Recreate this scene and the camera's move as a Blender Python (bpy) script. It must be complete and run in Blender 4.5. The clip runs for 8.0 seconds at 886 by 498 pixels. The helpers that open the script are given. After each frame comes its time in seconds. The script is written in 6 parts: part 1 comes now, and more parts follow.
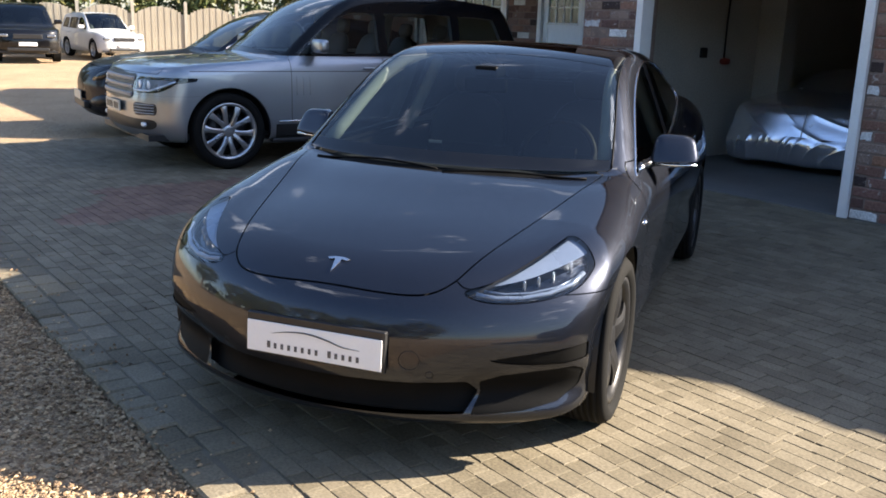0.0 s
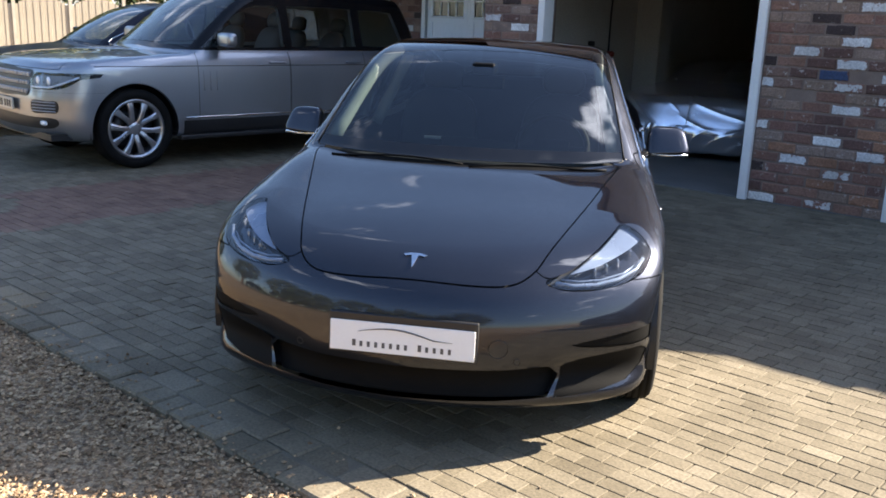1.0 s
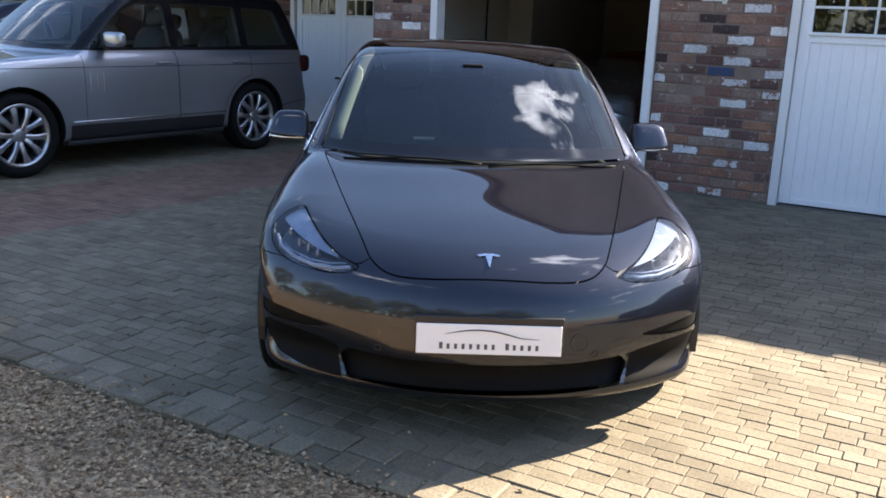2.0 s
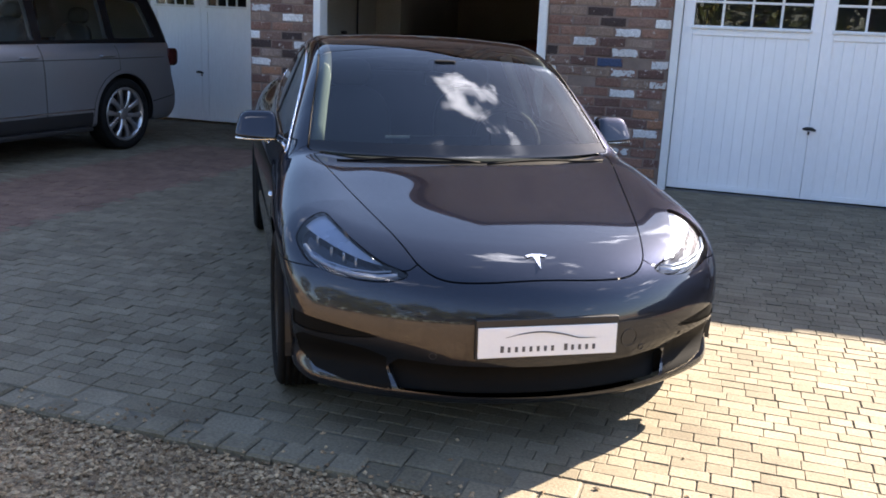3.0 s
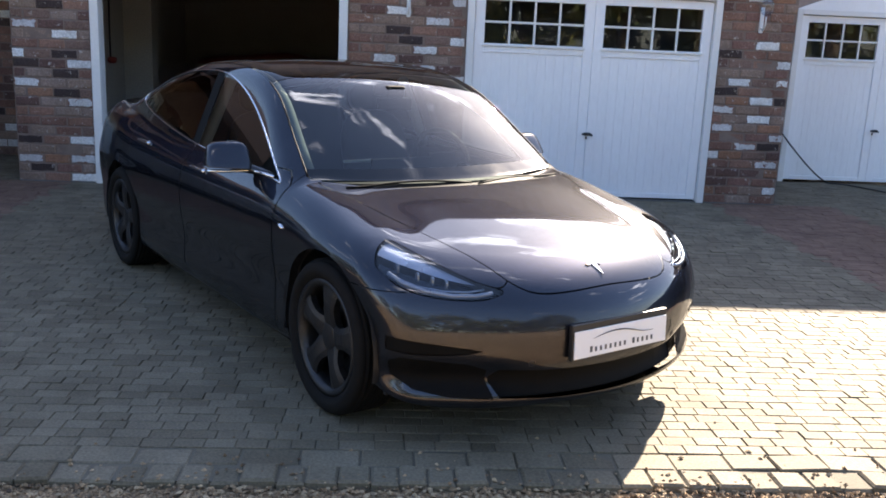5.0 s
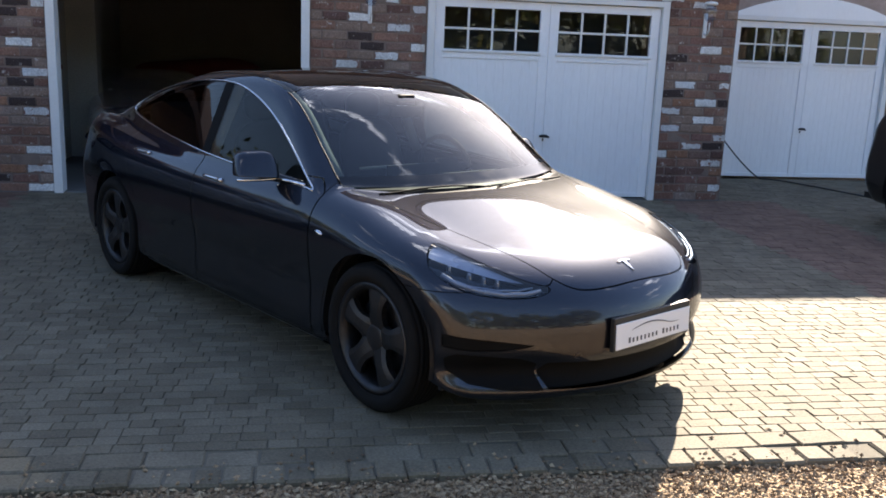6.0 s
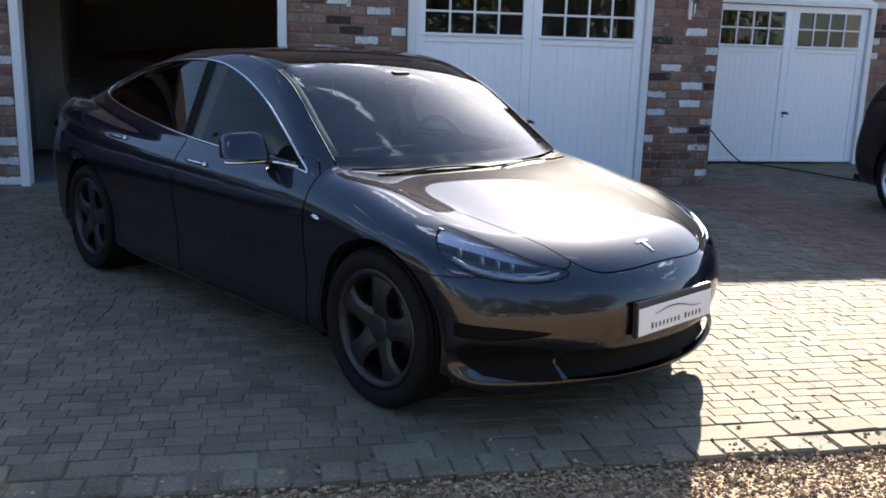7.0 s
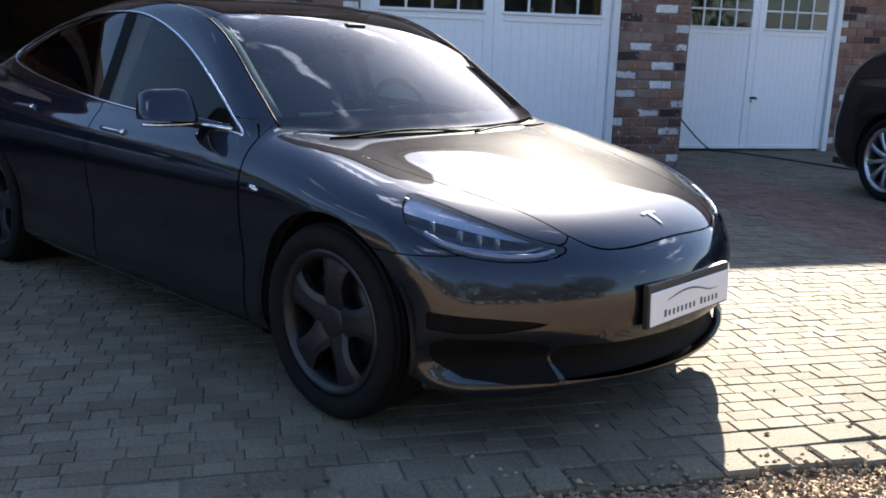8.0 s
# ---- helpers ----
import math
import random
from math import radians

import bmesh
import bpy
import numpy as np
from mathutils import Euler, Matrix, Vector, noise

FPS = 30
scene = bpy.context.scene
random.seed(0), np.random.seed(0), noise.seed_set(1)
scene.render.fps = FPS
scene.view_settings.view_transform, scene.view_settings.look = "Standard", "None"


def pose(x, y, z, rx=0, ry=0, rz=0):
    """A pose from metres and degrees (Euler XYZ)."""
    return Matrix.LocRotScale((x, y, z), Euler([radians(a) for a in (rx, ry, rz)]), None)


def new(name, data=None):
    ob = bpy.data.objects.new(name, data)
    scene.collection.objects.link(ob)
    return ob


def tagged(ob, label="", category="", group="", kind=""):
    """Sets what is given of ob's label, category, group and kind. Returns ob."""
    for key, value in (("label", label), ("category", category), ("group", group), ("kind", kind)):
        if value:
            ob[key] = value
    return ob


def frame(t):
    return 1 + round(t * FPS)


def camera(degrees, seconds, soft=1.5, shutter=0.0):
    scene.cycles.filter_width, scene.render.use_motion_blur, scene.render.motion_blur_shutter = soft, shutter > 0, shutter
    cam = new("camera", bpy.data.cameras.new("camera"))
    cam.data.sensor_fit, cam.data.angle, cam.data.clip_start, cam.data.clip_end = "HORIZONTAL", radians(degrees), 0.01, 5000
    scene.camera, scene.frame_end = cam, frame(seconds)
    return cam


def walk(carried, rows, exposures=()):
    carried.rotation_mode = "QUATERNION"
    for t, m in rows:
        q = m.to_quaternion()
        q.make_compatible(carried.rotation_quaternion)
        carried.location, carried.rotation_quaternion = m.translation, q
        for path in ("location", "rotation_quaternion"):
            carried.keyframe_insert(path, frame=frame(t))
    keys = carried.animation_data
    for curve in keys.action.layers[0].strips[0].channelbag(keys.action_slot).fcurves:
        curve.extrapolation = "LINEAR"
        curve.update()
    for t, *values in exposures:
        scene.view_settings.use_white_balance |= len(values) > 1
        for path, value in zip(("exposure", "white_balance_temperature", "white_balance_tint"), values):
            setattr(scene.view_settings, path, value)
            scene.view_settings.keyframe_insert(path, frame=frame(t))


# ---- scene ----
cam = camera(52.3, 8.0, soft=1.75)
METRES, EYE, TILT, LEAN, TURN = 5.944, 1.53, -0.553, 0.154, 52.4
ROWS = [
    (0.0, 0.0, 0.0, 0.0, 0.49, -13.54, -2.04),
    (0.5, -0.0714, -0.0156, 0.0045, -4.61, -13.49, -2.18),
    (1.0, -0.1444, -0.0069, 0.0013, -10.13, -13.74, -2.23),
    (1.5, -0.2256, 0.004, 0.0005, -16.2, -13.58, -2.23),
    (3.0, -0.4146, 0.1067, 0.0008, -33.78, -13.75, -2.19),
    (3.5, -0.4663, 0.1479, 0.0049, -40.35, -13.58, -2.17),
    (4.0, -0.5059, 0.1979, 0.0073, -45.84, -13.08, -2.19),
    (4.5, -0.5673, 0.237, 0.0054, -51.24, -12.65, -2.13),
    (6.0, -0.703, 0.3322, 0.0121, -61.55, -12.22, -1.84),
    (6.5, -0.7166, 0.3513, 0.0099, -62.85, -12.38, -1.51),
    (7.0, -0.6783, 0.3747, -0.0054, -63.63, -12.54, -1.33),
    (7.5, -0.6327, 0.4009, -0.0244, -64.87, -12.55, -1.34),
    (8.0, -0.5866, 0.428, -0.0436, -66.65, -12.47, -1.39),
]
EXPOSE = [(0.0, 2.28, 6150, 14), (1.5, 2.55, 6200, 14), (3.5, 2.73, 6400, 17), (4.5, 2.73, 6400, 17), (6.0, 2.3, 6200, 15), (8.0, 2.26, 5850, 13)]
walk(cam, [(t, pose(0, 0, EYE, TILT, LEAN, TURN) @ pose(METRES * x, METRES * y, METRES * z, 90 + pitch, roll, yaw)) for t, x, y, z, yaw, pitch, roll in ROWS], EXPOSE)

# ---- world, sun ----
SUN_TO = Vector((0.853, 1.515, 1.0)).normalized()   # towards the sun
SUN_EL = math.asin(SUN_TO.z)
world = bpy.data.worlds.new("sky")
scene.world = world
world.use_nodes = True
wn = world.node_tree.nodes
wl = world.node_tree.links
sky = wn.new("ShaderNodeTexSky")
sky.sky_type = "NISHITA"
sky.sun_disc = False
sky.sun_elevation = SUN_EL
sky.sun_rotation = math.atan2(SUN_TO.x, SUN_TO.y)
sky.dust_density = 0.9
sky.ozone_density = 1.6
wback = wn["Background"]
wback.inputs[1].default_value = 0.068
# broken fair-weather cloud over the whole sky
wtc = wn.new("ShaderNodeTexCoord")
wmap = wn.new("ShaderNodeMapping")
wmap.inputs["Scale"].default_value = (1.0, 1.0, 2.6)
wmap.inputs["Location"].default_value = (0.62, 0.25, 0.4)
wl.new(wtc.outputs["Generated"], wmap.inputs[0])
wno = wn.new("ShaderNodeTexNoise")
wno.inputs["Scale"].default_value = 2.3
wno.inputs["Detail"].default_value = 8
wno.inputs["Roughness"].default_value = 0.58
wl.new(wmap.outputs[0], wno.inputs["Vector"])
wra = wn.new("ShaderNodeValToRGB")
wra.color_ramp.elements[0].position = 0.62
wra.color_ramp.elements[1].position = 0.75
wl.new(wno.outputs["Fac"], wra.inputs[0])
wmix = wn.new("ShaderNodeMix")
wmix.data_type = "RGBA"
wl.new(wra.outputs[0], wmix.inputs[0])
wl.new(sky.outputs[0], wmix.inputs[6])
# cloud is brighter towards the sun, which shines through it
wdot = wn.new("ShaderNodeVectorMath")
wdot.operation = "DOT_PRODUCT"
wdot.inputs[1].default_value = SUN_TO
wl.new(wtc.outputs["Generated"], wdot.inputs[0])
wlit = wn.new("ShaderNodeMapRange")
wlit.interpolation_type = "SMOOTHERSTEP"
wlit.inputs["From Min"].default_value = 0.55
wlit.inputs["From Max"].default_value = 1.0
wlit.inputs["To Min"].default_value = 1.0
wlit.inputs["To Max"].default_value = 3.2
wl.new(wdot.outputs["Value"], wlit.inputs["Value"])
wcl = wn.new("ShaderNodeVectorMath")
wcl.operation = "SCALE"
wcl.inputs[0].default_value = (19, 19.4, 20.2)
wl.new(wlit.outputs[0], wcl.inputs["Scale"])
wl.new(wcl.outputs[0], wmix.inputs[7])
wl.new(wmix.outputs[2], wback.inputs[0])

sun = bpy.data.lights.new("sun", "SUN")
sun.energy = 5.0
sun.angle = radians(0.53)
sun.color = (1.0, 0.87, 0.66)
sun_ob = new("sun", sun)
sun_ob.rotation_euler = SUN_TO.to_track_quat("Z", "Y").to_euler()

# ---- materials ----
def shader(name):
    m = bpy.data.materials.new(name)
    m.use_nodes = True
    nt = m.node_tree
    return m, nt, nt.nodes["Principled BSDF"]


def ramp_of(nt, fac, stops):
    r = nt.nodes.new("ShaderNodeValToRGB")
    el = r.color_ramp.elements
    while len(el) < len(stops):
        el.new(0.5)
    for e, (pos, col) in zip(el, stops):
        e.position = pos
        e.color = (*col, 1)
    nt.links.new(fac, r.inputs[0])
    return r.outputs[0]


def noise_of(nt, scale, detail=4, rough=0.55, coord="Object", stretch=None):
    tc = nt.nodes.new("ShaderNodeTexCoord")
    out = tc.outputs[coord]
    if stretch:
        mp = nt.nodes.new("ShaderNodeMapping")
        mp.inputs["Scale"].default_value = stretch
        nt.links.new(out, mp.inputs[0])
        out = mp.outputs[0]
    n = nt.nodes.new("ShaderNodeTexNoise")
    n.inputs["Scale"].default_value = scale
    n.inputs["Detail"].default_value = detail
    n.inputs["Roughness"].default_value = rough
    nt.links.new(out, n.inputs["Vector"])
    return n.outputs["Fac"]


def mix_col(nt, fac, a, b, mode="MIX"):
    m = nt.nodes.new("ShaderNodeMix")
    m.data_type = "RGBA"
    m.blend_type = mode
    for sock, v in ((m.inputs[0], fac), (m.inputs[6], a), (m.inputs[7], b)):
        if isinstance(v, (int, float)):
            sock.default_value = v
        elif isinstance(v, tuple):
            sock.default_value = (*v, 1)
        else:
            nt.links.new(v, sock)
    return m.outputs[2]


def add_bump(nt, bsdf, height, strength=0.3, dist=0.01):
    b = nt.nodes.new("ShaderNodeBump")
    b.inputs["Strength"].default_value = strength
    b.inputs["Distance"].default_value = dist
    nt.links.new(height, b.inputs["Height"])
    nt.links.new(b.outputs[0], bsdf.inputs["Normal"])


def surface(name, c1, c2, rough=0.7, metal=0.0, fine=60, coarse=3, bump=0.2, dist=0.004, spread=0.25, stretch=None, coat=0.0, grain=0.16):
    """A surface with grain (fine) and stains (coarse) between two colours."""
    m, nt, b = shader(name)
    n1 = noise_of(nt, coarse, 5, 0.6, stretch=stretch)
    n2 = noise_of(nt, fine, 3, 0.6, stretch=stretch)
    big = ramp_of(nt, n1, [(0.5 - spread, c1), (0.5 + spread, c2)])
    small = ramp_of(nt, n2, [(0.3, (1 - grain,) * 3), (0.7, (1 + grain * 0.7,) * 3)])
    col = mix_col(nt, 1.0, big, small, "MULTIPLY")
    nt.links.new(col, b.inputs["Base Color"])
    rr = nt.nodes.new("ShaderNodeMapRange")
    rr.inputs["To Min"].default_value = max(0.02, rough - 0.09)
    rr.inputs["To Max"].default_value = min(1.0, rough + 0.09)
    nt.links.new(n1, rr.inputs["Value"])
    nt.links.new(rr.outputs[0], b.inputs["Roughness"])
    b.inputs["Metallic"].default_value = metal
    b.inputs["Coat Weight"].default_value = coat
    b.inputs["Coat Roughness"].default_value = 0.03
    if bump:
        add_bump(nt, b, n2, bump, dist)
    return m


def car_paint(name, base, flake, metal=0.75, rough=0.32, coat=1.0, edge=0.3):
    m, nt, b = shader(name)
    fl = noise_of(nt, 900, 1, 0.5)
    dust = noise_of(nt, 5, 5, 0.6)
    col = ramp_of(nt, fl, [(0.35, base), (0.75, flake)])
    nt.links.new(col, b.inputs["Base Color"])
    b.inputs["Metallic"].default_value = metal
    rr = nt.nodes.new("ShaderNodeMapRange")
    rr.inputs["To Min"].default_value = rough - 0.05
    rr.inputs["To Max"].default_value = rough + 0.06
    nt.links.new(dust, rr.inputs["Value"])
    nt.links.new(rr.outputs[0], b.inputs["Roughness"])
    b.inputs["Coat Weight"].default_value = coat
    b.inputs["Coat Roughness"].default_value = 0.025
    b.inputs["Coat IOR"].default_value = 1.5
    b.inputs["Specular Tint"].default_value = (edge, edge, edge * 1.06, 1)
    return m


def glass(name, tint, rough=0.0, boost=1.5):
    """A thin pane: tinted see-through with a mirror sheen that grows at grazing angles."""
    m = bpy.data.materials.new(name)
    m.use_nodes = True
    nt = m.node_tree
    nt.nodes.clear()
    out = nt.nodes.new("ShaderNodeOutputMaterial")
    tr = nt.nodes.new("ShaderNodeBsdfTransparent")
    tr.inputs[0].default_value = (*tint, 1)
    gl = nt.nodes.new("ShaderNodeBsdfGlossy")
    gl.inputs["Roughness"].default_value = rough
    lw = nt.nodes.new("ShaderNodeLayerWeight")
    lw.inputs["Blend"].default_value = 0.5
    pw = nt.nodes.new("ShaderNodeMath")
    pw.operation = "POWER"
    pw.inputs[1].default_value = 5.0
    nt.links.new(lw.outputs["Facing"], pw.inputs[0])
    fr = nt.nodes.new("ShaderNodeMath")
    fr.operation = "MULTIPLY_ADD"
    f0 = ((boost - 1) / (boost + 1)) ** 2
    fr.inputs[1].default_value = 1 - f0
    fr.inputs[2].default_value = f0
    nt.links.new(pw.outputs[0], fr.inputs[0])
    mx = nt.nodes.new("ShaderNodeMixShader")
    nt.links.new(fr.outputs[0], mx.inputs[0])
    nt.links.new(tr.outputs[0], mx.inputs[1])
    nt.links.new(gl.outputs[0], mx.inputs[2])
    nt.links.new(mx.outputs[0], out.inputs[0])
    return m


M_PAINT = car_paint("midnight_grey_metallic", (0.0128, 0.0146, 0.021), (0.039, 0.0435, 0.059), 0.92, 0.40, 0.95)
M_SILVER = car_paint("silver_metallic", (0.28, 0.295, 0.32), (0.40, 0.415, 0.44), 0.85, 0.34)
M_NAVY = car_paint("dark_blue_metallic", (0.006, 0.008, 0.016), (0.014, 0.018, 0.034), 0.8, 0.4, 0.35)
M_BLACKPAINT = car_paint("black_paint", (0.0025, 0.0025, 0.003), (0.005, 0.005, 0.006), 0.2, 0.32, 0.7)
M_WHITEPAINT = car_paint("white_paint", (0.50, 0.51, 0.52), (0.57, 0.57, 0.57), 0.0, 0.4)
M_GLASS = glass("tinted_screen", (0.32, 0.37, 0.36), 0.0, 1.8)
M_GLASSDARK = glass("privacy_glass", (0.13, 0.14, 0.15), 0.0, 1.48)
M_LENS = glass("clear_lens", (0.80, 0.85, 0.92), 0.0, 1.75)
M_GLASSSIDE = glass("tinted_side_glass", (0.30, 0.31, 0.29), 0.0, 1.25)
M_GLASSDEW = glass("dewy_screen", (0.45, 0.52, 0.55), 0.02, 1.7)
M_PANE = glass("window_pane", (0.6, 0.63, 0.66), 0.0, 1.5)
M_CHROME = surface("polished_chrome", (0.62, 0.63, 0.65), (0.75, 0.76, 0.78), 0.12, 1.0, 40, 4, 0)
M_RIM = surface("silver_alloy", (0.42, 0.43, 0.45), (0.55, 0.56, 0.58), 0.3, 0.9, 80, 8, 0)
M_GREYRIM = surface("grey_alloy", (0.03, 0.03, 0.032), (0.055, 0.055, 0.058), 0.42, 0.8, 80, 8, 0)
M_RUBBER = surface("tyre_rubber", (0.005, 0.005, 0.005), (0.011, 0.0107, 0.0104), 0.88, 0, 220, 9, 0.3, 0.002)
M_RUBBER.node_tree.nodes["Principled BSDF"].inputs["Specular IOR Level"].default_value = 0.15
M_BLACK = surface("black_plastic", (0.009, 0.009, 0.01), (0.016, 0.016, 0.017), 0.45, 0, 150, 6, 0.1, 0.001)
M_GLOSSBLACK = surface("gloss_black", (0.006, 0.006, 0.007), (0.010, 0.010, 0.011), 0.12, 0, 100, 6, 0)
M_TRIMDARK = surface("dark_interior", (0.012, 0.012, 0.013), (0.024, 0.024, 0.026), 0.6, 0, 180, 7, 0.2, 0.001)
M_LEATHER = surface("black_leather", (0.016, 0.015, 0.015), (0.03, 0.028, 0.027), 0.42, 0, 240, 6, 0.3, 0.001)
M_CREAM = surface("cream_leather", (0.11, 0.103, 0.09), (0.16, 0.15, 0.13), 0.5, 0, 240, 6, 0.3, 0.001)
M_HEADLINER = surface("pale_headliner", (0.52, 0.53, 0.50), (0.60, 0.61, 0.58), 0.9, 0, 300, 8, 0.1, 0.001)
M_PLATE = surface("white_plate", (0.74, 0.74, 0.74), (0.78, 0.78, 0.78), 0.35, 0, 90, 5, 0, grain=0.02)
M_INK = surface("dark_grey_print", (0.06, 0.06, 0.065), (0.09, 0.09, 0.095), 0.5, 0, 90, 5, 0)
M_YPLATE = surface("pale_plate", (0.55, 0.5, 0.4), (0.65, 0.6, 0.5), 0.4, 0, 90, 5, 0)
M_LAMPBOX = surface("lamp_housing", (0.22, 0.235, 0.26), (0.32, 0.34, 0.37), 0.25, 0.8, 90, 5, 0)
M_LED = surface("lamp_reflector", (0.74, 0.77, 0.82), (0.84, 0.87, 0.92), 0.3, 0.25, 90, 5, 0, grain=0.03)
M_WHITEWOOD = surface("white_painted_door", (0.80, 0.81, 0.83), (0.86, 0.87, 0.88), 0.42, 0, 40, 1.7, 0.06, 0.002, stretch=(1, 1, 0.25), grain=0.03)
M_FRAME = surface("white_frame_paint", (0.68, 0.68, 0.67), (0.78, 0.78, 0.76), 0.5, 0, 50, 2.5, 0.08, 0.002, grain=0.04)
M_MORTAR = surface("mortar", (0.155, 0.112, 0.09), (0.235, 0.175, 0.145), 0.95, 0, 120, 6, 0.5, 0.004)
M_CONCRETE = surface("garage_floor_concrete", (0.10, 0.097, 0.092), (0.16, 0.155, 0.147), 0.85, 0, 60, 1.5, 0.2, 0.003)
M_SHADE_BACK = surface("shade_dark_sheet", (0.085, 0.087, 0.09), (0.13, 0.132, 0.135), 0.9, 0, 50, 1.3, 0.2, 0.005)
M_PLASTER = surface("painted_blockwork", (0.36, 0.36, 0.33), (0.46, 0.45, 0.41), 0.9, 0, 50, 1.3, 0.3, 0.006)
M_VOID = surface("black_mesh", (0.003, 0.003, 0.003), (0.006, 0.006, 0.006), 0.6, 0, 150, 6, 0)
M_VOID.node_tree.nodes['Principled BSDF'].inputs['Specular IOR Level'].default_value = 0.08
M_FRIT = surface("black_printed_glass", (0.004, 0.004, 0.0045), (0.007, 0.007, 0.0075), 0.1, 0, 100, 6, 0)
M_ROOFBLACK = surface("black_roof_paint", (0.004, 0.004, 0.005), (0.007, 0.007, 0.008), 0.16, 0, 100, 6, 0)
M_ROOFBLACK.node_tree.nodes["Principled BSDF"].inputs["Specular IOR Level"].default_value = 0.22
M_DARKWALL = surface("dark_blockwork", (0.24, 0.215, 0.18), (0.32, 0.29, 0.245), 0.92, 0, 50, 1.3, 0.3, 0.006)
M_GRILLE = surface("silver_grille_mesh", (0.30, 0.31, 0.33), (0.42, 0.43, 0.45), 0.42, 0.5, 90, 5, 0)
M_SATIN = surface("satin_lamp_reflector", (0.22, 0.245, 0.29), (0.29, 0.315, 0.36), 0.28, 0.35, 90, 5, 0, grain=0.03)
M_RED = surface("red_cloth", (0.16, 0.02, 0.015), (0.24, 0.035, 0.025), 0.8, 0, 60, 4, 0.2, 0.003)
M_COVER = surface("silver_car_cover", (0.80, 0.83, 0.92), (0.86, 0.89, 0.97), 0.24, 0.88, 70, 5, 0.08, 0.003, grain=0.04)
M_ROOFTILE = surface("clay_roof_tile", (0.10, 0.055, 0.04), (0.17, 0.09, 0.06), 0.85, 0, 30, 2, 0.4, 0.01)
M_FENCE = surface("weathered_fence_board", (0.25, 0.22, 0.17), (0.36, 0.32, 0.25), 0.85, 0, 30, 1.2, 0.4, 0.005, stretch=(6, 6, 0.5))
M_POST = surface("concrete_post", (0.30, 0.27, 0.22), (0.40, 0.37, 0.31), 0.9, 0, 50, 2, 0.3, 0.004)
M_BARK = surface("bark", (0.07, 0.05, 0.035), (0.13, 0.10, 0.07), 0.95, 0, 22, 3, 0.8, 0.02, stretch=(1, 1, 0.2))
M_HOSE = surface("black_hose", (0.012, 0.012, 0.012), (0.03, 0.03, 0.03), 0.5, 0, 90, 5, 0)
M_BRICKMASS = surface("brick_mass", (0.29, 0.225, 0.195), (0.38, 0.30, 0.26), 0.92, 0, 14, 2.5, 0.4, 0.01)
M_IRON = surface("black_iron", (0.012, 0.012, 0.012), (0.03, 0.028, 0.026), 0.5, 0.3, 120, 8, 0.2, 0.001)


def leaf_material(name, c1, c2, c3):
    m, nt, b = shader(name)
    g = nt.nodes.new("ShaderNodeNewGeometry")
    col = ramp_of(nt, g.outputs["Random Per Island"], [(0.0, c1), (0.55, c2), (1.0, c3)])
    nt.links.new(col, b.inputs["Base Color"])
    b.inputs["Roughness"].default_value = 0.6
    b.inputs["Subsurface Weight"].default_value = 0.0
    return m


M_LEAF = leaf_material("autumn_green_leaves", (0.035, 0.055, 0.015), (0.07, 0.095, 0.025), (0.15, 0.13, 0.035))


def by_random(name, stops, rough, fine, bump, dist, per_object=True, stain=None, gloss_noise=3.0):
    """Pieces that differ one from the next (per object, or per loose island of a joined mesh)."""
    m, nt, b = shader(name)
    if per_object:
        fac = nt.nodes.new("ShaderNodeObjectInfo").outputs["Random"]
    else:
        fac = nt.nodes.new("ShaderNodeNewGeometry").outputs["Random Per Island"]
    r = nt.nodes.new("ShaderNodeValToRGB")
    r.color_ramp.interpolation = "CONSTANT" if stain else "LINEAR"
    el = r.color_ramp.elements
    while len(el) < len(stops):
        el.new(0.5)
    for e, (pos, c) in zip(el, stops):
        e.position = pos
        e.color = (*c, 1)
    nt.links.new(fac, r.inputs[0])
    pos = nt.nodes.new("ShaderNodeNewGeometry").outputs["Position"]
    n = nt.nodes.new("ShaderNodeTexNoise")
    n.inputs["Scale"].default_value = fine
    n.inputs["Detail"].default_value = 5
    nt.links.new(pos, n.inputs["Vector"])
    n2 = nt.nodes.new("ShaderNodeTexNoise")
    n2.inputs["Scale"].default_value = gloss_noise
    n2.inputs["Detail"].default_value = 5
    nt.links.new(pos, n2.inputs["Vector"])
    small = ramp_of(nt, n.outputs["Fac"], [(0.3, (0.72, 0.72, 0.72)), (0.7, (1.2, 1.2, 1.2))])
    col = mix_col(nt, 1.0, r.outputs[0], small, "MULTIPLY")
    big = ramp_of(nt, n2.outputs["Fac"], [(0.3, (0.78, 0.77, 0.75)), (0.7, (1.12, 1.12, 1.12))])
    col = mix_col(nt, 1.0, col, big, "MULTIPLY")
    if stain:
        col2, lo, hi, sc = stain
        n3 = nt.nodes.new("ShaderNodeTexNoise")
        n3.inputs["Scale"].default_value = sc
        n3.inputs["Detail"].default_value = 6
        n3.inputs["Roughness"].default_value = 0.7
        nt.links.new(pos, n3.inputs["Vector"])
        f = ramp_of(nt, n3.outputs["Fac"], [(lo, (0, 0, 0)), (hi, (1, 1, 1))])
        col = mix_col(nt, f, col, col2)
    nt.links.new(col, b.inputs["Base Color"])
    b.inputs["Roughness"].default_value = rough
    b.inputs["Specular IOR Level"].default_value = 0.22
    add_bump(nt, b, n.outputs["Fac"], bump, dist)
    return m


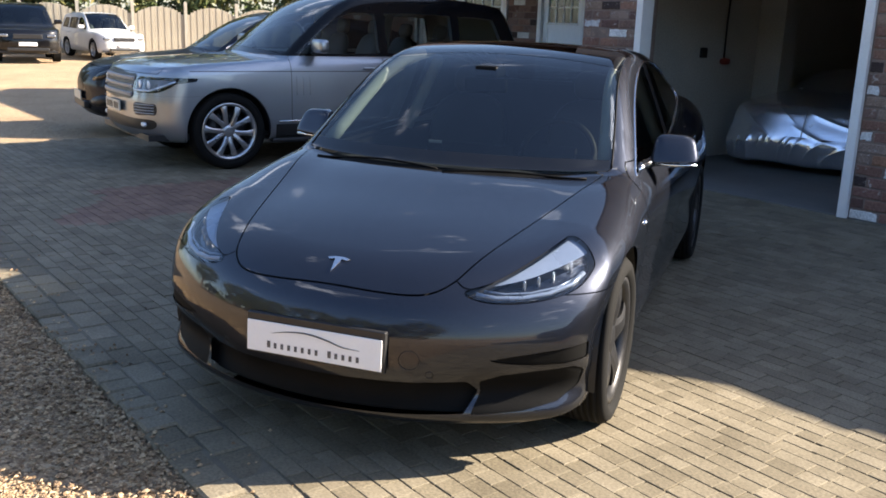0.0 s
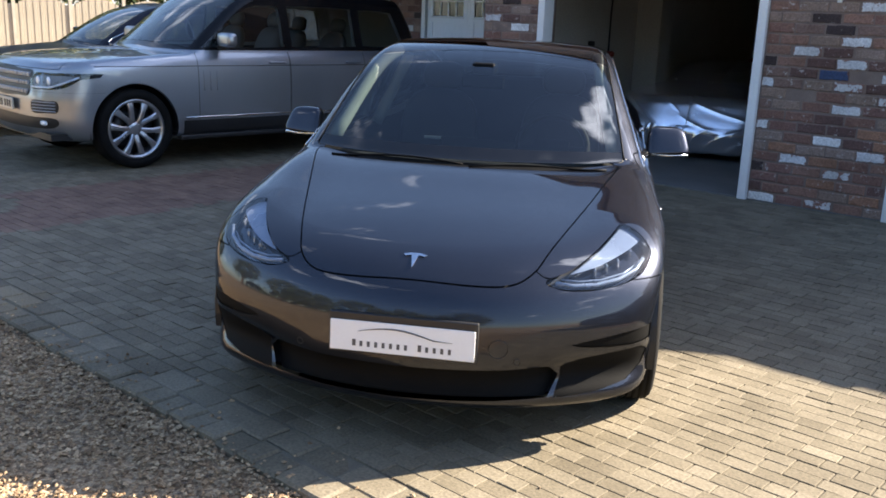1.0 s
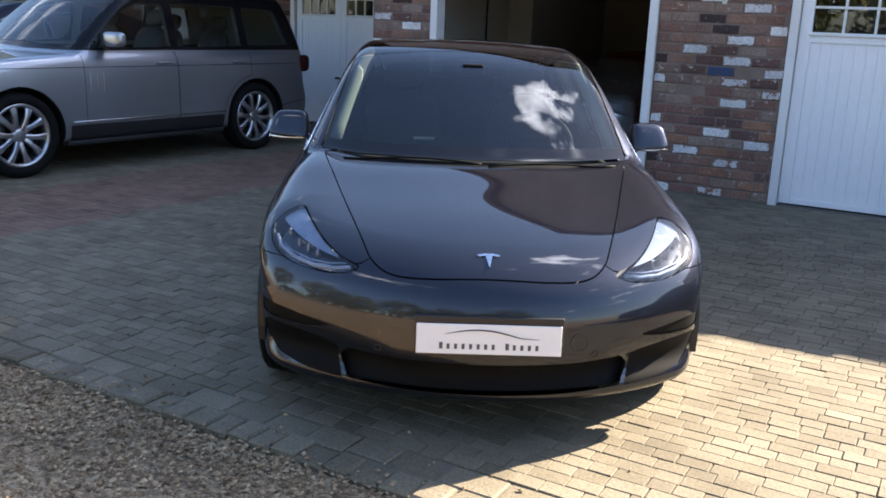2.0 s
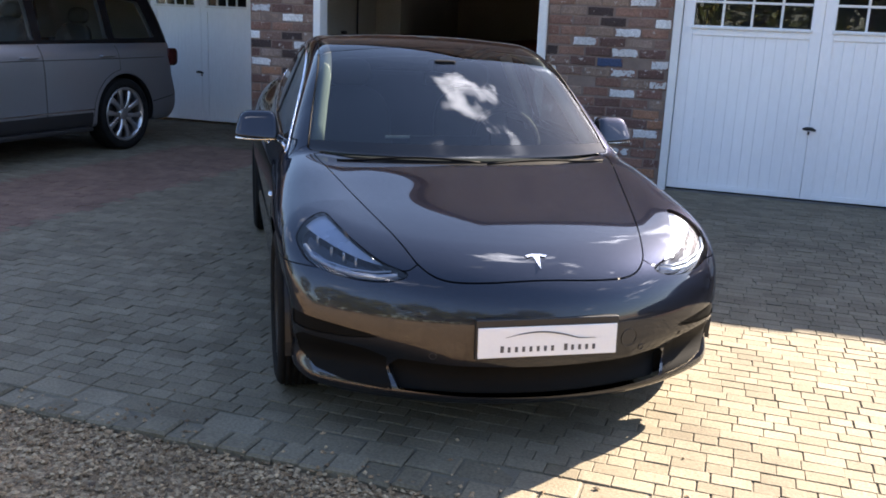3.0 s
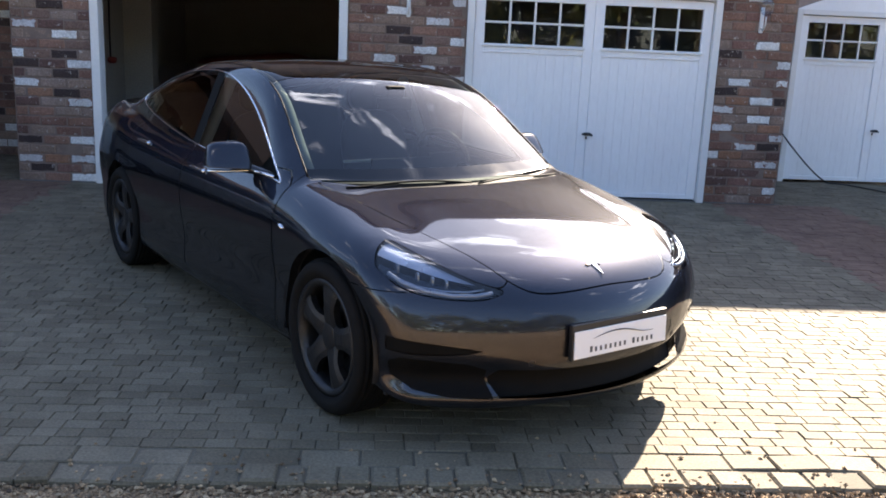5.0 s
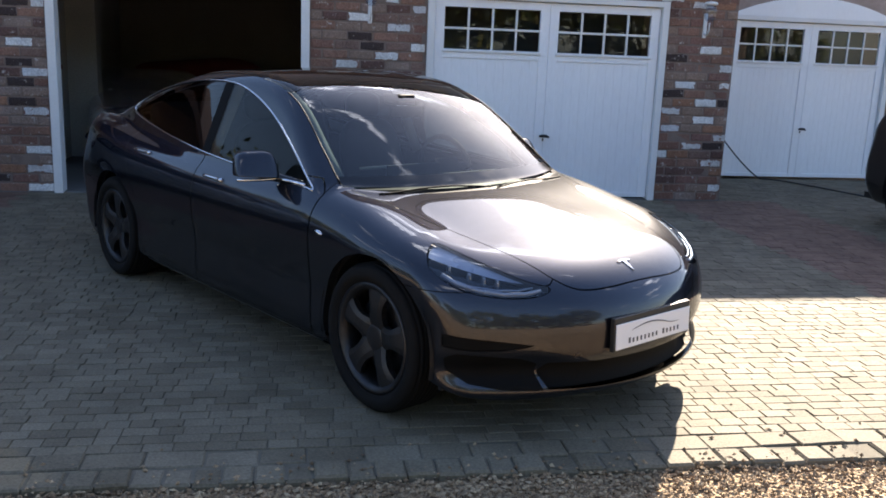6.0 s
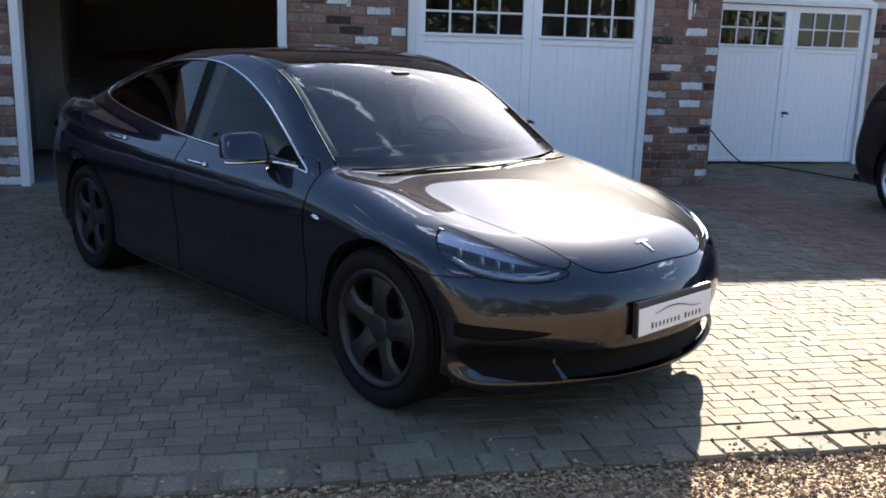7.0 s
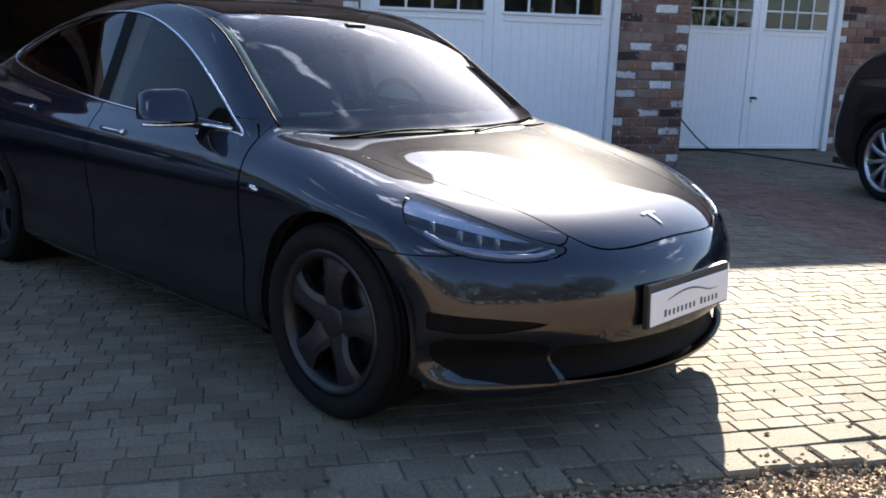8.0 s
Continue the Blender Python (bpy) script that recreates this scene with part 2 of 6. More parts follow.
BRICK_STOPS = [(0.0, (0.205, 0.115, 0.088)), (0.16, (0.25, 0.145, 0.108)), (0.30, (0.135, 0.08, 0.068)), (0.42, (0.26, 0.185, 0.145)), (0.54, (0.20, 0.13, 0.105)),
               (0.66, (0.06, 0.043, 0.04)), (0.72, (0.285, 0.155, 0.10)), (0.80, (0.21, 0.118, 0.096)), (0.90, (0.27, 0.20, 0.165))]
WHITE_STOPS = [(0.0, (0.66, 0.65, 0.63)), (0.4, (0.52, 0.52, 0.53)), (0.7, (0.72, 0.72, 0.71))]
M_BRICKWHITE = by_random("whitewashed_brick", WHITE_STOPS, 0.85, 70, 0.6, 0.006, True)


def flaked_paint(m, under):
    """Lets the brick show through where old white paint has come off, mostly at the edges."""
    nt = m.node_tree
    b = nt.nodes["Principled BSDF"]

    def calc(op, x, y):
        q = nt.nodes.new("ShaderNodeMath")
        q.operation = op
        for sock, v in zip(q.inputs, (x, y)):
            if isinstance(v, float):
                sock.default_value = v
            else:
                nt.links.new(v, sock)
        return q.outputs[0]

    sp = nt.nodes.new("ShaderNodeSeparateXYZ")
    nt.links.new(nt.nodes.new("ShaderNodeTexCoord").outputs["Generated"], sp.inputs[0])
    ex = calc("POWER", calc("ABSOLUTE", calc("MULTIPLY", calc("SUBTRACT", sp.outputs[0], 0.5), 2.0), 0.0), 9.0)
    ez = calc("POWER", calc("ABSOLUTE", calc("MULTIPLY", calc("SUBTRACT", sp.outputs[2], 0.5), 2.0), 0.0), 4.0)
    edge = calc("MULTIPLY", calc("MAXIMUM", ex, ez), 0.30)
    rnd = calc("MULTIPLY", nt.nodes.new("ShaderNodeObjectInfo").outputs["Random"], 0.20)
    n = nt.nodes.new("ShaderNodeTexNoise")
    n.inputs["Scale"].default_value = 21
    n.inputs["Detail"].default_value = 6
    n.inputs["Roughness"].default_value = 0.65
    nt.links.new(nt.nodes.new("ShaderNodeNewGeometry").outputs["Position"], n.inputs["Vector"])
    f = ramp_of(nt, calc("ADD", calc("SUBTRACT", n.outputs["Fac"], edge), rnd), [(0.42, (0, 0, 0)), (0.46, (1, 1, 1))])
    paint = b.inputs["Base Color"].links[0].from_socket
    nt.links.new(mix_col(nt, f, under, paint), b.inputs["Base Color"])


flaked_paint(M_BRICKWHITE, (0.21, 0.115, 0.088))
M_BLUEBRICK = by_random("blue_painted_brick", [(0.0, (0.045, 0.065, 0.13)), (1.0, (0.06, 0.085, 0.16))], 0.85, 70, 0.6, 0.006, True)
flaked_paint(M_BLUEBRICK, (0.15, 0.09, 0.08))
M_BRICK = by_random("reclaimed_brick", BRICK_STOPS, 0.9, 70, 0.8, 0.008, True, ((0.46, 0.42, 0.38), 0.60, 0.68, 17.0))
M_BRICK_J = by_random("reclaimed_brick_far", BRICK_STOPS[:-1] + [(0.86, (0.62, 0.61, 0.59))], 0.9, 70, 0.6, 0.006, False, ((0.50, 0.48, 0.45), 0.62, 0.72, 12.0))
PAVE_STOPS = [(0.0, (0.137, 0.116, 0.080)), (0.5, (0.165, 0.141, 0.099)), (1.0, (0.195, 0.168, 0.121))]
M_PAVER = by_random("buff_block_paver", PAVE_STOPS, 0.8, 90, 0.5, 0.004, True)
M_PAVER_J = by_random("buff_block_paver_far", PAVE_STOPS, 0.8, 90, 0.5, 0.004, False)
RED_STOPS = [(0.0, (0.150, 0.094, 0.070)), (1.0, (0.205, 0.133, 0.098))]
M_PAVER_RED = by_random("red_block_paver", RED_STOPS, 0.8, 90, 0.5, 0.004, False)
M_JOINT = surface("joint_sand", (0.095, 0.083, 0.06), (0.15, 0.132, 0.098), 0.98, 0, 200, 8, 0.5, 0.004)
GRAVEL_STOPS = [(0.0, (0.16, 0.105, 0.062)), (0.45, (0.30, 0.205, 0.12)), (0.8, (0.48, 0.365, 0.23)), (1.0, (0.10, 0.07, 0.05))]
M_STONE = by_random("gravel_stone", GRAVEL_STOPS, 0.85, 160, 0.3, 0.002, False)

# ---- mesh tools ----
def mesh_of(name, verts, faces, mat, smooth=False, normals=None):
    me = bpy.data.meshes.new(name)
    me.from_pydata([tuple(map(float, v)) for v in verts] if not isinstance(verts, np.ndarray) else verts.tolist(), [],
                   faces.tolist() if isinstance(faces, np.ndarray) else faces)
    if mat:
        me.materials.append(mat)
    if smooth:
        me.shade_smooth()
    if normals is not None:
        me.normals_split_custom_set_from_vertices(normals.tolist())
    me.update()
    return me


def put(name, me, parent=None, m=None, label=""):
    ob = new(name, me)
    if parent is not None:
        ob.parent = parent
    if m is not None:
        ob.matrix_basis = m
    if label:
        ob["label"] = label
    return ob


def part(name, bm, mat, parent, label="", smooth=False, m=None):
    """Links a bmesh as one mesh object under a thing or a part."""
    me = bpy.data.meshes.new(name)
    bm.to_mesh(me)
    bm.free()
    me.materials.append(mat)
    if smooth:
        me.shade_smooth()
    return put(name, me, parent, m, label)


def thing(name, m, label, category, group="", kind=""):
    e = new(name)
    e.matrix_basis = m
    e.empty_display_size = 0.1
    return tagged(e, label, category, group, kind)


def box(bm, x0, x1, y0, y1, z0, z1, bevel=0.0, seg=2):
    res = bmesh.ops.create_cube(bm, size=1.0)
    vs = res["verts"]
    for v in vs:
        v.co = Vector((x0 if v.co.x < 0 else x1, y0 if v.co.y < 0 else y1, z0 if v.co.z < 0 else z1))
    if bevel:
        es = list({e for v in vs for e in v.link_edges})
        bmesh.ops.bevel(bm, geom=es, offset=bevel, segments=seg, affect="EDGES", profile=0.5)
    return bm


def boxes(*lots, bevel=0.0):
    bm = bmesh.new()
    for b in lots:
        box(bm, *b, bevel=bevel)
    return bm


def tube_mesh(name, pts, r, mat, seg=8, closed=False, squash=None):
    """A rod of radius r along a line of points."""
    P = [Vector(p) for p in pts]
    n = len(P)
    V, F = [], []
    up = Vector((0.0, 0.0, 1.0))
    for i, p in enumerate(P):
        a = P[(i - 1) % n] if closed or i else P[0]
        b = P[(i + 1) % n] if closed or i < n - 1 else P[-1]
        d = (b - a).normalized()
        s = d.cross(up)
        if s.length < 1e-3:
            s = d.cross(Vector((1, 0, 0)))
        s.normalize()
        w = s.cross(d)
        rr = r[i] if isinstance(r, (list, tuple)) else r
        for k in range(seg):
            t = 2 * math.pi * k / seg
            V.append(p + s * (rr * math.cos(t)) + w * (rr * math.sin(t) * (squash or 1)))
    for i in range(n if closed else n - 1):
        j = (i + 1) % n
        for k in range(seg):
            l = (k + 1) % seg
            F.append((i * seg + k, i * seg + l, j * seg + l, j * seg + k))
    if not closed:
        F.append(tuple(range(seg))[::-1])
        F.append(tuple((n - 1) * seg + k for k in range(seg)))
    return mesh_of(name, V, F, mat, True)


def lathe(name, prof, mat, seg=48, axis="x", closed=True):
    """Turns a profile of (along the axle, radius) round the x axis."""
    V, F = [], []
    n = len(prof)
    for k in range(seg):
        t = 2 * math.pi * k / seg
        for a, r in prof:
            V.append((a, r * math.cos(t), r * math.sin(t)))
    for k in range(seg):
        l = (k + 1) % seg
        for i in range(n if closed else n - 1):
            j = (i + 1) % n
            F.append((k * n + i, k * n + j, l * n + j, l * n + i))
    return mesh_of(name, V, F, mat, True)


def chamfered(sx, sy, sz, c, face="y"):
    """A block with its outer face chamfered: few triangles, for bricks and pavers. The face looks to -y or up."""
    hx, hy, hz = sx / 2, sy / 2, sz / 2
    if face == "y":
        V = [(-hx, hy, -hz), (hx, hy, -hz), (hx, hy, hz), (-hx, hy, hz), (-hx, -hy + c, -hz), (hx, -hy + c, -hz), (hx, -hy + c, hz), (-hx, -hy + c, hz),
             (-hx + c, -hy, -hz + c), (hx - c, -hy, -hz + c), (hx - c, -hy, hz - c), (-hx + c, -hy, hz - c)]
    else:
        V = [(-hx, -hy, -hz), (hx, -hy, -hz), (hx, hy, -hz), (-hx, hy, -hz), (-hx, -hy, hz - c), (hx, -hy, hz - c), (hx, hy, hz - c), (-hx, hy, hz - c),
             (-hx + c, -hy + c, hz), (hx - c, -hy + c, hz), (hx - c, hy - c, hz), (-hx + c, hy - c, hz)]
    F = [(8, 9, 10, 11)]
    for i in range(4):
        j = (i + 1) % 4
        F.append((i, j, 4 + j, 4 + i))
        F.append((4 + i, 4 + j, 8 + j, 8 + i))
    return V, F


def curve(pts, soft=0.04):
    """A smooth function through (t, value) knots: a shape-keeping cubic, then softened over a length."""
    t = np.array([p[0] for p in pts], float)
    v = np.array([p[1] for p in pts], float)
    h = np.diff(t)
    d = np.diff(v) / h
    m = np.zeros_like(v)
    m[0], m[-1] = d[0], d[-1]
    for i in range(1, len(v) - 1):
        if d[i - 1] * d[i] > 0:
            w1, w2 = 2 * h[i] + h[i - 1], h[i] + 2 * h[i - 1]
            m[i] = (w1 + w2) / (w1 / d[i - 1] + w2 / d[i])
    lo, hi = t[0] - 0.6, t[-1] + 0.6
    g = np.linspace(lo, hi, 3000)
    k = np.clip(np.searchsorted(t, g) - 1, 0, len(h) - 1)
    s = (g - t[k]) / h[k]
    y = (v[k] * (1 + 2 * s) * (1 - s) ** 2 + m[k] * h[k] * s * (1 - s) ** 2 + v[k + 1] * s * s * (3 - 2 * s) + m[k + 1] * h[k] * s * s * (s - 1))
    y = np.where(g < t[0], v[0] + m[0] * (g - t[0]), y)
    y = np.where(g > t[-1], v[-1] + m[-1] * (g - t[-1]), y)
    if soft:
        step = g[1] - g[0]
        n = int(3 * soft / step)
        kern = np.exp(-0.5 * (np.arange(-n, n + 1) * step / soft) ** 2)
        kern /= kern.sum()
        yp = np.pad(y, n, mode="reflect", reflect_type="odd")
        y = np.convolve(yp, kern, "valid")
    return lambda q: np.interp(q, g, y)


def smax(a, b, k):
    h = np.clip(0.5 - 0.5 * (b - a) / k, 0, 1)
    return b * (1 - h) + a * h + k * h * (1 - h)


def smin(a, b, k):
    return -smax(-a, -b, k)


def rounded_poly(pts, per=10):
    """A closed outline through the points, softly rounded."""
    P = np.array(pts, float)
    n = len(P)
    out = []
    for i in range(n):
        p0, p1, p2, p3 = P[i - 1], P[i], P[(i + 1) % n], P[(i + 2) % n]
        for s in np.linspace(0, 1, per, endpoint=False):
            out.append(0.5 * (2 * p1 + (p2 - p0) * s + (2 * p0 - 5 * p1 + 4 * p2 - p3) * s * s + (3 * p1 - p0 - 3 * p2 + p3) * s ** 3))
    return np.array(out)


def poly_dist(a, b, poly):
    """Signed distance of points (a, b) to a closed outline; below 0 inside."""
    best = np.full(len(a), 1e9)
    inside = np.zeros(len(a), bool)
    n = len(poly)
    for i in range(n):
        ax, ay = poly[i]
        bx, by = poly[(i + 1) % n]
        ex, ey = bx - ax, by - ay
        w = np.clip(((a - ax) * ex + (b - ay) * ey) / (ex * ex + ey * ey + 1e-12), 0, 1)
        best = np.minimum(best, (a - ax - w * ex) ** 2 + (b - ay - w * ey) ** 2)
        cross = ((ay > b) != (by > b)) & (a < (bx - ax) * (b - ay) / (by - ay + 1e-12) + ax)
        inside ^= cross
    d = np.sqrt(best)
    return np.where(inside, -d, d)


def split_tris(V, F, s):
    """Cuts a triangle mesh along s = 0. Returns (V, F) of the inside (s < 0) and of the outside."""
    sg = s < 0
    cnt = sg[F].sum(1)
    fin, fout = [F[cnt == 3]], [F[cnt == 0]]
    newv, base = [V], len(V)
    key = {}
    mixed = F[(cnt == 1) | (cnt == 2)]
    extra = []

    def cutp(i, j):
        k = (i, j) if i < j else (j, i)
        if k not in key:
            a, b = k
            t = s[a] / (s[a] - s[b])
            extra.append(V[a] + (V[b] - V[a]) * t)
            key[k] = base + len(extra) - 1
        return key[k]

    li, lo = [], []
    for tri in mixed.tolist():
        c = [sg[i] for i in tri]
        one = (sum(c) == 1)
        k = c.index(one) if one else c.index(False)
        a, b, d = tri[k], tri[(k + 1) % 3], tri[(k + 2) % 3]
        p, q = cutp(a, b), cutp(a, d)
        tip, quad = (li, lo) if one else (lo, li)
        tip.append((a, p, q))
        quad.append((p, b, d))
        quad.append((p, d, q))
    if extra:
        newv.append(np.array(extra))
    A = np.vstack(newv)

    def pick(fs, lst):
        f = np.vstack(fs + ([np.array(lst)] if lst else []))
        if len(f) == 0:
            return np.zeros((0, 3)), np.zeros((0, 3), int)
        u, inv = np.unique(f, return_inverse=True)
        return A[u], inv.reshape(-1, 3)

    return pick(fin, li), pick(fout, lo)


def joined(*lots):
    V, F, n = [], [], 0
    for v, f in lots:
        V.append(v)
        F.append(f + n)
        n += len(v)
    return np.vstack(V), np.vstack(F)


def mirrored(v, f):
    w = v * np.array([-1.0, 1.0, 1.0])
    return w, f[:, ::-1]


class Hull:
    """A car body as the level set of a smooth field, symmetric about x = 0; nose towards -y."""

    def __init__(self, field, y0, y1, zs, n_mid, n_end, n_ring):
        self.field = field
        th = np.linspace(0, math.pi, n_ring)
        O, D = [], []
        ph = np.linspace(math.pi / 2 * 0.999, 0, n_end, endpoint=False)
        for p in ph:
            O.append(np.tile((0, y0, zs), (n_ring, 1)))
            D.append(np.stack([np.cos(p) * np.sin(th), -np.sin(p) * np.ones_like(th), np.cos(p) * np.cos(th)], 1))
        for y in np.linspace(y0, y1, n_mid):
            O.append(np.tile((0, y, zs), (n_ring, 1)))
            D.append(np.stack([np.sin(th), np.zeros_like(th), np.cos(th)], 1))
        for p in ph[::-1]:
            O.append(np.tile((0, y1, zs), (n_ring, 1)))
            D.append(np.stack([np.cos(p) * np.sin(th), np.sin(p) * np.ones_like(th), np.cos(p) * np.cos(th)], 1))
        rows = len(O)
        O, D = np.vstack(O), np.vstack(D)
        r0 = np.zeros(len(O))
        r1 = np.full(len(O), 2.2)
        found = np.zeros(len(O), bool)
        for r in np.linspace(0.04, 2.2, 55):
            f = field(O + D * r)
            hit = (f > 0) & ~found
            r1[hit] = r
            found |= hit
            r0[~found] = r
        for _ in range(13):
            rm = (r0 + r1) / 2
            neg = field(O + D * rm[:, None]) < 0
            r0 = np.where(neg, rm, r0)
            r1 = np.where(neg, r1, rm)
        V = O + D * ((r0 + r1) / 2)[:, None]
        V[np.abs(V[:, 0]) < 1e-6, 0] = 0
        idx = np.arange(rows * n_ring).reshape(rows, n_ring)
        a, b, c, d = idx[:-1, :-1].ravel(), idx[:-1, 1:].ravel(), idx[1:, 1:].ravel(), idx[1:, :-1].ravel()
        F = np.vstack([np.stack([a, b, c], 1), np.stack([a, c, d], 1)])
        self.V, self.F = V, F
        # make faces look outwards
        g = self.grad(V[F[:, 0]])
        nn = np.cross(V[F[:, 1]] - V[F[:, 0]], V[F[:, 2]] - V[F[:, 0]])
        if (g * nn).sum() < 0:
            self.F = F[:, ::-1].copy()

    def grad(self, P, e=0.004):
        g = np.zeros_like(P)
        for k in range(3):
            d = np.zeros(3)
            d[k] = e
            g[:, k] = self.field(P + d) - self.field(P - d)
        return g / (np.linalg.norm(g, axis=1, keepdims=True) + 1e-12)

    def snap(self, P):
        e = 0.003
        for _ in range(2):
            g = np.zeros_like(P)
            for k in range(3):
                d = np.zeros(3)
                d[k] = e
                g[:, k] = (self.field(P + d) - self.field(P - d)) / (2 * e)
            P = P - g * (self.field(P) / (np.sum(g * g, 1) + 1e-9))[:, None]
        return P

    def panel(self, name, lot, mat, parent, mode="both", push=0.0, label=""):
        """Links a cut piece; mode: right (x > 0), left, both (two objects) or whole (one mesh over the middle)."""
        v, f = lot
        if len(f) == 0:
            return []
        n = self.grad(v)
        w = v + n * push
        made = []
        if mode in ("both", "right"):
            made.append(put(name, mesh_of(name, w, f, mat, True, n), parent, None, label))
        if mode in ("both", "left"):
            w2, f2 = mirrored(w, f)
            made.append(put(name, mesh_of(name, w2, f2, mat, True, n * np.array([-1.0, 1, 1])), parent, None, label))
        if mode == "whole":
            w2, f2 = mirrored(w, f)
            A, B = joined((w, f), (w2, f2))
            made.append(put(name, mesh_of(name, A, B, mat, True, np.vstack([n, n * np.array([-1.0, 1, 1])])), parent, None, label))
        return made

# ---- ground ----
EDGE_Y = 1.02          # outer edge of the paving, towards the gravel
FACE_Y = 7.45          # face of the middle block
WING_Y = 9.35          # face of the two set-back wings

bm = bmesh.new()
bmesh.ops.create_grid(bm, x_segments=2, y_segments=2, size=1500)
ground = tagged(part("ground", bm, M_JOINT, None), "wide sandy gravel yard that reaches the horizon", "ground", kind="structure")
ground.location = (0, 0, -0.045)

# ---- building ----
def wall_box(name, x0, x1, y0, y1, z0, z1, mat, label):
    return tagged(part(name, boxes((x0, x1, y0, y1, z0, z1)), mat, None), label, "wall", kind="structure")


XA0, XA1, XB0, XB1 = -6.50, -3.96, -2.75, -0.12     # the openings of the open and the closed doorway
BLK0, BLK1 = -7.28, 0.68                           # ends of the middle block
DOOR_H = 2.16
EAVE = 2.58
T = 0.30
brick_walls = []
for nm, a, b in (("wall_pier_west", BLK0, XA0), ("wall_pier_middle", XA1, XB0), ("wall_pier_east", XB1, BLK1)):
    brick_walls.append(wall_box(nm, a, b, FACE_Y + 0.007, FACE_Y + T, 0, DOOR_H, M_MORTAR, "mixed reclaimed red brick pier with whitewashed bricks"))
gable_wall = wall_box("wall_gable", BLK0, BLK1, FACE_Y + 0.007, FACE_Y + T, DOOR_H, EAVE + 0.1, M_MORTAR, "brick wall above the garage doors")
GPEAK_X, GPEAK_Z = -4.2, 5.3
CAT_X, RAKE_E = -9.6, BLK1 - 0.6          # feet of the two slopes
G_FOOT = EAVE - 0.05


def rake_z(x):
    """Height of the gable's slopes over x."""
    a = (x - CAT_X) / (GPEAK_X - CAT_X) if x < GPEAK_X else (RAKE_E - x) / (RAKE_E - GPEAK_X)
    return G_FOOT + (GPEAK_Z - G_FOOT) * a


bm = bmesh.new()
tri = [bm.verts.new((x, FACE_Y + 0.007, z)) for x, z in ((BLK0, EAVE + 0.1), (RAKE_E - 0.25, EAVE + 0.1), (GPEAK_X, GPEAK_Z), (BLK0, rake_z(BLK0)))]
back = [bm.verts.new(v.co + Vector((0, T, 0))) for v in tri]
bm.faces.new(tri), bm.faces.new(back[::-1])
for i in range(4):
    bm.faces.new((tri[i], back[i], back[(i + 1) % 4], tri[(i + 1) % 4]))
bmesh.ops.recalc_face_normals(bm, faces=bm.faces)
tagged(part("wall_gable_top", bm, M_BRICKMASS, None), "brick gable of the garage block", "wall", kind="structure")
# return walls, wings and back wall
wall_box("wall_return_west", BLK0, BLK0 + 0.15, FACE_Y + T, WING_Y, 0, EAVE, M_BRICKMASS, "brick return wall of the garage block")
wall_box("wall_return_east", BLK1 - 0.15, BLK1, FACE_Y + T, WING_Y, 0, EAVE + 0.03, M_BRICKMASS, "brick return wall of the garage block")
wall_box("wall_inner_west", BLK0 + 0.15, BLK0 + 0.3, FACE_Y + T, 14.0, 0, EAVE, M_PLASTER, "painted blockwork wall inside the garage")
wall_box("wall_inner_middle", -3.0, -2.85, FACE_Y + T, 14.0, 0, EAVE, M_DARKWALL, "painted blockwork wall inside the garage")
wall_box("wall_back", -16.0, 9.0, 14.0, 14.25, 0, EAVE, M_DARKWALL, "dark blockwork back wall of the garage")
# garage floor and ceiling
fl = tagged(part("floor", boxes((BLK0, BLK1, FACE_Y, 14.0, -0.05, 0.012)), M_CONCRETE, None), "grey concrete garage floor", "floor", kind="structure")
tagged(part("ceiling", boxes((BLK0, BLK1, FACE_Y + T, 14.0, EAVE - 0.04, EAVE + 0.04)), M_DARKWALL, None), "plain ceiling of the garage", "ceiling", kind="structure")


def roof_slab(name, pts, t, mat):
    """A sloping slab over a quadrilateral or triangle."""
    bm = bmesh.new()
    a = [bm.verts.new(p) for p in pts]
    b = [bm.verts.new(Vector(p) + Vector((0, 0, t))) for p in pts]
    n = len(a)
    bm.faces.new(a[::-1]), bm.faces.new(b)
    for i in range(n):
        bm.faces.new((a[i], a[(i + 1) % n], b[(i + 1) % n], b[i]))
    bmesh.ops.recalc_face_normals(bm, faces=bm.faces)
    return tagged(part(name, bm, mat, None), "clay-tiled garage roof", "roof", kind="structure")


OV = 0.12
for nm, foot in (("roof_gable_west", CAT_X), ("roof_gable_east", RAKE_E)):
    roof_slab(nm, [(foot, FACE_Y - OV, G_FOOT), (GPEAK_X, FACE_Y - OV, GPEAK_Z), (GPEAK_X, 11.6, GPEAK_Z), (foot, 11.6, G_FOOT)], 0.1, M_ROOFTILE)
roof_slab("roof_main", [(-16.0, FACE_Y - OV, EAVE - 0.08), (BLK1, FACE_Y - OV, EAVE - 0.08), (BLK1, 10.85, 4.3), (-16.0, 10.85, 4.3)], 0.1, M_ROOFTILE)
EAVE_E = EAVE - 0.08 + (WING_Y - FACE_Y) / 1.515
roof_slab("roof_east", [(BLK1 + 0.01, WING_Y - OV, EAVE_E), (9.0, WING_Y - OV, EAVE_E), (9.0, 10.85, 4.5), (BLK1 + 0.01, 10.85, 4.5)], 0.1, M_ROOFTILE)
roof_slab("roof_back", [(-16.0, 10.85, 4.3), (9.0, 10.85, 4.3), (9.0, 14.3, EAVE - 0.08), (-16.0, 14.3, EAVE - 0.08)], 0.1, M_ROOFTILE)

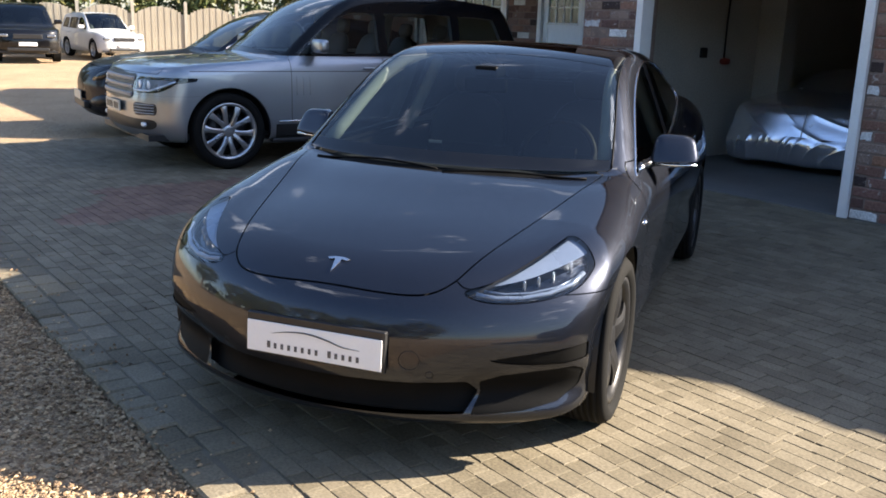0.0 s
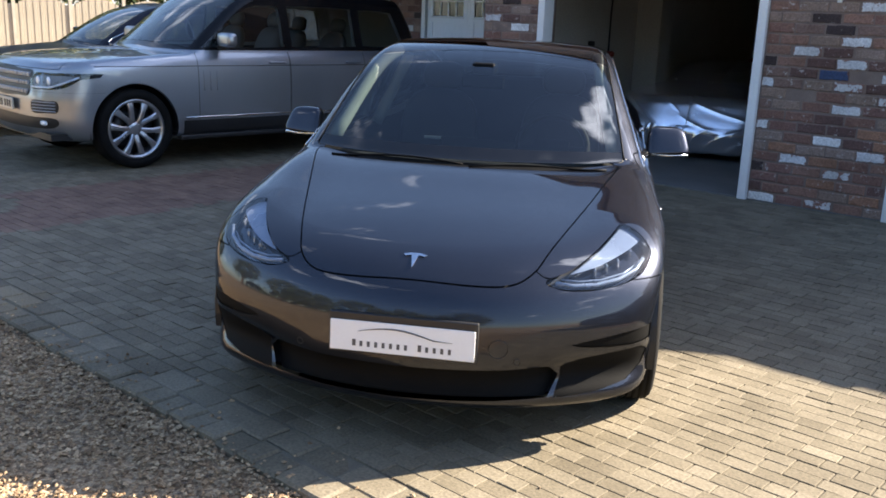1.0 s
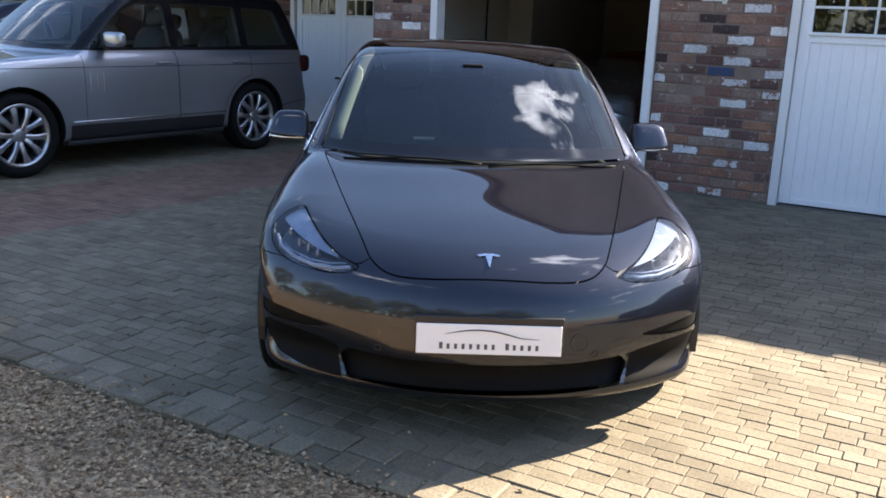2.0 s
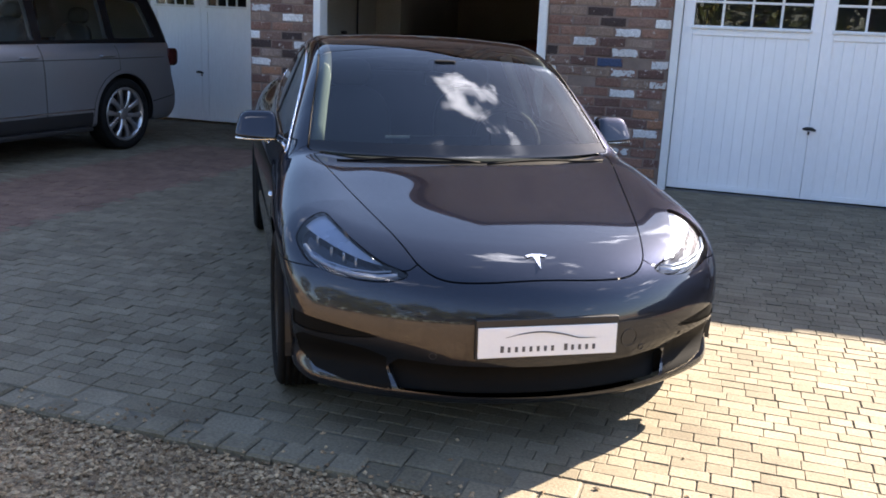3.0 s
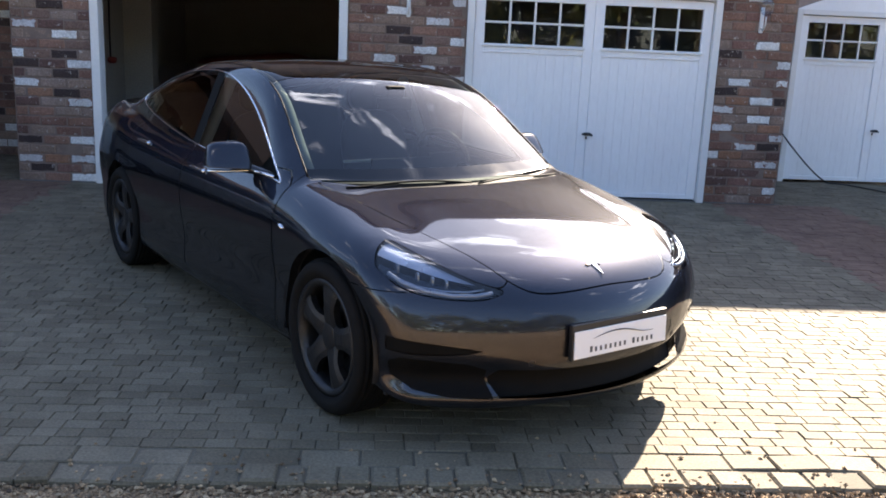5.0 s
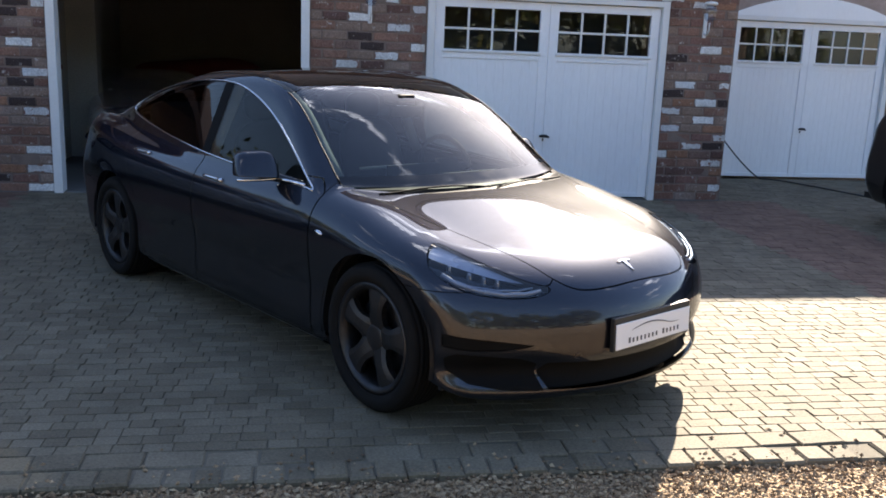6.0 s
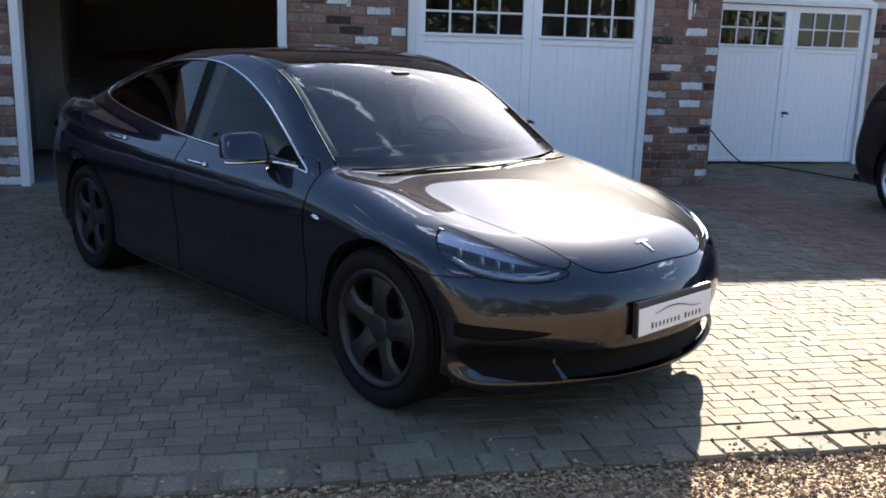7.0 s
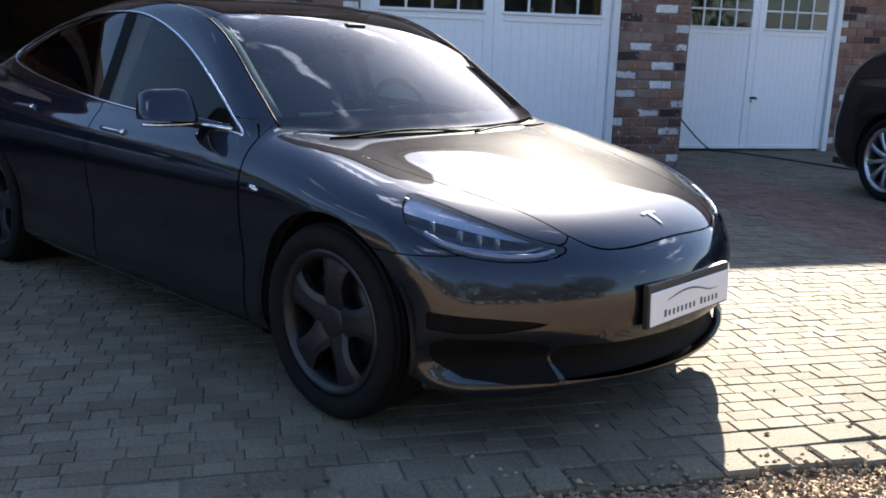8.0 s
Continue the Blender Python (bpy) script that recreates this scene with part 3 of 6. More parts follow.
# wings
CW0, CW1 = 1.52, 3.92
ZW0, ZW1 = -10.05, -8.28
wing_walls = []
for nm, a, b in (("wall_wing_east_near", BLK1, CW0), ("wall_wing_east_far", CW1, 9.0), ("wall_wing_west_near", ZW1, BLK0), ("wall_wing_west_far", -10.75, ZW0), ("wall_wing_west_end", -16.0, -13.15)):
    wing_walls.append((wall_box(nm, a, b, WING_Y + 0.007, WING_Y + T, 0, DOOR_H, M_MORTAR, "mixed reclaimed red brick wall beside a garage door"), a, b))
for nm, a, b, zt in (("wall_wing_east_lintel", BLK1, 9.0, EAVE_E + 0.05), ("wall_wing_west_lintel", -16.0, BLK0, EAVE + 0.6)):
    wall_box(nm, a, b, WING_Y + 0.007, WING_Y + T, DOOR_H, zt, M_BRICKMASS, "brick wall above the garage doors")


# ---- garage doors ----
def garage_door(name, x0, x1, y, label, leaves=2, pane_cols=4):
    """A pair of boarded doors with glazed top lights in a white frame; returns the thing."""
    fw = 0.075
    d = thing(name, pose(0, 0, 0), label, "garage door", kind="structure")
    for nm, b in (("jamb", (x0, x0 + fw, y - 0.03, y + 0.10, 0, DOOR_H)), ("jamb", (x1 - fw, x1, y - 0.03, y + 0.10, 0, DOOR_H)), ("head", (x0 + fw, x1 - fw, y - 0.03, y + 0.10, DOOR_H - 0.06, DOOR_H))):
        part(nm, boxes(b, bevel=0.006), M_FRAME, d)
    a0, a1 = x0 + fw + 0.006, x1 - fw - 0.006
    w = (a1 - a0) / leaves
    for i in range(leaves):
        l0, l1 = a0 + i * w + 0.0015, a0 + (i + 1) * w - 0.0015
        st, yf = 0.10, y + 0.02
        z0, zt, zw0, zw1 = 0.03, DOOR_H - 0.068, 1.58, 2.01
        bm = boxes((l0, l0 + st, yf, yf + 0.045, z0, zt), (l1 - st, l1, yf, yf + 0.045, z0, zt), (l0 + st, l1 - st, yf, yf + 0.045, zw1, zt),
                   (l0 + st, l1 - st, yf, yf + 0.045, zw0 - 0.09, zw0), (l0 + st, l1 - st, yf, yf + 0.045, z0, z0 + 0.05), bevel=0.003)
        leaf = part("leaf", bm, M_WHITEWOOD, d)
        n = 11
        bw = (l1 - l0 - 2 * st) / n
        for k in range(n):
            part("board", boxes((l0 + st + k * bw + 0.0006, l0 + st + (k + 1) * bw - 0.0006, yf + 0.012, yf + 0.03, z0 + 0.05, zw0 - 0.09), bevel=0.0014), M_WHITEWOOD, leaf)
        part("sill_bead", boxes((l0 + st - 0.02, l1 - st + 0.02, yf - 0.018, yf + 0.004, zw0 - 0.03, zw0 - 0.005), bevel=0.004), M_FRAME, leaf)
        pw = (l1 - l0 - 2 * st) / pane_cols
        ph = (zw1 - zw0) / 2
        bars = []
        for k in range(1, pane_cols):
            bars.append((l0 + st + k * pw - 0.011, l0 + st + k * pw + 0.011, yf + 0.006, yf + 0.036, zw0, zw1))
        bars.append((l0 + st, l1 - st, yf + 0.004, yf + 0.034, zw0 + ph - 0.011, zw0 + ph + 0.011))
        part("glazing_bars", boxes(*bars, bevel=0.003), M_FRAME, leaf)
        for k in range(pane_cols):
            for r in range(2):
                part("pane", boxes((l0 + st + k * pw + 0.011, l0 + st + (k + 1) * pw - 0.011, yf + 0.018, yf + 0.022, zw0 + r * ph + 0.011, zw0 + (r + 1) * ph - 0.011)), M_PANE, leaf)
    hx = a0 + w if leaves == 2 else a1 - 0.08
    hm = tube_mesh("handle", [(hx - 0.055, y - 0.03, 0.69), (hx - 0.03, y - 0.045, 0.695), (hx + 0.02, y - 0.045, 0.695), (hx + 0.055, y - 0.03, 0.68)], [0.010, 0.017, 0.017, 0.010], M_IRON, 8)
    put("handle", hm, d, None, "black iron lever handle")
    part("escutcheon", boxes((hx - 0.009, hx + 0.009, y + 0.012, y + 0.022, 0.635, 0.665), bevel=0.003), M_GREYRIM, d)
    # added sheet behind the glazing; the unlit store's shade is in its colour
    part("lining", boxes((a0, a1, y + 0.5, y + 0.52, 0.02, DOOR_H)), M_SHADE_BACK, d)
    return d


garage_door("door_1", XB0, XB1, FACE_Y, "closed white boarded double garage door with small-paned top lights")
garage_door("door_2", CW0, CW1, WING_Y, "closed white boarded double garage door in a set-back brick wing")
garage_door("door_3", ZW0, ZW1 + 0.0, WING_Y, "closed white boarded garage door beside a brick pier")
garage_door("door_4", -13.15, -10.75, WING_Y, "closed white boarded double garage door with small-paned top lights")

# the open doorway: white frame posts and head
d = thing("door_frame", pose(0, 0, 0), "white painted frame of the open garage doorway", "door frame", kind="structure")
fw = 0.085
part("jamb", boxes((XA0, XA0 + fw, FACE_Y - 0.035, FACE_Y + 0.14, 0, DOOR_H), bevel=0.006), M_FRAME, d)
part("jamb", boxes((XA1 - fw, XA1, FACE_Y - 0.035, FACE_Y + 0.14, 0, DOOR_H), bevel=0.006), M_FRAME, d)
part("head", boxes((XA0 + fw, XA1 - fw, FACE_Y - 0.035, FACE_Y + 0.14, DOOR_H - 0.08, DOOR_H), bevel=0.006), M_FRAME, d)

# ---- wheels, seats and other parts that several cars share ----
def sub(parent, name, me, label="", m=None):
    return put(name, me, parent, m, label)


def wheel_parts(car, x, y, r, width, rim_r, side, rim_mat, spokes, twin, steer=0.0, nm="wheel", wide=0.1):
    """A wheel under a car: tyre, rim with spokes, hub cap, brake disc. side is +1 where the outside looks to +x."""
    w = new(nm)
    w.parent = car
    w.empty_display_size = 0.1
    w.matrix_basis = Matrix.Translation((x, y, r)) @ Matrix.Rotation(steer, 4, "Z") @ (Matrix.Identity(4) if side > 0 else Matrix.Rotation(math.pi, 4, "Z"))
    h = width / 2
    prof = [(-h * 0.8, rim_r), (-h * 0.98, rim_r + 0.03), (-h, (r + rim_r) / 2), (-h * 0.93, r - 0.02), (-h * 0.78, r - 0.004)]
    for k in range(-3, 4):
        c = k * h * 0.21
        prof += [(c - h * 0.07, r), (c + h * 0.055, r), (c + h * 0.06, r - 0.007), (c + h * 0.125, r - 0.007)]
    prof += [(h * 0.78, r - 0.004), (h * 0.93, r - 0.02), (h, (r + rim_r) / 2), (h * 0.98, rim_r + 0.03), (h * 0.8, rim_r)]
    tyre = lathe("tyre", prof, M_RUBBER, 72)
    put("tyre", tyre, w)
    barrel = lathe("rim", [(-h * 0.8, rim_r - 0.004), (-h * 0.8, rim_r - 0.02), (h * 0.55, rim_r - 0.035), (h * 0.74, rim_r - 0.028), (h * 0.86, rim_r - 0.012), (h * 0.86, rim_r + 0.006), (h * 0.8, rim_r + 0.004)], rim_mat, 72)
    rim = put("rim", barrel, w)
    for k in range(spokes):
        a = 2 * math.pi * k / spokes + 0.2
        offs = (-0.42 * wide, 0.42 * wide) if twin else (0.0,)
        for o in offs:
            n = 7
            V, F = [], []
            for i in range(n):
                t = i / (n - 1)
                rad = 0.05 + (rim_r - 0.075) * t
                half = (0.5 * wide if not twin else 0.24 * wide) * (1.05 - 0.42 * math.sin(math.pi * t) + 0.25 * t)
                off = o * (0.55 + 0.95 * t)
                out = h * (0.62 + 0.16 * math.sin(math.pi * t * 0.8))
                for dx, dd in ((out - 0.035, -half * 0.9), (out - 0.004, -half), (out + 0.004, -half * 0.5), (out + 0.004, half * 0.5), (out - 0.004, half), (out - 0.035, half * 0.9)):
                    V.append((dx, rad * math.cos(a) - (off + dd) * math.sin(a), rad * math.sin(a) + (off + dd) * math.cos(a)))
            for i in range(n - 1):
                for j in range(5):
                    F.append((i * 6 + j, (i + 1) * 6 + j, (i + 1) * 6 + j + 1, i * 6 + j + 1))
                F.append((i * 6 + 5, (i + 1) * 6 + 5, (i + 1) * 6, i * 6))
            F.append(tuple(range(6)))
            F.append(tuple(range((n - 1) * 6, n * 6))[::-1])
            put("spoke", mesh_of("spoke", V, F, rim_mat, False), rim)
    put("hub_cap", lathe("hub_cap", [(h * 0.3, 0.001), (h * 0.3, 0.075), (h * 0.62, 0.07), (h * 0.68, 0.05), (h * 0.70, 0.032), (h * 0.71, 0.001)], rim_mat, 32, closed=False), w)
    put("brake_disc", lathe("brake_disc", [(0.0, 0.04), (0.0, rim_r * 0.72), (0.02, rim_r * 0.72), (0.02, 0.04)], M_GREYRIM, 48), w)
    put("inner_cover", lathe("inner_cover", [(-h * 0.5, 0.001), (-h * 0.5, rim_r - 0.02), (-h * 0.55, rim_r - 0.02), (-h * 0.55, 0.001)], M_BLACK, 32, closed=False), w)
    return w


def wheel_well(car, y, zc, r, x0, x1, side):
    """A dark arch liner behind a wheel."""
    V, F = [], []
    n = 24
    for i in range(n + 1):
        a = math.pi * (1.12 * i / n - 0.06)
        for x in (x0, x1):
            V.append((side * x, y - r * math.cos(a), zc + r * math.sin(a)))
    for i in range(n):
        F.append((2 * i, 2 * i + 1, 2 * i + 3, 2 * i + 2))
    c = len(V)
    V.append((side * x0, y, zc))
    for i in range(n):
        F.append((2 * i, 2 * i + 2, c))
    put("wheel_arch_liner", mesh_of("wheel_arch_liner", V, F, M_BLACK, False), car)


def blob(name, rx, ry, rz, mat, p=2.6, nu=28, nv=18, shear=None):
    """A soft box: a superellipsoid, sheared by a function if given."""
    V, F = [], []

    def sp(c, e):
        return math.copysign(abs(c) ** e, c)

    e = 2.0 / p
    for j in range(nv + 1):
        v = -math.pi / 2 + math.pi * j / nv
        for i in range(nu):
            u = 2 * math.pi * i / nu
            q = [rx * sp(math.cos(v), e) * sp(math.cos(u), e), ry * sp(math.cos(v), e) * sp(math.sin(u), e), rz * sp(math.sin(v), e)]
            V.append(tuple(shear(*q)) if shear else tuple(q))
    for j in range(nv):
        for i in range(nu):
            k = (i + 1) % nu
            F.append((j * nu + i, j * nu + k, (j + 1) * nu + k, (j + 1) * nu + i))
    return mesh_of(name, V, F, mat, True)


def car_seat(car, x, y, z, mat, tall=0.62):
    s = new("seat")
    s.parent = car
    s.matrix_basis = Matrix.Translation((x, y, z))
    put("cushion", blob("cushion", 0.25, 0.26, 0.08, mat, 3.2), s)
    put("backrest", blob("backrest", 0.24, 0.07, tall / 2, mat, 3.0), s, Matrix.Translation((0, 0.30, tall / 2)) @ Matrix.Rotation(radians(-18), 4, "X"))
    put("headrest", blob("headrest", 0.13, 0.05, 0.09, mat, 2.8), s, Matrix.Translation((0, 0.43, tall + 0.06)) @ Matrix.Rotation(radians(-12), 4, "X"))
    return s


def steering_wheel(car, x, y, z):
    pts = [(0.185 * math.cos(a), 0, 0.185 * math.sin(a)) for a in np.linspace(0, 2 * math.pi, 32, endpoint=False)]
    w = put("steering_wheel", tube_mesh("steering_wheel", pts, 0.016, M_TRIMDARK, 8, True), car, Matrix.Translation((x, y, z)) @ Matrix.Rotation(radians(-22), 4, "X"))
    part("boss", boxes((-0.09, 0.09, -0.02, 0.03, -0.05, 0.05), (-0.17, -0.09, -0.005, 0.01, -0.02, 0.02), (0.09, 0.17, -0.005, 0.01, -0.02, 0.02), bevel=0.004), M_TRIMDARK, w)


def hit_side(hull, y, z):
    a, b = np.zeros(len(y)), np.full(len(y), 1.2)
    for _ in range(22):
        m = (a + b) / 2
        neg = hull.field(np.stack([m, y, z], 1)) < 0
        a, b = np.where(neg, m, a), np.where(neg, b, m)
    return np.stack([a, y, z], 1)


def hit_front(hull, x, z, y_in=0.8):
    a, b = np.full(len(x), y_in), np.full(len(x), -0.4)
    for _ in range(22):
        m = (a + b) / 2
        neg = hull.field(np.stack([x, m, z], 1)) < 0
        a, b = np.where(neg, m, a), np.where(neg, b, m)
    return np.stack([x, a, z], 1)


def hit_top(hull, x, y, z_in=0.5):
    a, b = np.full(len(x), z_in), np.full(len(x), 2.3)
    for _ in range(22):
        m = (a + b) / 2
        neg = hull.field(np.stack([x, y, m], 1)) < 0
        a, b = np.where(neg, m, a), np.where(neg, b, m)
    return np.stack([x, y, a], 1)


def both_sides(name, pts, r, mat, car, closed=False, label="", squash=None, seg=6):
    for s in (1, -1):
        put(name, tube_mesh(name, [(s * p[0], p[1], p[2]) for p in pts], r, mat, seg, closed, squash), car, None, label)


# ---- the dark grey saloon ----
def saloon_field():
    top = curve([(-0.1, 0.56), (0.03, 0.615), (0.12, 0.665), (0.22, 0.706), (0.45, 0.770), (0.8, 0.842), (1.15, 0.912), (1.5, 0.95), (2.4, 0.955), (3.4, 0.99), (4.0, 1.05), (4.5, 1.085), (4.75, 1.07)], 0.05)
    roof = curve([(0.9, 0.72), (1.13, 0.905), (1.5, 1.155), (1.85, 1.345), (2.1, 1.415), (2.45, 1.443), (2.9, 1.425), (3.4, 1.335), (3.9, 1.19), (4.3, 1.085), (4.7, 0.98)], 0.06)
    plan = curve([(0.0, 0.86), (0.4, 0.89), (0.86, 0.925), (1.3, 0.912), (2.2, 0.915), (3.2, 0.918), (3.75, 0.925), (4.2, 0.90), (4.7, 0.82)], 0.08)
    sect = curve([(0.12, -0.10), (0.22, -0.035), (0.32, -0.018), (0.45, -0.022), (0.6, -0.004), (0.72, 0.0), (0.80, -0.014), (0.88, -0.036), (0.95, -0.06), (1.05, -0.12)], 0.025)
    rake = curve([(0.13, 0.10), (0.183, 0.035), (0.225, 0.0), (0.28, 0.03), (0.38, 0.002), (0.48, 0.0), (0.56, 0.02), (0.64, 0.065), (0.70, 0.13), (0.85, 0.45)], 0.022)
    rear = curve([(0.15, -0.18), (0.3, -0.06), (0.5, 0.0), (0.7, -0.03), (0.9, -0.09), (1.05, -0.10), (1.2, -0.12)], 0.03)
    side_in = curve([(1.0, 0.02), (1.6, 0.0), (2.6, 0.0), (3.3, 0.025), (3.85, 0.055), (4.4, 0.13)], 0.08)

    def f(P):
        x, y, z = np.abs(P[:, 0]), P[:, 1], P[:, 2]
        crest = 0.015 * np.exp(-((x - 0.73) / 0.13) ** 2) * np.clip((y - 0.3) / 0.45, 0, 1) * np.clip((1.75 - y) / 0.4, 0, 1)
        hood = top(y - 0.12 * x * x) - 0.028 * (x / 0.8) ** 2 + crest
        ftop = (z - hood) * 0.93
        fside = x - plan(y) - sect(z)
        scoop = 0.030 * np.exp(-((z - 0.325) / 0.055) ** 2) * np.clip((x - 0.35) / 0.25, 0, 1)
        ffront = 0.045 + 0.40 * x * x + 0.08 * x ** 4 + rake(z) + scoop - y
        frear = y - (4.72 - 0.22 * x * x - 0.25 * x ** 6 + rear(z))
        fbot = 0.170 - z
        low = smax(ftop, fside, 0.12)
        low = smax(low, ffront, 0.075)
        low = smax(low, frear, 0.08)
        low = smax(low, fbot, 0.05)
        gt = (z - roof(y - 0.235 * x * x * np.clip((2.6 - y) / 1.0, 0, 1)) + 0.075 * x * x) * 0.86
        gs = (x - (0.82 - side_in(y) - 0.41 * (z - 0.93))) * 0.92
        green = smax(smax(gt, gs, 0.08), 0.8 - z, 0.05)
        return smin(low, green, 0.022)

    return f


CAR_POSE = pose(-2.555, 1.40, 0, 0, 0, 31.8)
saloon = thing("saloon_car", CAR_POSE, "dark metallic grey electric saloon car standing on block paving", "car")
hull = Hull(saloon_field(), 0.75, 3.9, 0.62, 250, 110, 210)
FW_Y, RW_Y, WH_R = 0.875, 3.75, 0.334


def outline(pts, per=8):
    return rounded_poly(pts, per)


DLO = outline([(1.452, 0.905), (1.53, 0.909), (1.95, 0.922), (2.6, 0.955), (3.2, 1.005), (3.62, 1.055), (3.85, 1.105), (3.81, 1.165), (3.55, 1.25), (3.2, 1.318), (2.85, 1.35), (2.52, 1.347), (2.24, 1.29), (1.97, 1.19), (1.70, 1.05), (1.55, 0.963)])
LAMP = outline([(0.478, 0.648), (0.55, 0.622), (0.66, 0.618), (0.76, 0.632), (0.825, 0.662), (0.85, 0.72), (0.838, 0.79), (0.80, 0.826), (0.745, 0.798), (0.65, 0.728), (0.56, 0.676)])
FOG = np.array([(0.572, 0.431), (0.65, 0.443), (0.74, 0.455), (0.868, 0.470), (0.892, 0.445), (0.875, 0.415), (0.80, 0.407), (0.72, 0.408), (0.63, 0.418)])
INTAKE = np.array([(-0.3, 0.340), (0.3, 0.342), (0.51, 0.348), (0.545, 0.31), (0.51, 0.235), (0.3, 0.226), (-0.3, 0.220)])
HOOD = outline([(-0.2, 0.135), (0.0, 0.128), (0.2, 0.135), (0.35, 0.168), (0.43, 0.235), (0.475, 0.35), (0.535, 0.56), (0.63, 0.93), (0.71, 1.27), (0.66, 1.285), (0.4, 1.145), (0.2, 1.105), (0.0, 1.09), (-0.2, 1.105)], 8)
xs_of = curve([(1.1, 0.765), (1.34, 0.735), (1.6, 0.69), (1.9, 0.635), (2.4, 0.60), (3.0, 0.59), (3.6, 0.56), (4.2, 0.50)], 0.06)

V, F = hull.V, hull.F


def cut(lot, fn, gap=0.0):
    """Splits off the inside of fn(points) < 0; a gap leaves a joint between the two."""
    v, f = lot
    s = fn(v)
    inner, outer = split_tris(v, f, s + gap)
    if gap:
        _, outer = split_tris(v, f, s - gap)
    return (hull.snap(inner[0]) if len(inner[0]) else inner[0], inner[1]), outer


def near(cond, d):
    return np.where(cond, d, 1.0)


rest = (V, F)
for cy in (FW_Y, RW_Y):
    _, rest = cut(rest, lambda p, cy=cy: near(p[:, 0] > 0.45, np.maximum(np.hypot((p[:, 1] - cy) * 0.985, p[:, 2] - 0.335) - 0.376, 0.45 - p[:, 0])))
_, rest = cut(rest, lambda p: near(p[:, 0] > 0.45, np.maximum(np.maximum(0.22 - p[:, 1], p[:, 1] - 0.6), p[:, 2] - 0.17 - 0.28 * np.clip(p[:, 1] - 0.22, 0, 0.3))))
# tuck the sills in by the wheels
for ya, yb in ((0.42, 1.30), (3.28, 4.25)):
    _, rest = cut(rest, lambda p, ya=ya, yb=yb: near(p[:, 0] > 0.3, np.maximum(np.maximum(ya - p[:, 1], p[:, 1] - yb), np.maximum(p[:, 2] - 0.215, 0.3 - p[:, 0]))))
side_glass, rest = cut(rest, lambda p: near((p[:, 0] > 0.35) & (p[:, 2] > 0.86), poly_dist(p[:, 1], p[:, 2], DLO)))


def screens(p, lo, hi):
    x, y = p[:, 0], p[:, 1]
    base = 1.15 + 0.35 * x * x
    d = np.maximum(np.maximum(x - xs_of(y), lo - y if lo > 1.3 else (base - y) * 0.8), y - hi)
    return near((p[:, 2] > 0.86), d)


windscreen, rest = cut(rest, lambda p: screens(p, 1.0, 1.97), 0.002)
roof_glass, rest = cut(rest, lambda p: screens(p, 1.975, 2.98), 0.002)
rear_glass, rest = cut(rest, lambda p: screens(p, 2.985, 4.2), 0.002)
lamp, rest = cut(rest, lambda p: near((p[:, 1] < 0.95) & (p[:, 2] > 0.55), np.maximum(poly_dist(p[:, 0], p[:, 2], LAMP), p[:, 1] - 0.475 - 1.35 * (p[:, 2] - 0.654))), 0.002)
fog, rest = cut(rest, lambda p: near((p[:, 1] < 0.7), np.maximum(poly_dist(p[:, 0], p[:, 2], FOG), p[:, 1] - 0.44)))
intake, rest = cut(rest, lambda p: near((p[:, 1] < 0.5), poly_dist(p[:, 0], p[:, 2], INTAKE)))
SCOOP = np.array([(0.549, 0.345), (0.62, 0.372), (0.72, 0.384), (0.835, 0.392), (0.862, 0.37), (0.845, 0.31), (0.79, 0.262), (0.69, 0.240), (0.53, 0.230), (0.549, 0.30)])
scoop, rest = cut(rest, lambda p: near((p[:, 1] < 0.5), poly_dist(p[:, 0], p[:, 2], SCOOP)))
# dark inner shell behind all joints
lining, shell = cut(rest, lambda p: np.maximum(np.maximum(0.935 - p[:, 2], 1.46 - p[:, 1]), p[:, 1] - 3.6))
hull.panel("pale_lining", lining, M_HEADLINER, saloon, "whole", -0.045, "pale lining of the pillars and roof rails")
hull.panel("inner_shell", joined(shell, fog, intake, scoop), M_BLACK, saloon, "whole", -0.05)
bonnet, rest = cut(rest, lambda p: near((p[:, 2] > 0.6) & (p[:, 1] < 1.6), poly_dist(p[:, 0], p[:, 1], HOOD)), 0.0028)
cowl, rest = cut(rest, lambda p: near((p[:, 2] > 0.8) & (p[:, 0] < 0.735), np.maximum(np.abs(p[:, 1] - 1.122 - 0.34 * p[:, 0] ** 2) - 0.04, p[:, 0] - 0.69)))


def bumper_fn(p):
    x, y, z = p.T
    zl = np.interp(x, [0, 0.40, 0.47, 0.6, 1.0], [0.72, 0.70, 0.66, 0.645, 0.63])
    return np.maximum(z - zl, y - 0.86)


bumper, rest = cut(rest, bumper_fn, 0.002)
rear_bumper, rest = cut(rest, lambda p: np.maximum(p[:, 2] - 0.62, 4.02 - p[:, 1]), 0.002)
boot, rest = cut(rest, lambda p: np.maximum(np.maximum(4.22 - p[:, 1], 0.62 - p[:, 2]), p[:, 0] - 0.58), 0.002)
fender, rest = cut(rest, lambda p: near(p[:, 0] > 0.3, np.maximum(np.maximum(p[:, 1] - 1.365 - 0.15 * np.clip(p[:, 2] - 0.88, 0, 1), p[:, 2] - 0.945), 0.205 - p[:, 2])), 0.002)
DOOR_F = np.array([(1.37, 0.22), (1.37, 0.90), (1.44, 0.96), (2.56, 0.985), (2.585, 0.95), (2.56, 0.22)])
DOOR_R = np.array([(2.565, 0.22), (2.59, 0.95), (2.585, 0.99), (3.60, 1.08), (3.62, 0.98), (3.50, 0.78), (3.38, 0.60), (3.30, 0.22)])
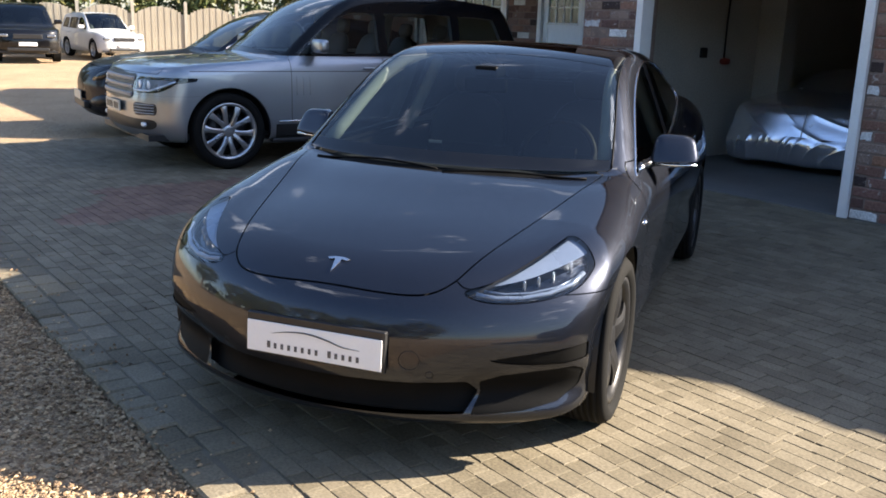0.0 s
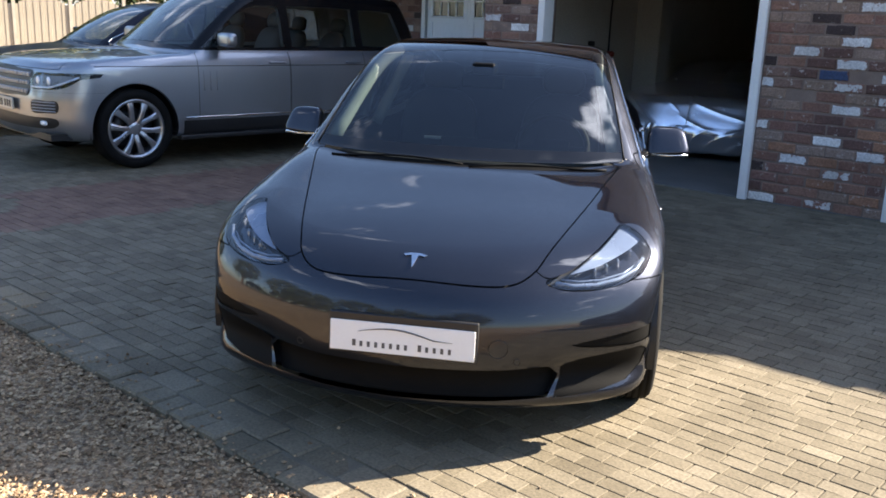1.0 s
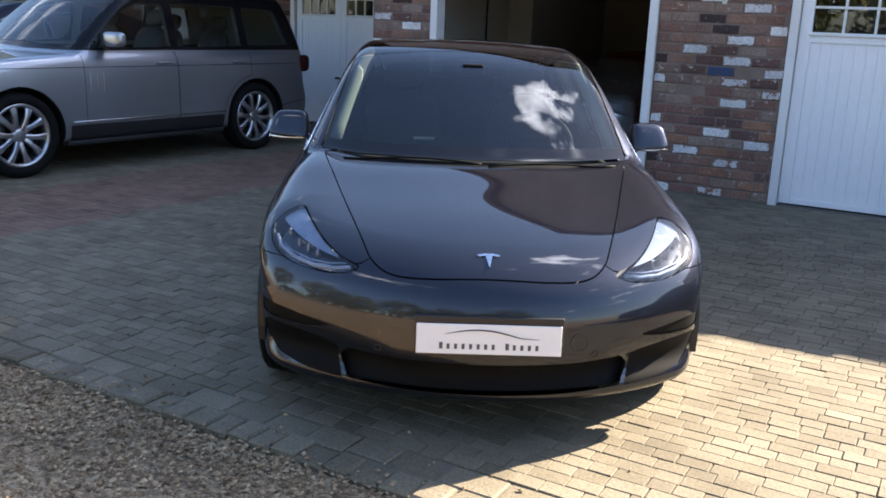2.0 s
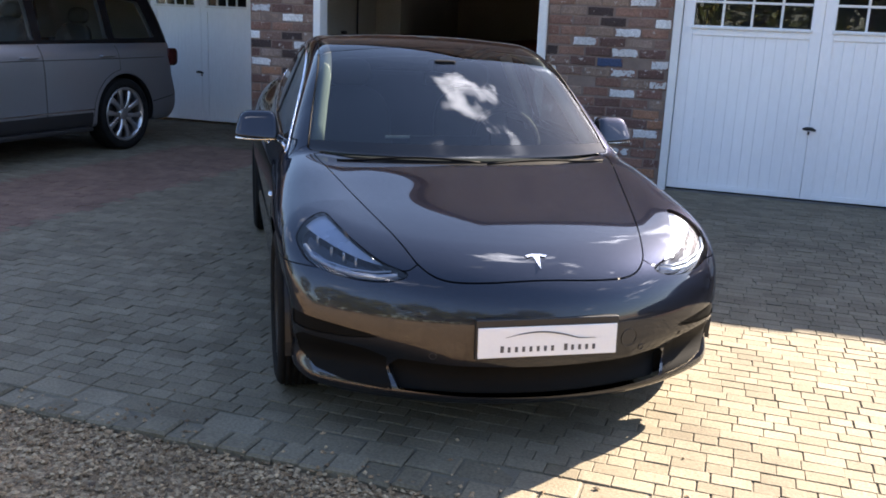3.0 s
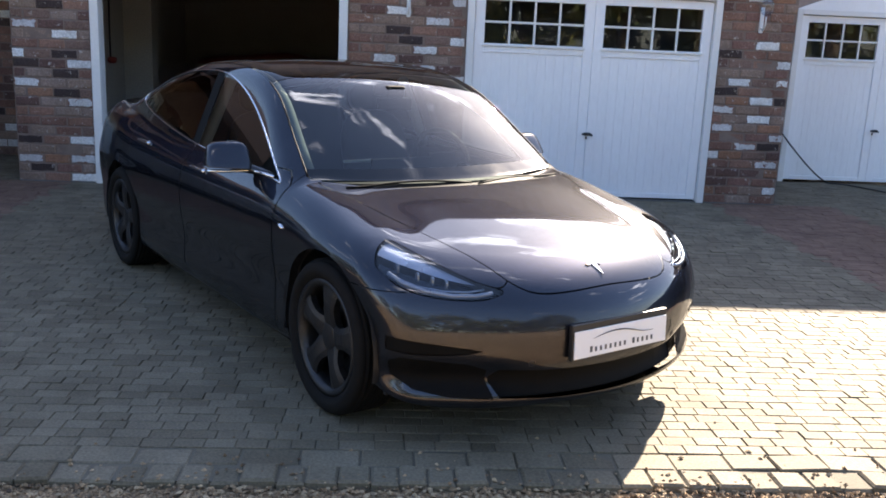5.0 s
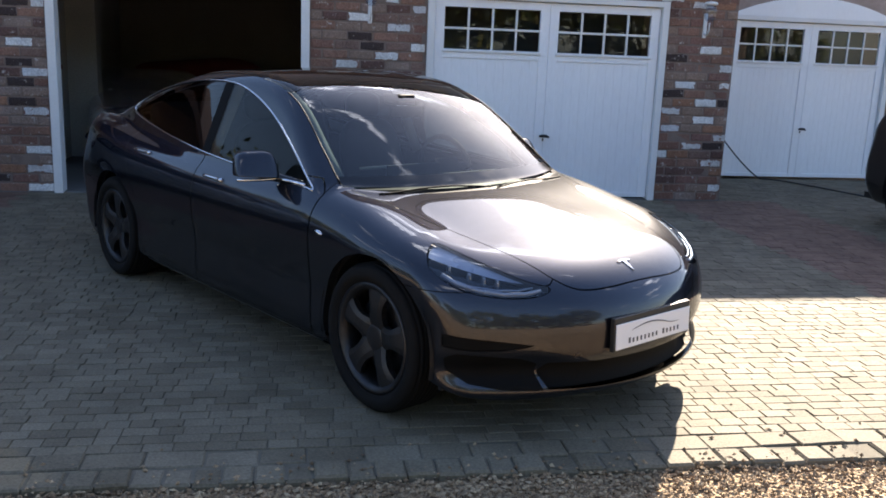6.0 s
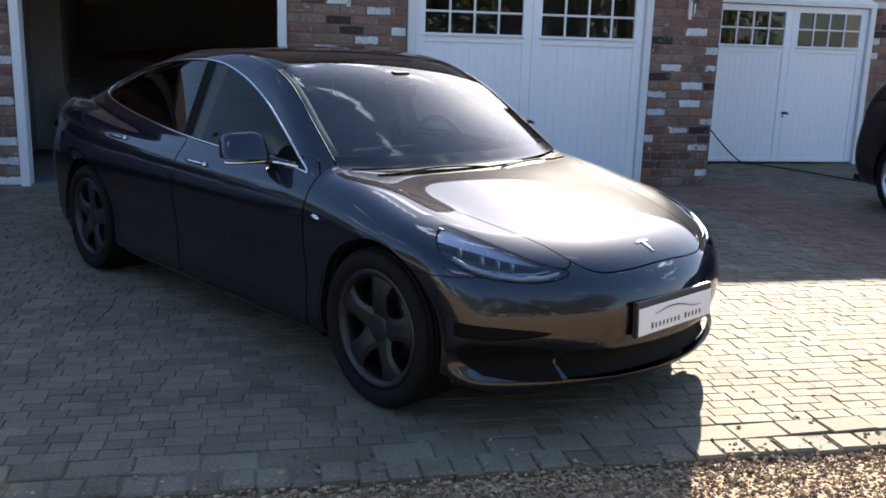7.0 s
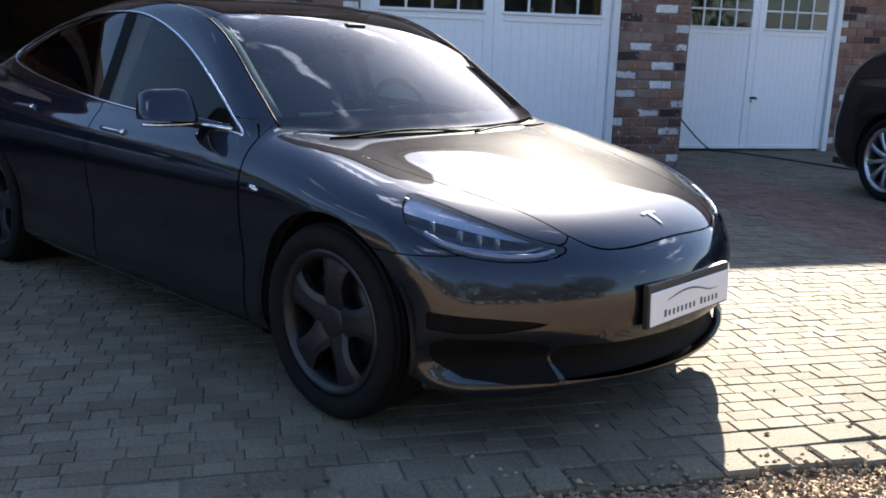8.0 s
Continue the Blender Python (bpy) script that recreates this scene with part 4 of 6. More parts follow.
door_f, rest = cut(rest, lambda p: near((p[:, 0] > 0.5) & (p[:, 2] < 1.2), poly_dist(p[:, 1], p[:, 2], DOOR_F)), 0.0025)
door_r, rest = cut(rest, lambda p: near((p[:, 0] > 0.5) & (p[:, 2] < 1.2), poly_dist(p[:, 1], p[:, 2], DOOR_R)), 0.0025)

hull.panel("body_shell", rest, M_PAINT, saloon, "whole")
bonnet_ob = hull.panel("bonnet", bonnet, M_PAINT, saloon, "whole")[0]
hull.panel("front_bumper", bumper, M_PAINT, saloon, "whole")
hull.panel("rear_bumper", rear_bumper, M_PAINT, saloon, "whole")
hull.panel("boot_lid", boot, M_PAINT, saloon, "whole")
hull.panel("front_wing", fender, M_PAINT, saloon)
doors_f = hull.panel("front_door", door_f, M_PAINT, saloon)
doors_r = hull.panel("rear_door", door_r, M_PAINT, saloon)
hull.panel("scuttle", cowl, M_VOID, saloon, "whole", -0.012, "black plastic scuttle panel")
frit, windscreen = cut(windscreen, lambda p: p[:, 1] - 1.225 - 0.33 * p[:, 0] ** 2)
hull.panel("screen_border", frit, M_FRIT, saloon, "whole", 0.0, "black printed border of the windscreen")
hull.panel("windscreen", windscreen, M_GLASS, saloon, "whole", 0.0, "tinted curved windscreen")
hull.panel("roof_glass", roof_glass, M_GLASSDARK, saloon, "whole", 0.0, "dark tinted glass roof")
hull.panel("rear_window", rear_glass, M_GLASSDARK, saloon, "whole")
hull.panel("lower_intake", intake, M_VOID, saloon, "whole", -0.035, "black lower air intake")
# body-coloured scoop in truth; its shade and dark reflection are painted as black
hull.panel("lower_scoop", scoop, M_VOID, saloon, "both", -0.003, "bumper scoop painted black for the shaded ground it mirrors")
hull.panel("bumper_vent", fog, M_VOID, saloon, "both", -0.005, "black vent in the bumper corner")
# side windows and pillar
w1, rr_ = cut(side_glass, lambda p: p[:, 1] - 2.55)
pil, w2 = cut(rr_, lambda p: p[:, 1] - 2.65)
hull.panel("front_side_window", w1, M_GLASSSIDE, saloon, "both", -0.004)
hull.panel("rear_side_window", w2, M_GLASSDARK, saloon, "both", -0.004)
hull.panel("door_pillar", pil, M_VOID, saloon, "both", -0.002, "black door pillar")
both_sides("window_trim", hit_side(hull, DLO[:, 0], DLO[:, 1]).tolist(), 0.006, M_CHROME, saloon, True, "chrome trim round the side windows")
# rim of bright moulding along the screen
ys = np.linspace(1.36, 2.0, 24)
both_sides("screen_trim", (hit_top(hull, xs_of(ys) + 0.004, ys) + np.array([0.0, 0.0, 0.001])).tolist(), 0.004, M_VOID, saloon)

# headlamps: clear lens over a dark housing with bright strips
hull.panel("headlamp_lens", lamp, M_LENS, saloon, "both", 0.0, "clear headlamp lens")
hull.panel("headlamp_housing", lamp, M_GLOSSBLACK, saloon, "both", -0.04)


def on_lamp(pts, depth):
    q = np.array(pts)
    p = hit_front(hull, q[:, 0], q[:, 1], 0.95)
    return p - hull.grad(p) * depth


both_sides("daytime_light", on_lamp([(0.515, 0.648), (0.58, 0.637), (0.66, 0.636), (0.74, 0.648), (0.80, 0.672), (0.825, 0.70)], 0.012).tolist(), 0.009, M_SATIN, saloon, False, "pale light strip in the headlamp")
both_sides("daytime_light", on_lamp([(0.535, 0.662), (0.60, 0.653), (0.68, 0.654), (0.76, 0.668), (0.805, 0.69)], 0.02).tolist(), 0.004, M_SATIN, saloon)
UPPER = outline([(0.545, 0.676), (0.65, 0.737), (0.745, 0.803), (0.80, 0.83), (0.835, 0.80), (0.815, 0.755), (0.73, 0.717), (0.64, 0.688)])
refl, _ = cut(lamp, lambda p: poly_dist(p[:, 0], p[:, 2], UPPER))
hull.panel("upper_reflector", refl, M_SATIN, saloon, "both", -0.016, "bright satin upper lamp reflector")
both_sides("reflector_edge", on_lamp([(0.57, 0.682), (0.64, 0.715), (0.72, 0.760), (0.78, 0.795), (0.815, 0.80)], 0.022).tolist(), [0.002, 0.003, 0.003, 0.003, 0.002], M_SATIN, saloon)
for cx, cz in ((0.655, 0.680), (0.695, 0.690), (0.735, 0.702), (0.78, 0.725)):
    p = on_lamp([(cx, cz)], 0.030)[0]
    for s in (1, -1):
        put("projector", blob("projector", 0.0055, 0.012, 0.021, M_LAMPBOX, 3.5, 14, 10), saloon, Matrix.Translation((s * p[0], p[1], p[2])))
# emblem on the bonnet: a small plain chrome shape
ec = hit_top(hull, np.array([0.0]), np.array([0.205]))[0]
en = hull.grad(ec[None])[0]
em = Matrix.Translation(Vector(ec) + Vector(en) * 0.001) @ Vector(en).to_track_quat("Z", "Y").to_matrix().to_4x4()
bm = bmesh.new()
rim_pts = [(-0.045, 0.03), (-0.02, 0.038), (0.02, 0.038), (0.045, 0.03), (0.036, 0.02), (0.014, 0.026), (0.0, -0.045), (-0.014, 0.026), (-0.036, 0.02)]
lo_ = [bm.verts.new((x, y, 0)) for x, y in rim_pts]
hi_ = [bm.verts.new((x * 0.95, y * 0.95, 0.003)) for x, y in rim_pts]
bm.faces.new(hi_)
for i in range(len(lo_)):
    j = (i + 1) % len(lo_)
    bm.faces.new((lo_[i], lo_[j], hi_[j], hi_[i]))
bmesh.ops.recalc_face_normals(bm, faces=bm.faces)
emb = part("emblem", bm, M_CHROME, bonnet_ob, "small chrome emblem")
emb.matrix_basis = em
if (em.to_3x3() @ Vector((0, 1, 0))).y < 0:
    emb.matrix_basis = em @ Matrix.Rotation(math.pi, 4, "Z")

# number plate with its holder; the dealer's name stands as plain bars
pl = part("number_plate", boxes((-0.26, 0.26, 0, 0.006, -0.0555, 0.0555), bevel=0.003), M_PLATE, saloon, "white plate with dark grey dealer print",
          m=Matrix.Translation((0, 0.034, 0.446)) @ Matrix.Rotation(radians(-3), 4, "X"))
part("plate_holder", boxes((-0.266, 0.268, 0.007, 0.03, -0.064, 0.082), bevel=0.004), M_BLACK, pl)
swp = [(-0.16 + 0.34 * t, -0.0015, 0.018 + 0.022 * math.sin(math.pi * min(1.0, t * 1.25)) - 0.012 * t) for t in np.linspace(0, 1, 22)]
put("swoosh", tube_mesh("swoosh", swp, [0.0006 + 0.0024 * math.sin(math.pi * i / 21) for i in range(22)], M_INK, 6), pl)
xx = -0.178
for word, wide_ in ((8, 0.0215), (5, 0.0215)):
    for k in range(word):
        hgt = 0.0155 if k == 0 else 0.0125
        part("print_bar", boxes((xx, xx + wide_ * (0.5 if k else 0.6), -0.0012, 0.001, -0.036, -0.036 + 1.55 * hgt)), M_INK, pl)
        xx += wide_ * 1.25
    xx += 0.022
# door mirrors
for s in (1, -1):
    mr = new("door_mirror")
    mr.parent = saloon
    mr.matrix_basis = Matrix.Translation((s * 0.955, 1.79, 0.985))

    def shp(x, y, z, s=s):
        t = (z / 0.066 + 1) / 2
        o = s * x / 0.104
        zz = max(z, -0.05)
        return (x * (1.06 - 0.24 * t) - s * 0.012 * t, y * (1.0 - 0.25 * (o + 1) / 2) * (1.0 - 0.2 * t) + 0.20 * s * x + 0.42 * zz, zz * (1.0 - 0.08 * o) + 0.03 * s * x)

    put("mirror_cap", blob("mirror_cap", 0.106, 0.064, 0.072, M_PAINT, 4.2, 44, 32, shp), mr)
    put("mirror_strip", tube_mesh("mirror_strip", [(-s * 0.125, -0.27, -0.066), (-s * 0.118, -0.15, -0.064), (-s * 0.095, -0.065, -0.060), (0, -0.045, -0.064), (s * 0.10, -0.015, -0.062)], 0.0075, M_CHROME, 8), mr, None, "chrome strip")
    put("mirror_foot", tube_mesh("mirror_foot", [(-s * 0.140, -0.25, -0.070), (-s * 0.135, -0.13, -0.066), (-s * 0.09, -0.03, -0.052), (-s * 0.03, 0, -0.045)], [0.016, 0.021, 0.026, 0.03], M_GLOSSBLACK, 10), mr)
    part("mirror_glass", boxes((-0.075, 0.075, 0.0, 0.004, -0.045, 0.045), bevel=0.0015), M_CHROME, mr, m=Matrix.Translation((0.0, 0.058, 0.0)))
# flush handles, side repeaters, wipers
for car_y, dz, ds in ((2.36, 0.845, doors_f), (3.32, 0.885, doors_r)):
    yy = np.linspace(car_y - 0.10, car_y + 0.11, 10)
    p = hit_side(hull, yy, np.full(10, dz) + 0.012 * (yy - car_y))
    for s, dob in zip((1, -1), ds):
        put("door_handle", tube_mesh("door_handle", [(s * (a + 0.002), b, c) for a, b, c in p.tolist()], [0.016] + [0.012] * 8 + [0.009], M_CHROME, 8, squash=0.9), dob, None, "flush chrome handle")
yy = np.linspace(1.245, 1.315, 6)
both_sides("side_repeater", hit_side(hull, yy, 0.738 + 0.12 * (yy - 1.28)).tolist(), [0.004, 0.011, 0.013, 0.012, 0.009, 0.003], M_CHROME, saloon, False, "small chrome side camera")
for x0, x1, y0, y1 in ((-0.62, 0.02, 1.30, 1.205), (0.05, 0.66, 1.19, 1.31)):
    t = np.linspace(0, 1, 12)
    p = hit_top(hull, x0 + (x1 - x0) * t, y0 + (y1 - y0) * t - 0.085 + 0.012 * np.sin(np.pi * t))
    put("wiper", tube_mesh("wiper", (p + np.array([0, -0.012, 0.001])).tolist(), 0.005, M_VOID, 6), saloon)
# wheels
for s in (1, -1):
    wheel_parts(saloon, s * 0.80, FW_Y, WH_R, 0.235, 0.246, s, M_GREYRIM, 5, False, wide=0.115)
    wheel_parts(saloon, s * 0.80, RW_Y, WH_R, 0.235, 0.246, s, M_GREYRIM, 5, False, wide=0.115)
    wheel_well(saloon, FW_Y, 0.335, 0.40, 0.5, 0.895, s)
    wheel_well(saloon, RW_Y, 0.335, 0.40, 0.5, 0.895, s)
# boards added ahead of the front wheels to block sun leaking through
for s in (1, -1):
    part("arch_shield", boxes((min(s * 0.3, s * 0.85), max(s * 0.3, s * 0.85), FW_Y - 0.425, FW_Y - 0.405, 0.215, 0.60)), M_BLACK, saloon)
part("underbody", boxes((-0.82, 0.82, 1.28, 3.32, 0.18, 0.21), (-0.5, 0.5, 0.32, 4.5, 0.19, 0.6)), M_BLACK, saloon)
# interior
part("dashboard", boxes((-0.70, 0.70, 1.32, 1.78, 0.72, 0.885), bevel=0.04), M_TRIMDARK, saloon)
part("cabin_floor", boxes((-0.76, 0.76, 1.3, 3.9, 0.28, 0.32)), M_TRIMDARK, saloon)
# added pale rod: the light along the dashboard's top is put into colour
put("dash_strip", tube_mesh("dash_strip", [(x, 1.42 + 0.26 * x * x, 0.897 - 0.01 * x * x) for x in np.linspace(-0.64, 0.64, 15)], 0.012, M_HEADLINER, 8), saloon, None, "pale strip painted for the light along the dashboard")
part("seat_strip", boxes((-0.30, 0.12, 1.80, 1.81, 0.925, 0.94), bevel=0.003), M_HEADLINER, saloon, "pale trim strip")
part("touch_screen", boxes((-0.19, 0.19, 1.70, 1.715, 0.74, 0.955), bevel=0.006), M_TRIMDARK, saloon, "black touch screen")
steering_wheel(saloon, 0.37, 1.86, 0.90)
for s in (1, -1):
    car_seat(saloon, s * 0.37, 2.28, 0.52, M_LEATHER)
    put("door_card", mesh_of("door_card", [(s * 0.80, 1.4, 0.3), (s * 0.80, 3.7, 0.3), (s * 0.79, 3.7, 0.95), (s * 0.79, 1.45, 0.90)], [(0, 1, 2, 3)], M_TRIMDARK), saloon)
    # pale trim on the windscreen pillars and roof rails
    yy = np.linspace(1.42, 2.3, 12)
    rp = hit_top(hull, xs_of(yy) - 0.036, yy) + np.array([0, 0.03, -0.05])
    put("pillar_trim", tube_mesh("pillar_trim", [(s * a, b, c) for a, b, c in rp.tolist()], 0.033, M_HEADLINER, 8), saloon, None, "pale pillar trim")
    yp = np.linspace(0.90, 1.33, 8)
    put("belt_pillar_trim", tube_mesh("belt_pillar_trim", [(s * (0.77 - 0.46 * (z - 0.9)), 2.62, z) for z in yp], 0.035, M_HEADLINER, 8), saloon, None, "pale pillar trim")
part("rear_bench", boxes((-0.66, 0.66, 3.0, 3.45, 0.42, 0.60), bevel=0.05), M_LEATHER, saloon)
part("rear_backrest", boxes((-0.66, 0.66, -0.08, 0.08, -0.32, 0.32), bevel=0.05), M_LEATHER, saloon, m=Matrix.Translation((0, 3.55, 0.86)) @ Matrix.Rotation(radians(-24), 4, "X"))
part("parcel_shelf", boxes((-0.6, 0.6, 3.66, 4.15, 0.98, 1.0)), M_TRIMDARK, saloon)
part("rear_view_mirror", boxes((-0.11, 0.11, -0.015, 0.015, -0.033, 0.033), bevel=0.01), M_VOID, saloon, m=Matrix.Translation((0, 1.80, 1.235)))
part("camera_pod", boxes((-0.06, 0.06, 1.78, 1.93, 1.27, 1.33), bevel=0.015), M_VOID, saloon)

# tow-eye cover and parking sensors on the bumper
for cx, cz, rad, nm in ((0.335, 0.425, 0.034, "tow_eye_cover"), (0.40, 0.375, 0.012, "parking_sensor"), (-0.40, 0.375, 0.012, "parking_sensor")):
    a = np.linspace(0, 2 * math.pi, 20, endpoint=False)
    p = hit_front(hull, np.abs(cx + rad * np.cos(a)), cz + rad * np.sin(a))
    put(nm, tube_mesh(nm, [(math.copysign(q[0], cx), q[1] - 0.0006, q[2]) for q in p.tolist()], 0.0016, M_BLACK, 5, True), saloon)

# ---- other cars ----
def car_field(s):
    """The field of a car body from a few curves: bonnet line, roof line, half width, side section, nose and tail rake."""
    top, roof, plan = curve(s["top"], 0.05), curve(s["roof"], 0.06), curve(s["plan"], 0.08)
    sect, rake, rear = curve(s["sect"], 0.025), curve(s["rake"], 0.025), curve(s["rear"], 0.03)
    bz, bw, lean, nose, tail, kr = s["belt"], s["bw"], s["lean"], s["nose"], s["tail"], s.get("kr", 0.09)

    def f(P):
        x, y, z = np.abs(P[:, 0]), P[:, 1], P[:, 2]
        ftop = (z - top(y - 0.08 * x * x) + 0.03 * x * x) * 0.95
        fside = x - plan(y) - sect(z)
        ffront = nose[0] + nose[1] * x * x + nose[2] * x ** 6 + rake(z) - y
        frear = y - (tail[0] - tail[1] * x * x - tail[2] * x ** 6 + rear(z))
        low = smax(ftop, fside, kr)
        low = smax(low, ffront, 0.07)
        low = smax(low, frear, 0.08)
        low = smax(low, s["floor"] - z, 0.05)
        gt = (z - roof(y - s["bow"] * x * x * np.clip((s["roofy"] - y) / 1.0, 0, 1)) + 0.07 * x * x) * 0.88
        gs = (x - (bw - lean * (z - bz))) * 0.95
        green = smax(smax(gt, gs, 0.09), bz - 0.15 - z, 0.05)
        green = smax(green, frear, 0.07)
        return smin(low, green, 0.03)

    return f


SUV = dict(
    top=[(-0.1, 0.84), (0.03, 0.96), (0.16, 1.015), (0.45, 1.06), (1.0, 1.10), (1.5, 1.13), (2.5, 1.14), (4.9, 1.17)],
    roof=[(1.0, 0.93), (1.38, 1.15), (1.8, 1.46), (2.15, 1.69), (2.45, 1.80), (2.9, 1.84), (3.8, 1.82), (4.5, 1.75), (4.9, 1.68)],
    plan=[(-0.2, 0.93), (0.4, 0.965), (0.9, 0.985), (1.6, 0.975), (3.3, 0.975), (3.85, 0.985), (4.5, 0.96), (4.85, 0.93)],
    sect=[(0.25, -0.05), (0.36, -0.01), (0.5, 0.0), (0.8, -0.002), (0.95, -0.01), (1.05, -0.03), (1.15, -0.06), (1.3, -0.15)],
    rake=[(0.25, 0.14), (0.36, 0.03), (0.48, 0.0), (0.65, 0.0), (0.8, 0.025), (0.95, 0.06), (1.05, 0.12), (1.2, 0.35)],
    rear=[(0.25, -0.16), (0.42, -0.01), (0.55, 0.0), (0.8, -0.06), (1.1, -0.08), (1.3, -0.14), (1.7, -0.33), (1.9, -0.45)],
    belt=1.15, bw=0.885, lean=0.27, nose=(0.02, 0.10, 0.34), tail=(4.86, 0.08, 0.12), bow=0.16, roofy=2.6, floor=0.28)
COUPE_SUV = dict(
    top=[(-0.2, 0.66), (-0.05, 0.80), (0.15, 0.89), (0.5, 0.96), (1.0, 1.02), (1.45, 1.06), (2.5, 1.08), (4.9, 1.10)],
    roof=[(1.0, 0.86), (1.35, 1.08), (1.8, 1.36), (2.15, 1.52), (2.5, 1.595), (2.9, 1.61), (3.6, 1.55), (4.2, 1.40), (4.8, 1.15)],
    plan=[(-0.2, 0.88), (0.4, 0.945), (0.9, 0.97), (1.6, 0.955), (3.3, 0.96), (3.85, 0.97), (4.5, 0.93), (4.85, 0.86)],
    sect=[(0.2, -0.06), (0.32, -0.015), (0.5, -0.005), (0.75, 0.0), (0.92, -0.02), (1.05, -0.06), (1.15, -0.12)],
    rake=[(0.2, 0.14), (0.3, 0.03), (0.45, 0.0), (0.6, 0.0), (0.72, 0.03), (0.85, 0.12), (0.95, 0.26), (1.1, 0.6)],
    rear=[(0.25, -0.16), (0.42, -0.02), (0.55, 0.0), (0.8, -0.05), (1.05, -0.10), (1.3, -0.3), (1.6, -0.7)],
    belt=1.07, bw=0.85, lean=0.42, nose=(-0.12, 0.26, 0.20), tail=(4.78, 0.14, 0.15), bow=0.22, roofy=2.6, floor=0.22, kr=0.13)


def squared(poly, d=0.05):
    """The outline with two points in place of each corner, so that the edges between stay straight."""
    P = np.array(poly, float)
    out = []
    for i in range(len(P)):
        for q in (P[i - 1], P[(i + 1) % len(P)]):
            e = q - P[i]
            out.append(P[i] + e / np.linalg.norm(e) * min(d, np.linalg.norm(e) * 0.4))
    return out


def build_car(name, spec, at, label, paint, glassy, wheel_r, rim_r, wheels_y, track, rim_mat, spokes, twin, upper=None, dlo=None, screen=(1.42, 2.32, 0.78, 0.62), screen_glass=None, detail=(150, 60, 120), wheel_w=0.255, spoke_w=0.07, pale=False):
    """A parked car: body cut into bonnet, doors, glass; wheels, lamps, mirrors, handles and plate."""
    car = thing(name, at, label, "car", "cars parked in the yard")
    field = car_field(spec)
    h = Hull(field, 0.75, 3.9, 0.72, *detail)
    bz = spec["belt"]

    def cut_(lot, fn, gap=0.0):
        v, f = lot
        s = fn(v)
        inner, outer = split_tris(v, f, s + gap)
        if gap:
            _, outer = split_tris(v, f, s - gap)
        return inner, outer

    rest = (h.V, h.F)
    for cy in wheels_y:
        _, rest = cut_(rest, lambda p: near(p[:, 0] > 0.5, np.maximum(np.hypot(p[:, 1] - cy, p[:, 2] - wheel_r) - wheel_r - 0.055, 0.5 - p[:, 0])))
    panes = []
    for poly in dlo:
        w, rest = cut_(rest, lambda p: near((p[:, 0] > 0.4) & (p[:, 2] > bz - 0.06), poly_dist(p[:, 1], p[:, 2], rounded_poly(squared(poly), 5))))
        panes.append(w)
    sy0, sy1, sx0, sx1 = screen

    def scr(p):
        x, y = p[:, 0], p[:, 1]
        t = np.clip((y - sy0) / (sy1 - sy0), -0.3, 1.3)
        return near(p[:, 2] > bz - 0.08, np.maximum(np.maximum(x - (sx0 + (sx1 - sx0) * t), (sy0 + spec["bow"] * x * x - y) * 0.8), y - sy1))

    ws, rest = cut_(rest, scr, 0.002)
    lining, shell = cut_(rest, lambda p: np.maximum(bz - 0.01 - p[:, 2], 1.5 - p[:, 1]))
    h.panel("inner_shell", shell, M_BLACK, car, "whole", -0.05)
    h.panel("roof_lining", lining, M_HEADLINER if pale else M_BLACK, car, "whole", -0.045)
    zb = spec["top"][5][1] - 0.085
    if upper:
        cab, rest = cut_(rest, lambda p: np.maximum(bz - 0.012 - p[:, 2], 1.38 - p[:, 1]))
        h.panel("upper_body", cab, upper, car, "whole", 0.0, "gloss black roof and pillars")
    hood_x = 0.80 if upper else 0.66
    bon, rest = cut_(rest, lambda p: np.maximum(np.maximum(spec["top"][1][1] - 0.01 + (0.06 if not upper else 0.0) - p[:, 2], p[:, 1] - sy0 - spec["bow"] * p[:, 0] ** 2 + 0.05), p[:, 0] - hood_x), 0.003)
    nose_, rest = cut_(rest, lambda p: np.maximum(p[:, 1] - wheels_y[0] + 0.1, p[:, 2] - spec["top"][1][1] + 0.22), 0.0007)
    df, rest = cut_(rest, lambda p: near((p[:, 0] > 0.5) & (p[:, 2] < bz + 0.3), np.maximum(np.maximum(np.abs(p[:, 1] - 2.13) - 0.56, spec["floor"] + 0.12 - p[:, 2]), p[:, 2] - bz - 0.02)), 0.003)
    dr, rest = cut_(rest, lambda p: near((p[:, 0] > 0.5) & (p[:, 2] < bz + 0.3), np.maximum(np.maximum(np.maximum(np.abs(p[:, 1] - 3.22) - 0.52, spec["floor"] + 0.12 - p[:, 2]), p[:, 2] - bz - 0.02), wheel_r + 0.10 - np.hypot(p[:, 1] - wheels_y[1], p[:, 2] - wheel_r))), 0.003)
    h.panel("body_shell", rest, paint, car, "whole")
    h.panel("bonnet", bon, paint, car, "whole")
    h.panel("front_bumper", nose_, paint, car, "whole")
    dfo = h.panel("front_door", df, paint, car)
    dro = h.panel("rear_door", dr, paint, car)
    h.panel("windscreen", ws, screen_glass or M_GLASS, car, "whole")
    for w in panes:
        h.panel("side_window", w, glassy, car, "both", -0.004)
    tx = track / 2
    for sgn in (1, -1):
        for cy in wheels_y:
            wheel_parts(car, sgn * tx, cy, wheel_r, wheel_w, rim_r, sgn, rim_mat, spokes, twin, wide=spoke_w)
            wheel_well(car, cy, wheel_r, wheel_r + 0.075, 0.5, spec["plan"][2][1] - 0.03, sgn)
        m = new("door_mirror")
        m.parent = car
        m.matrix_basis = Matrix.Translation((sgn * (spec["bw"] + 0.16), 1.86, bz + 0.10))
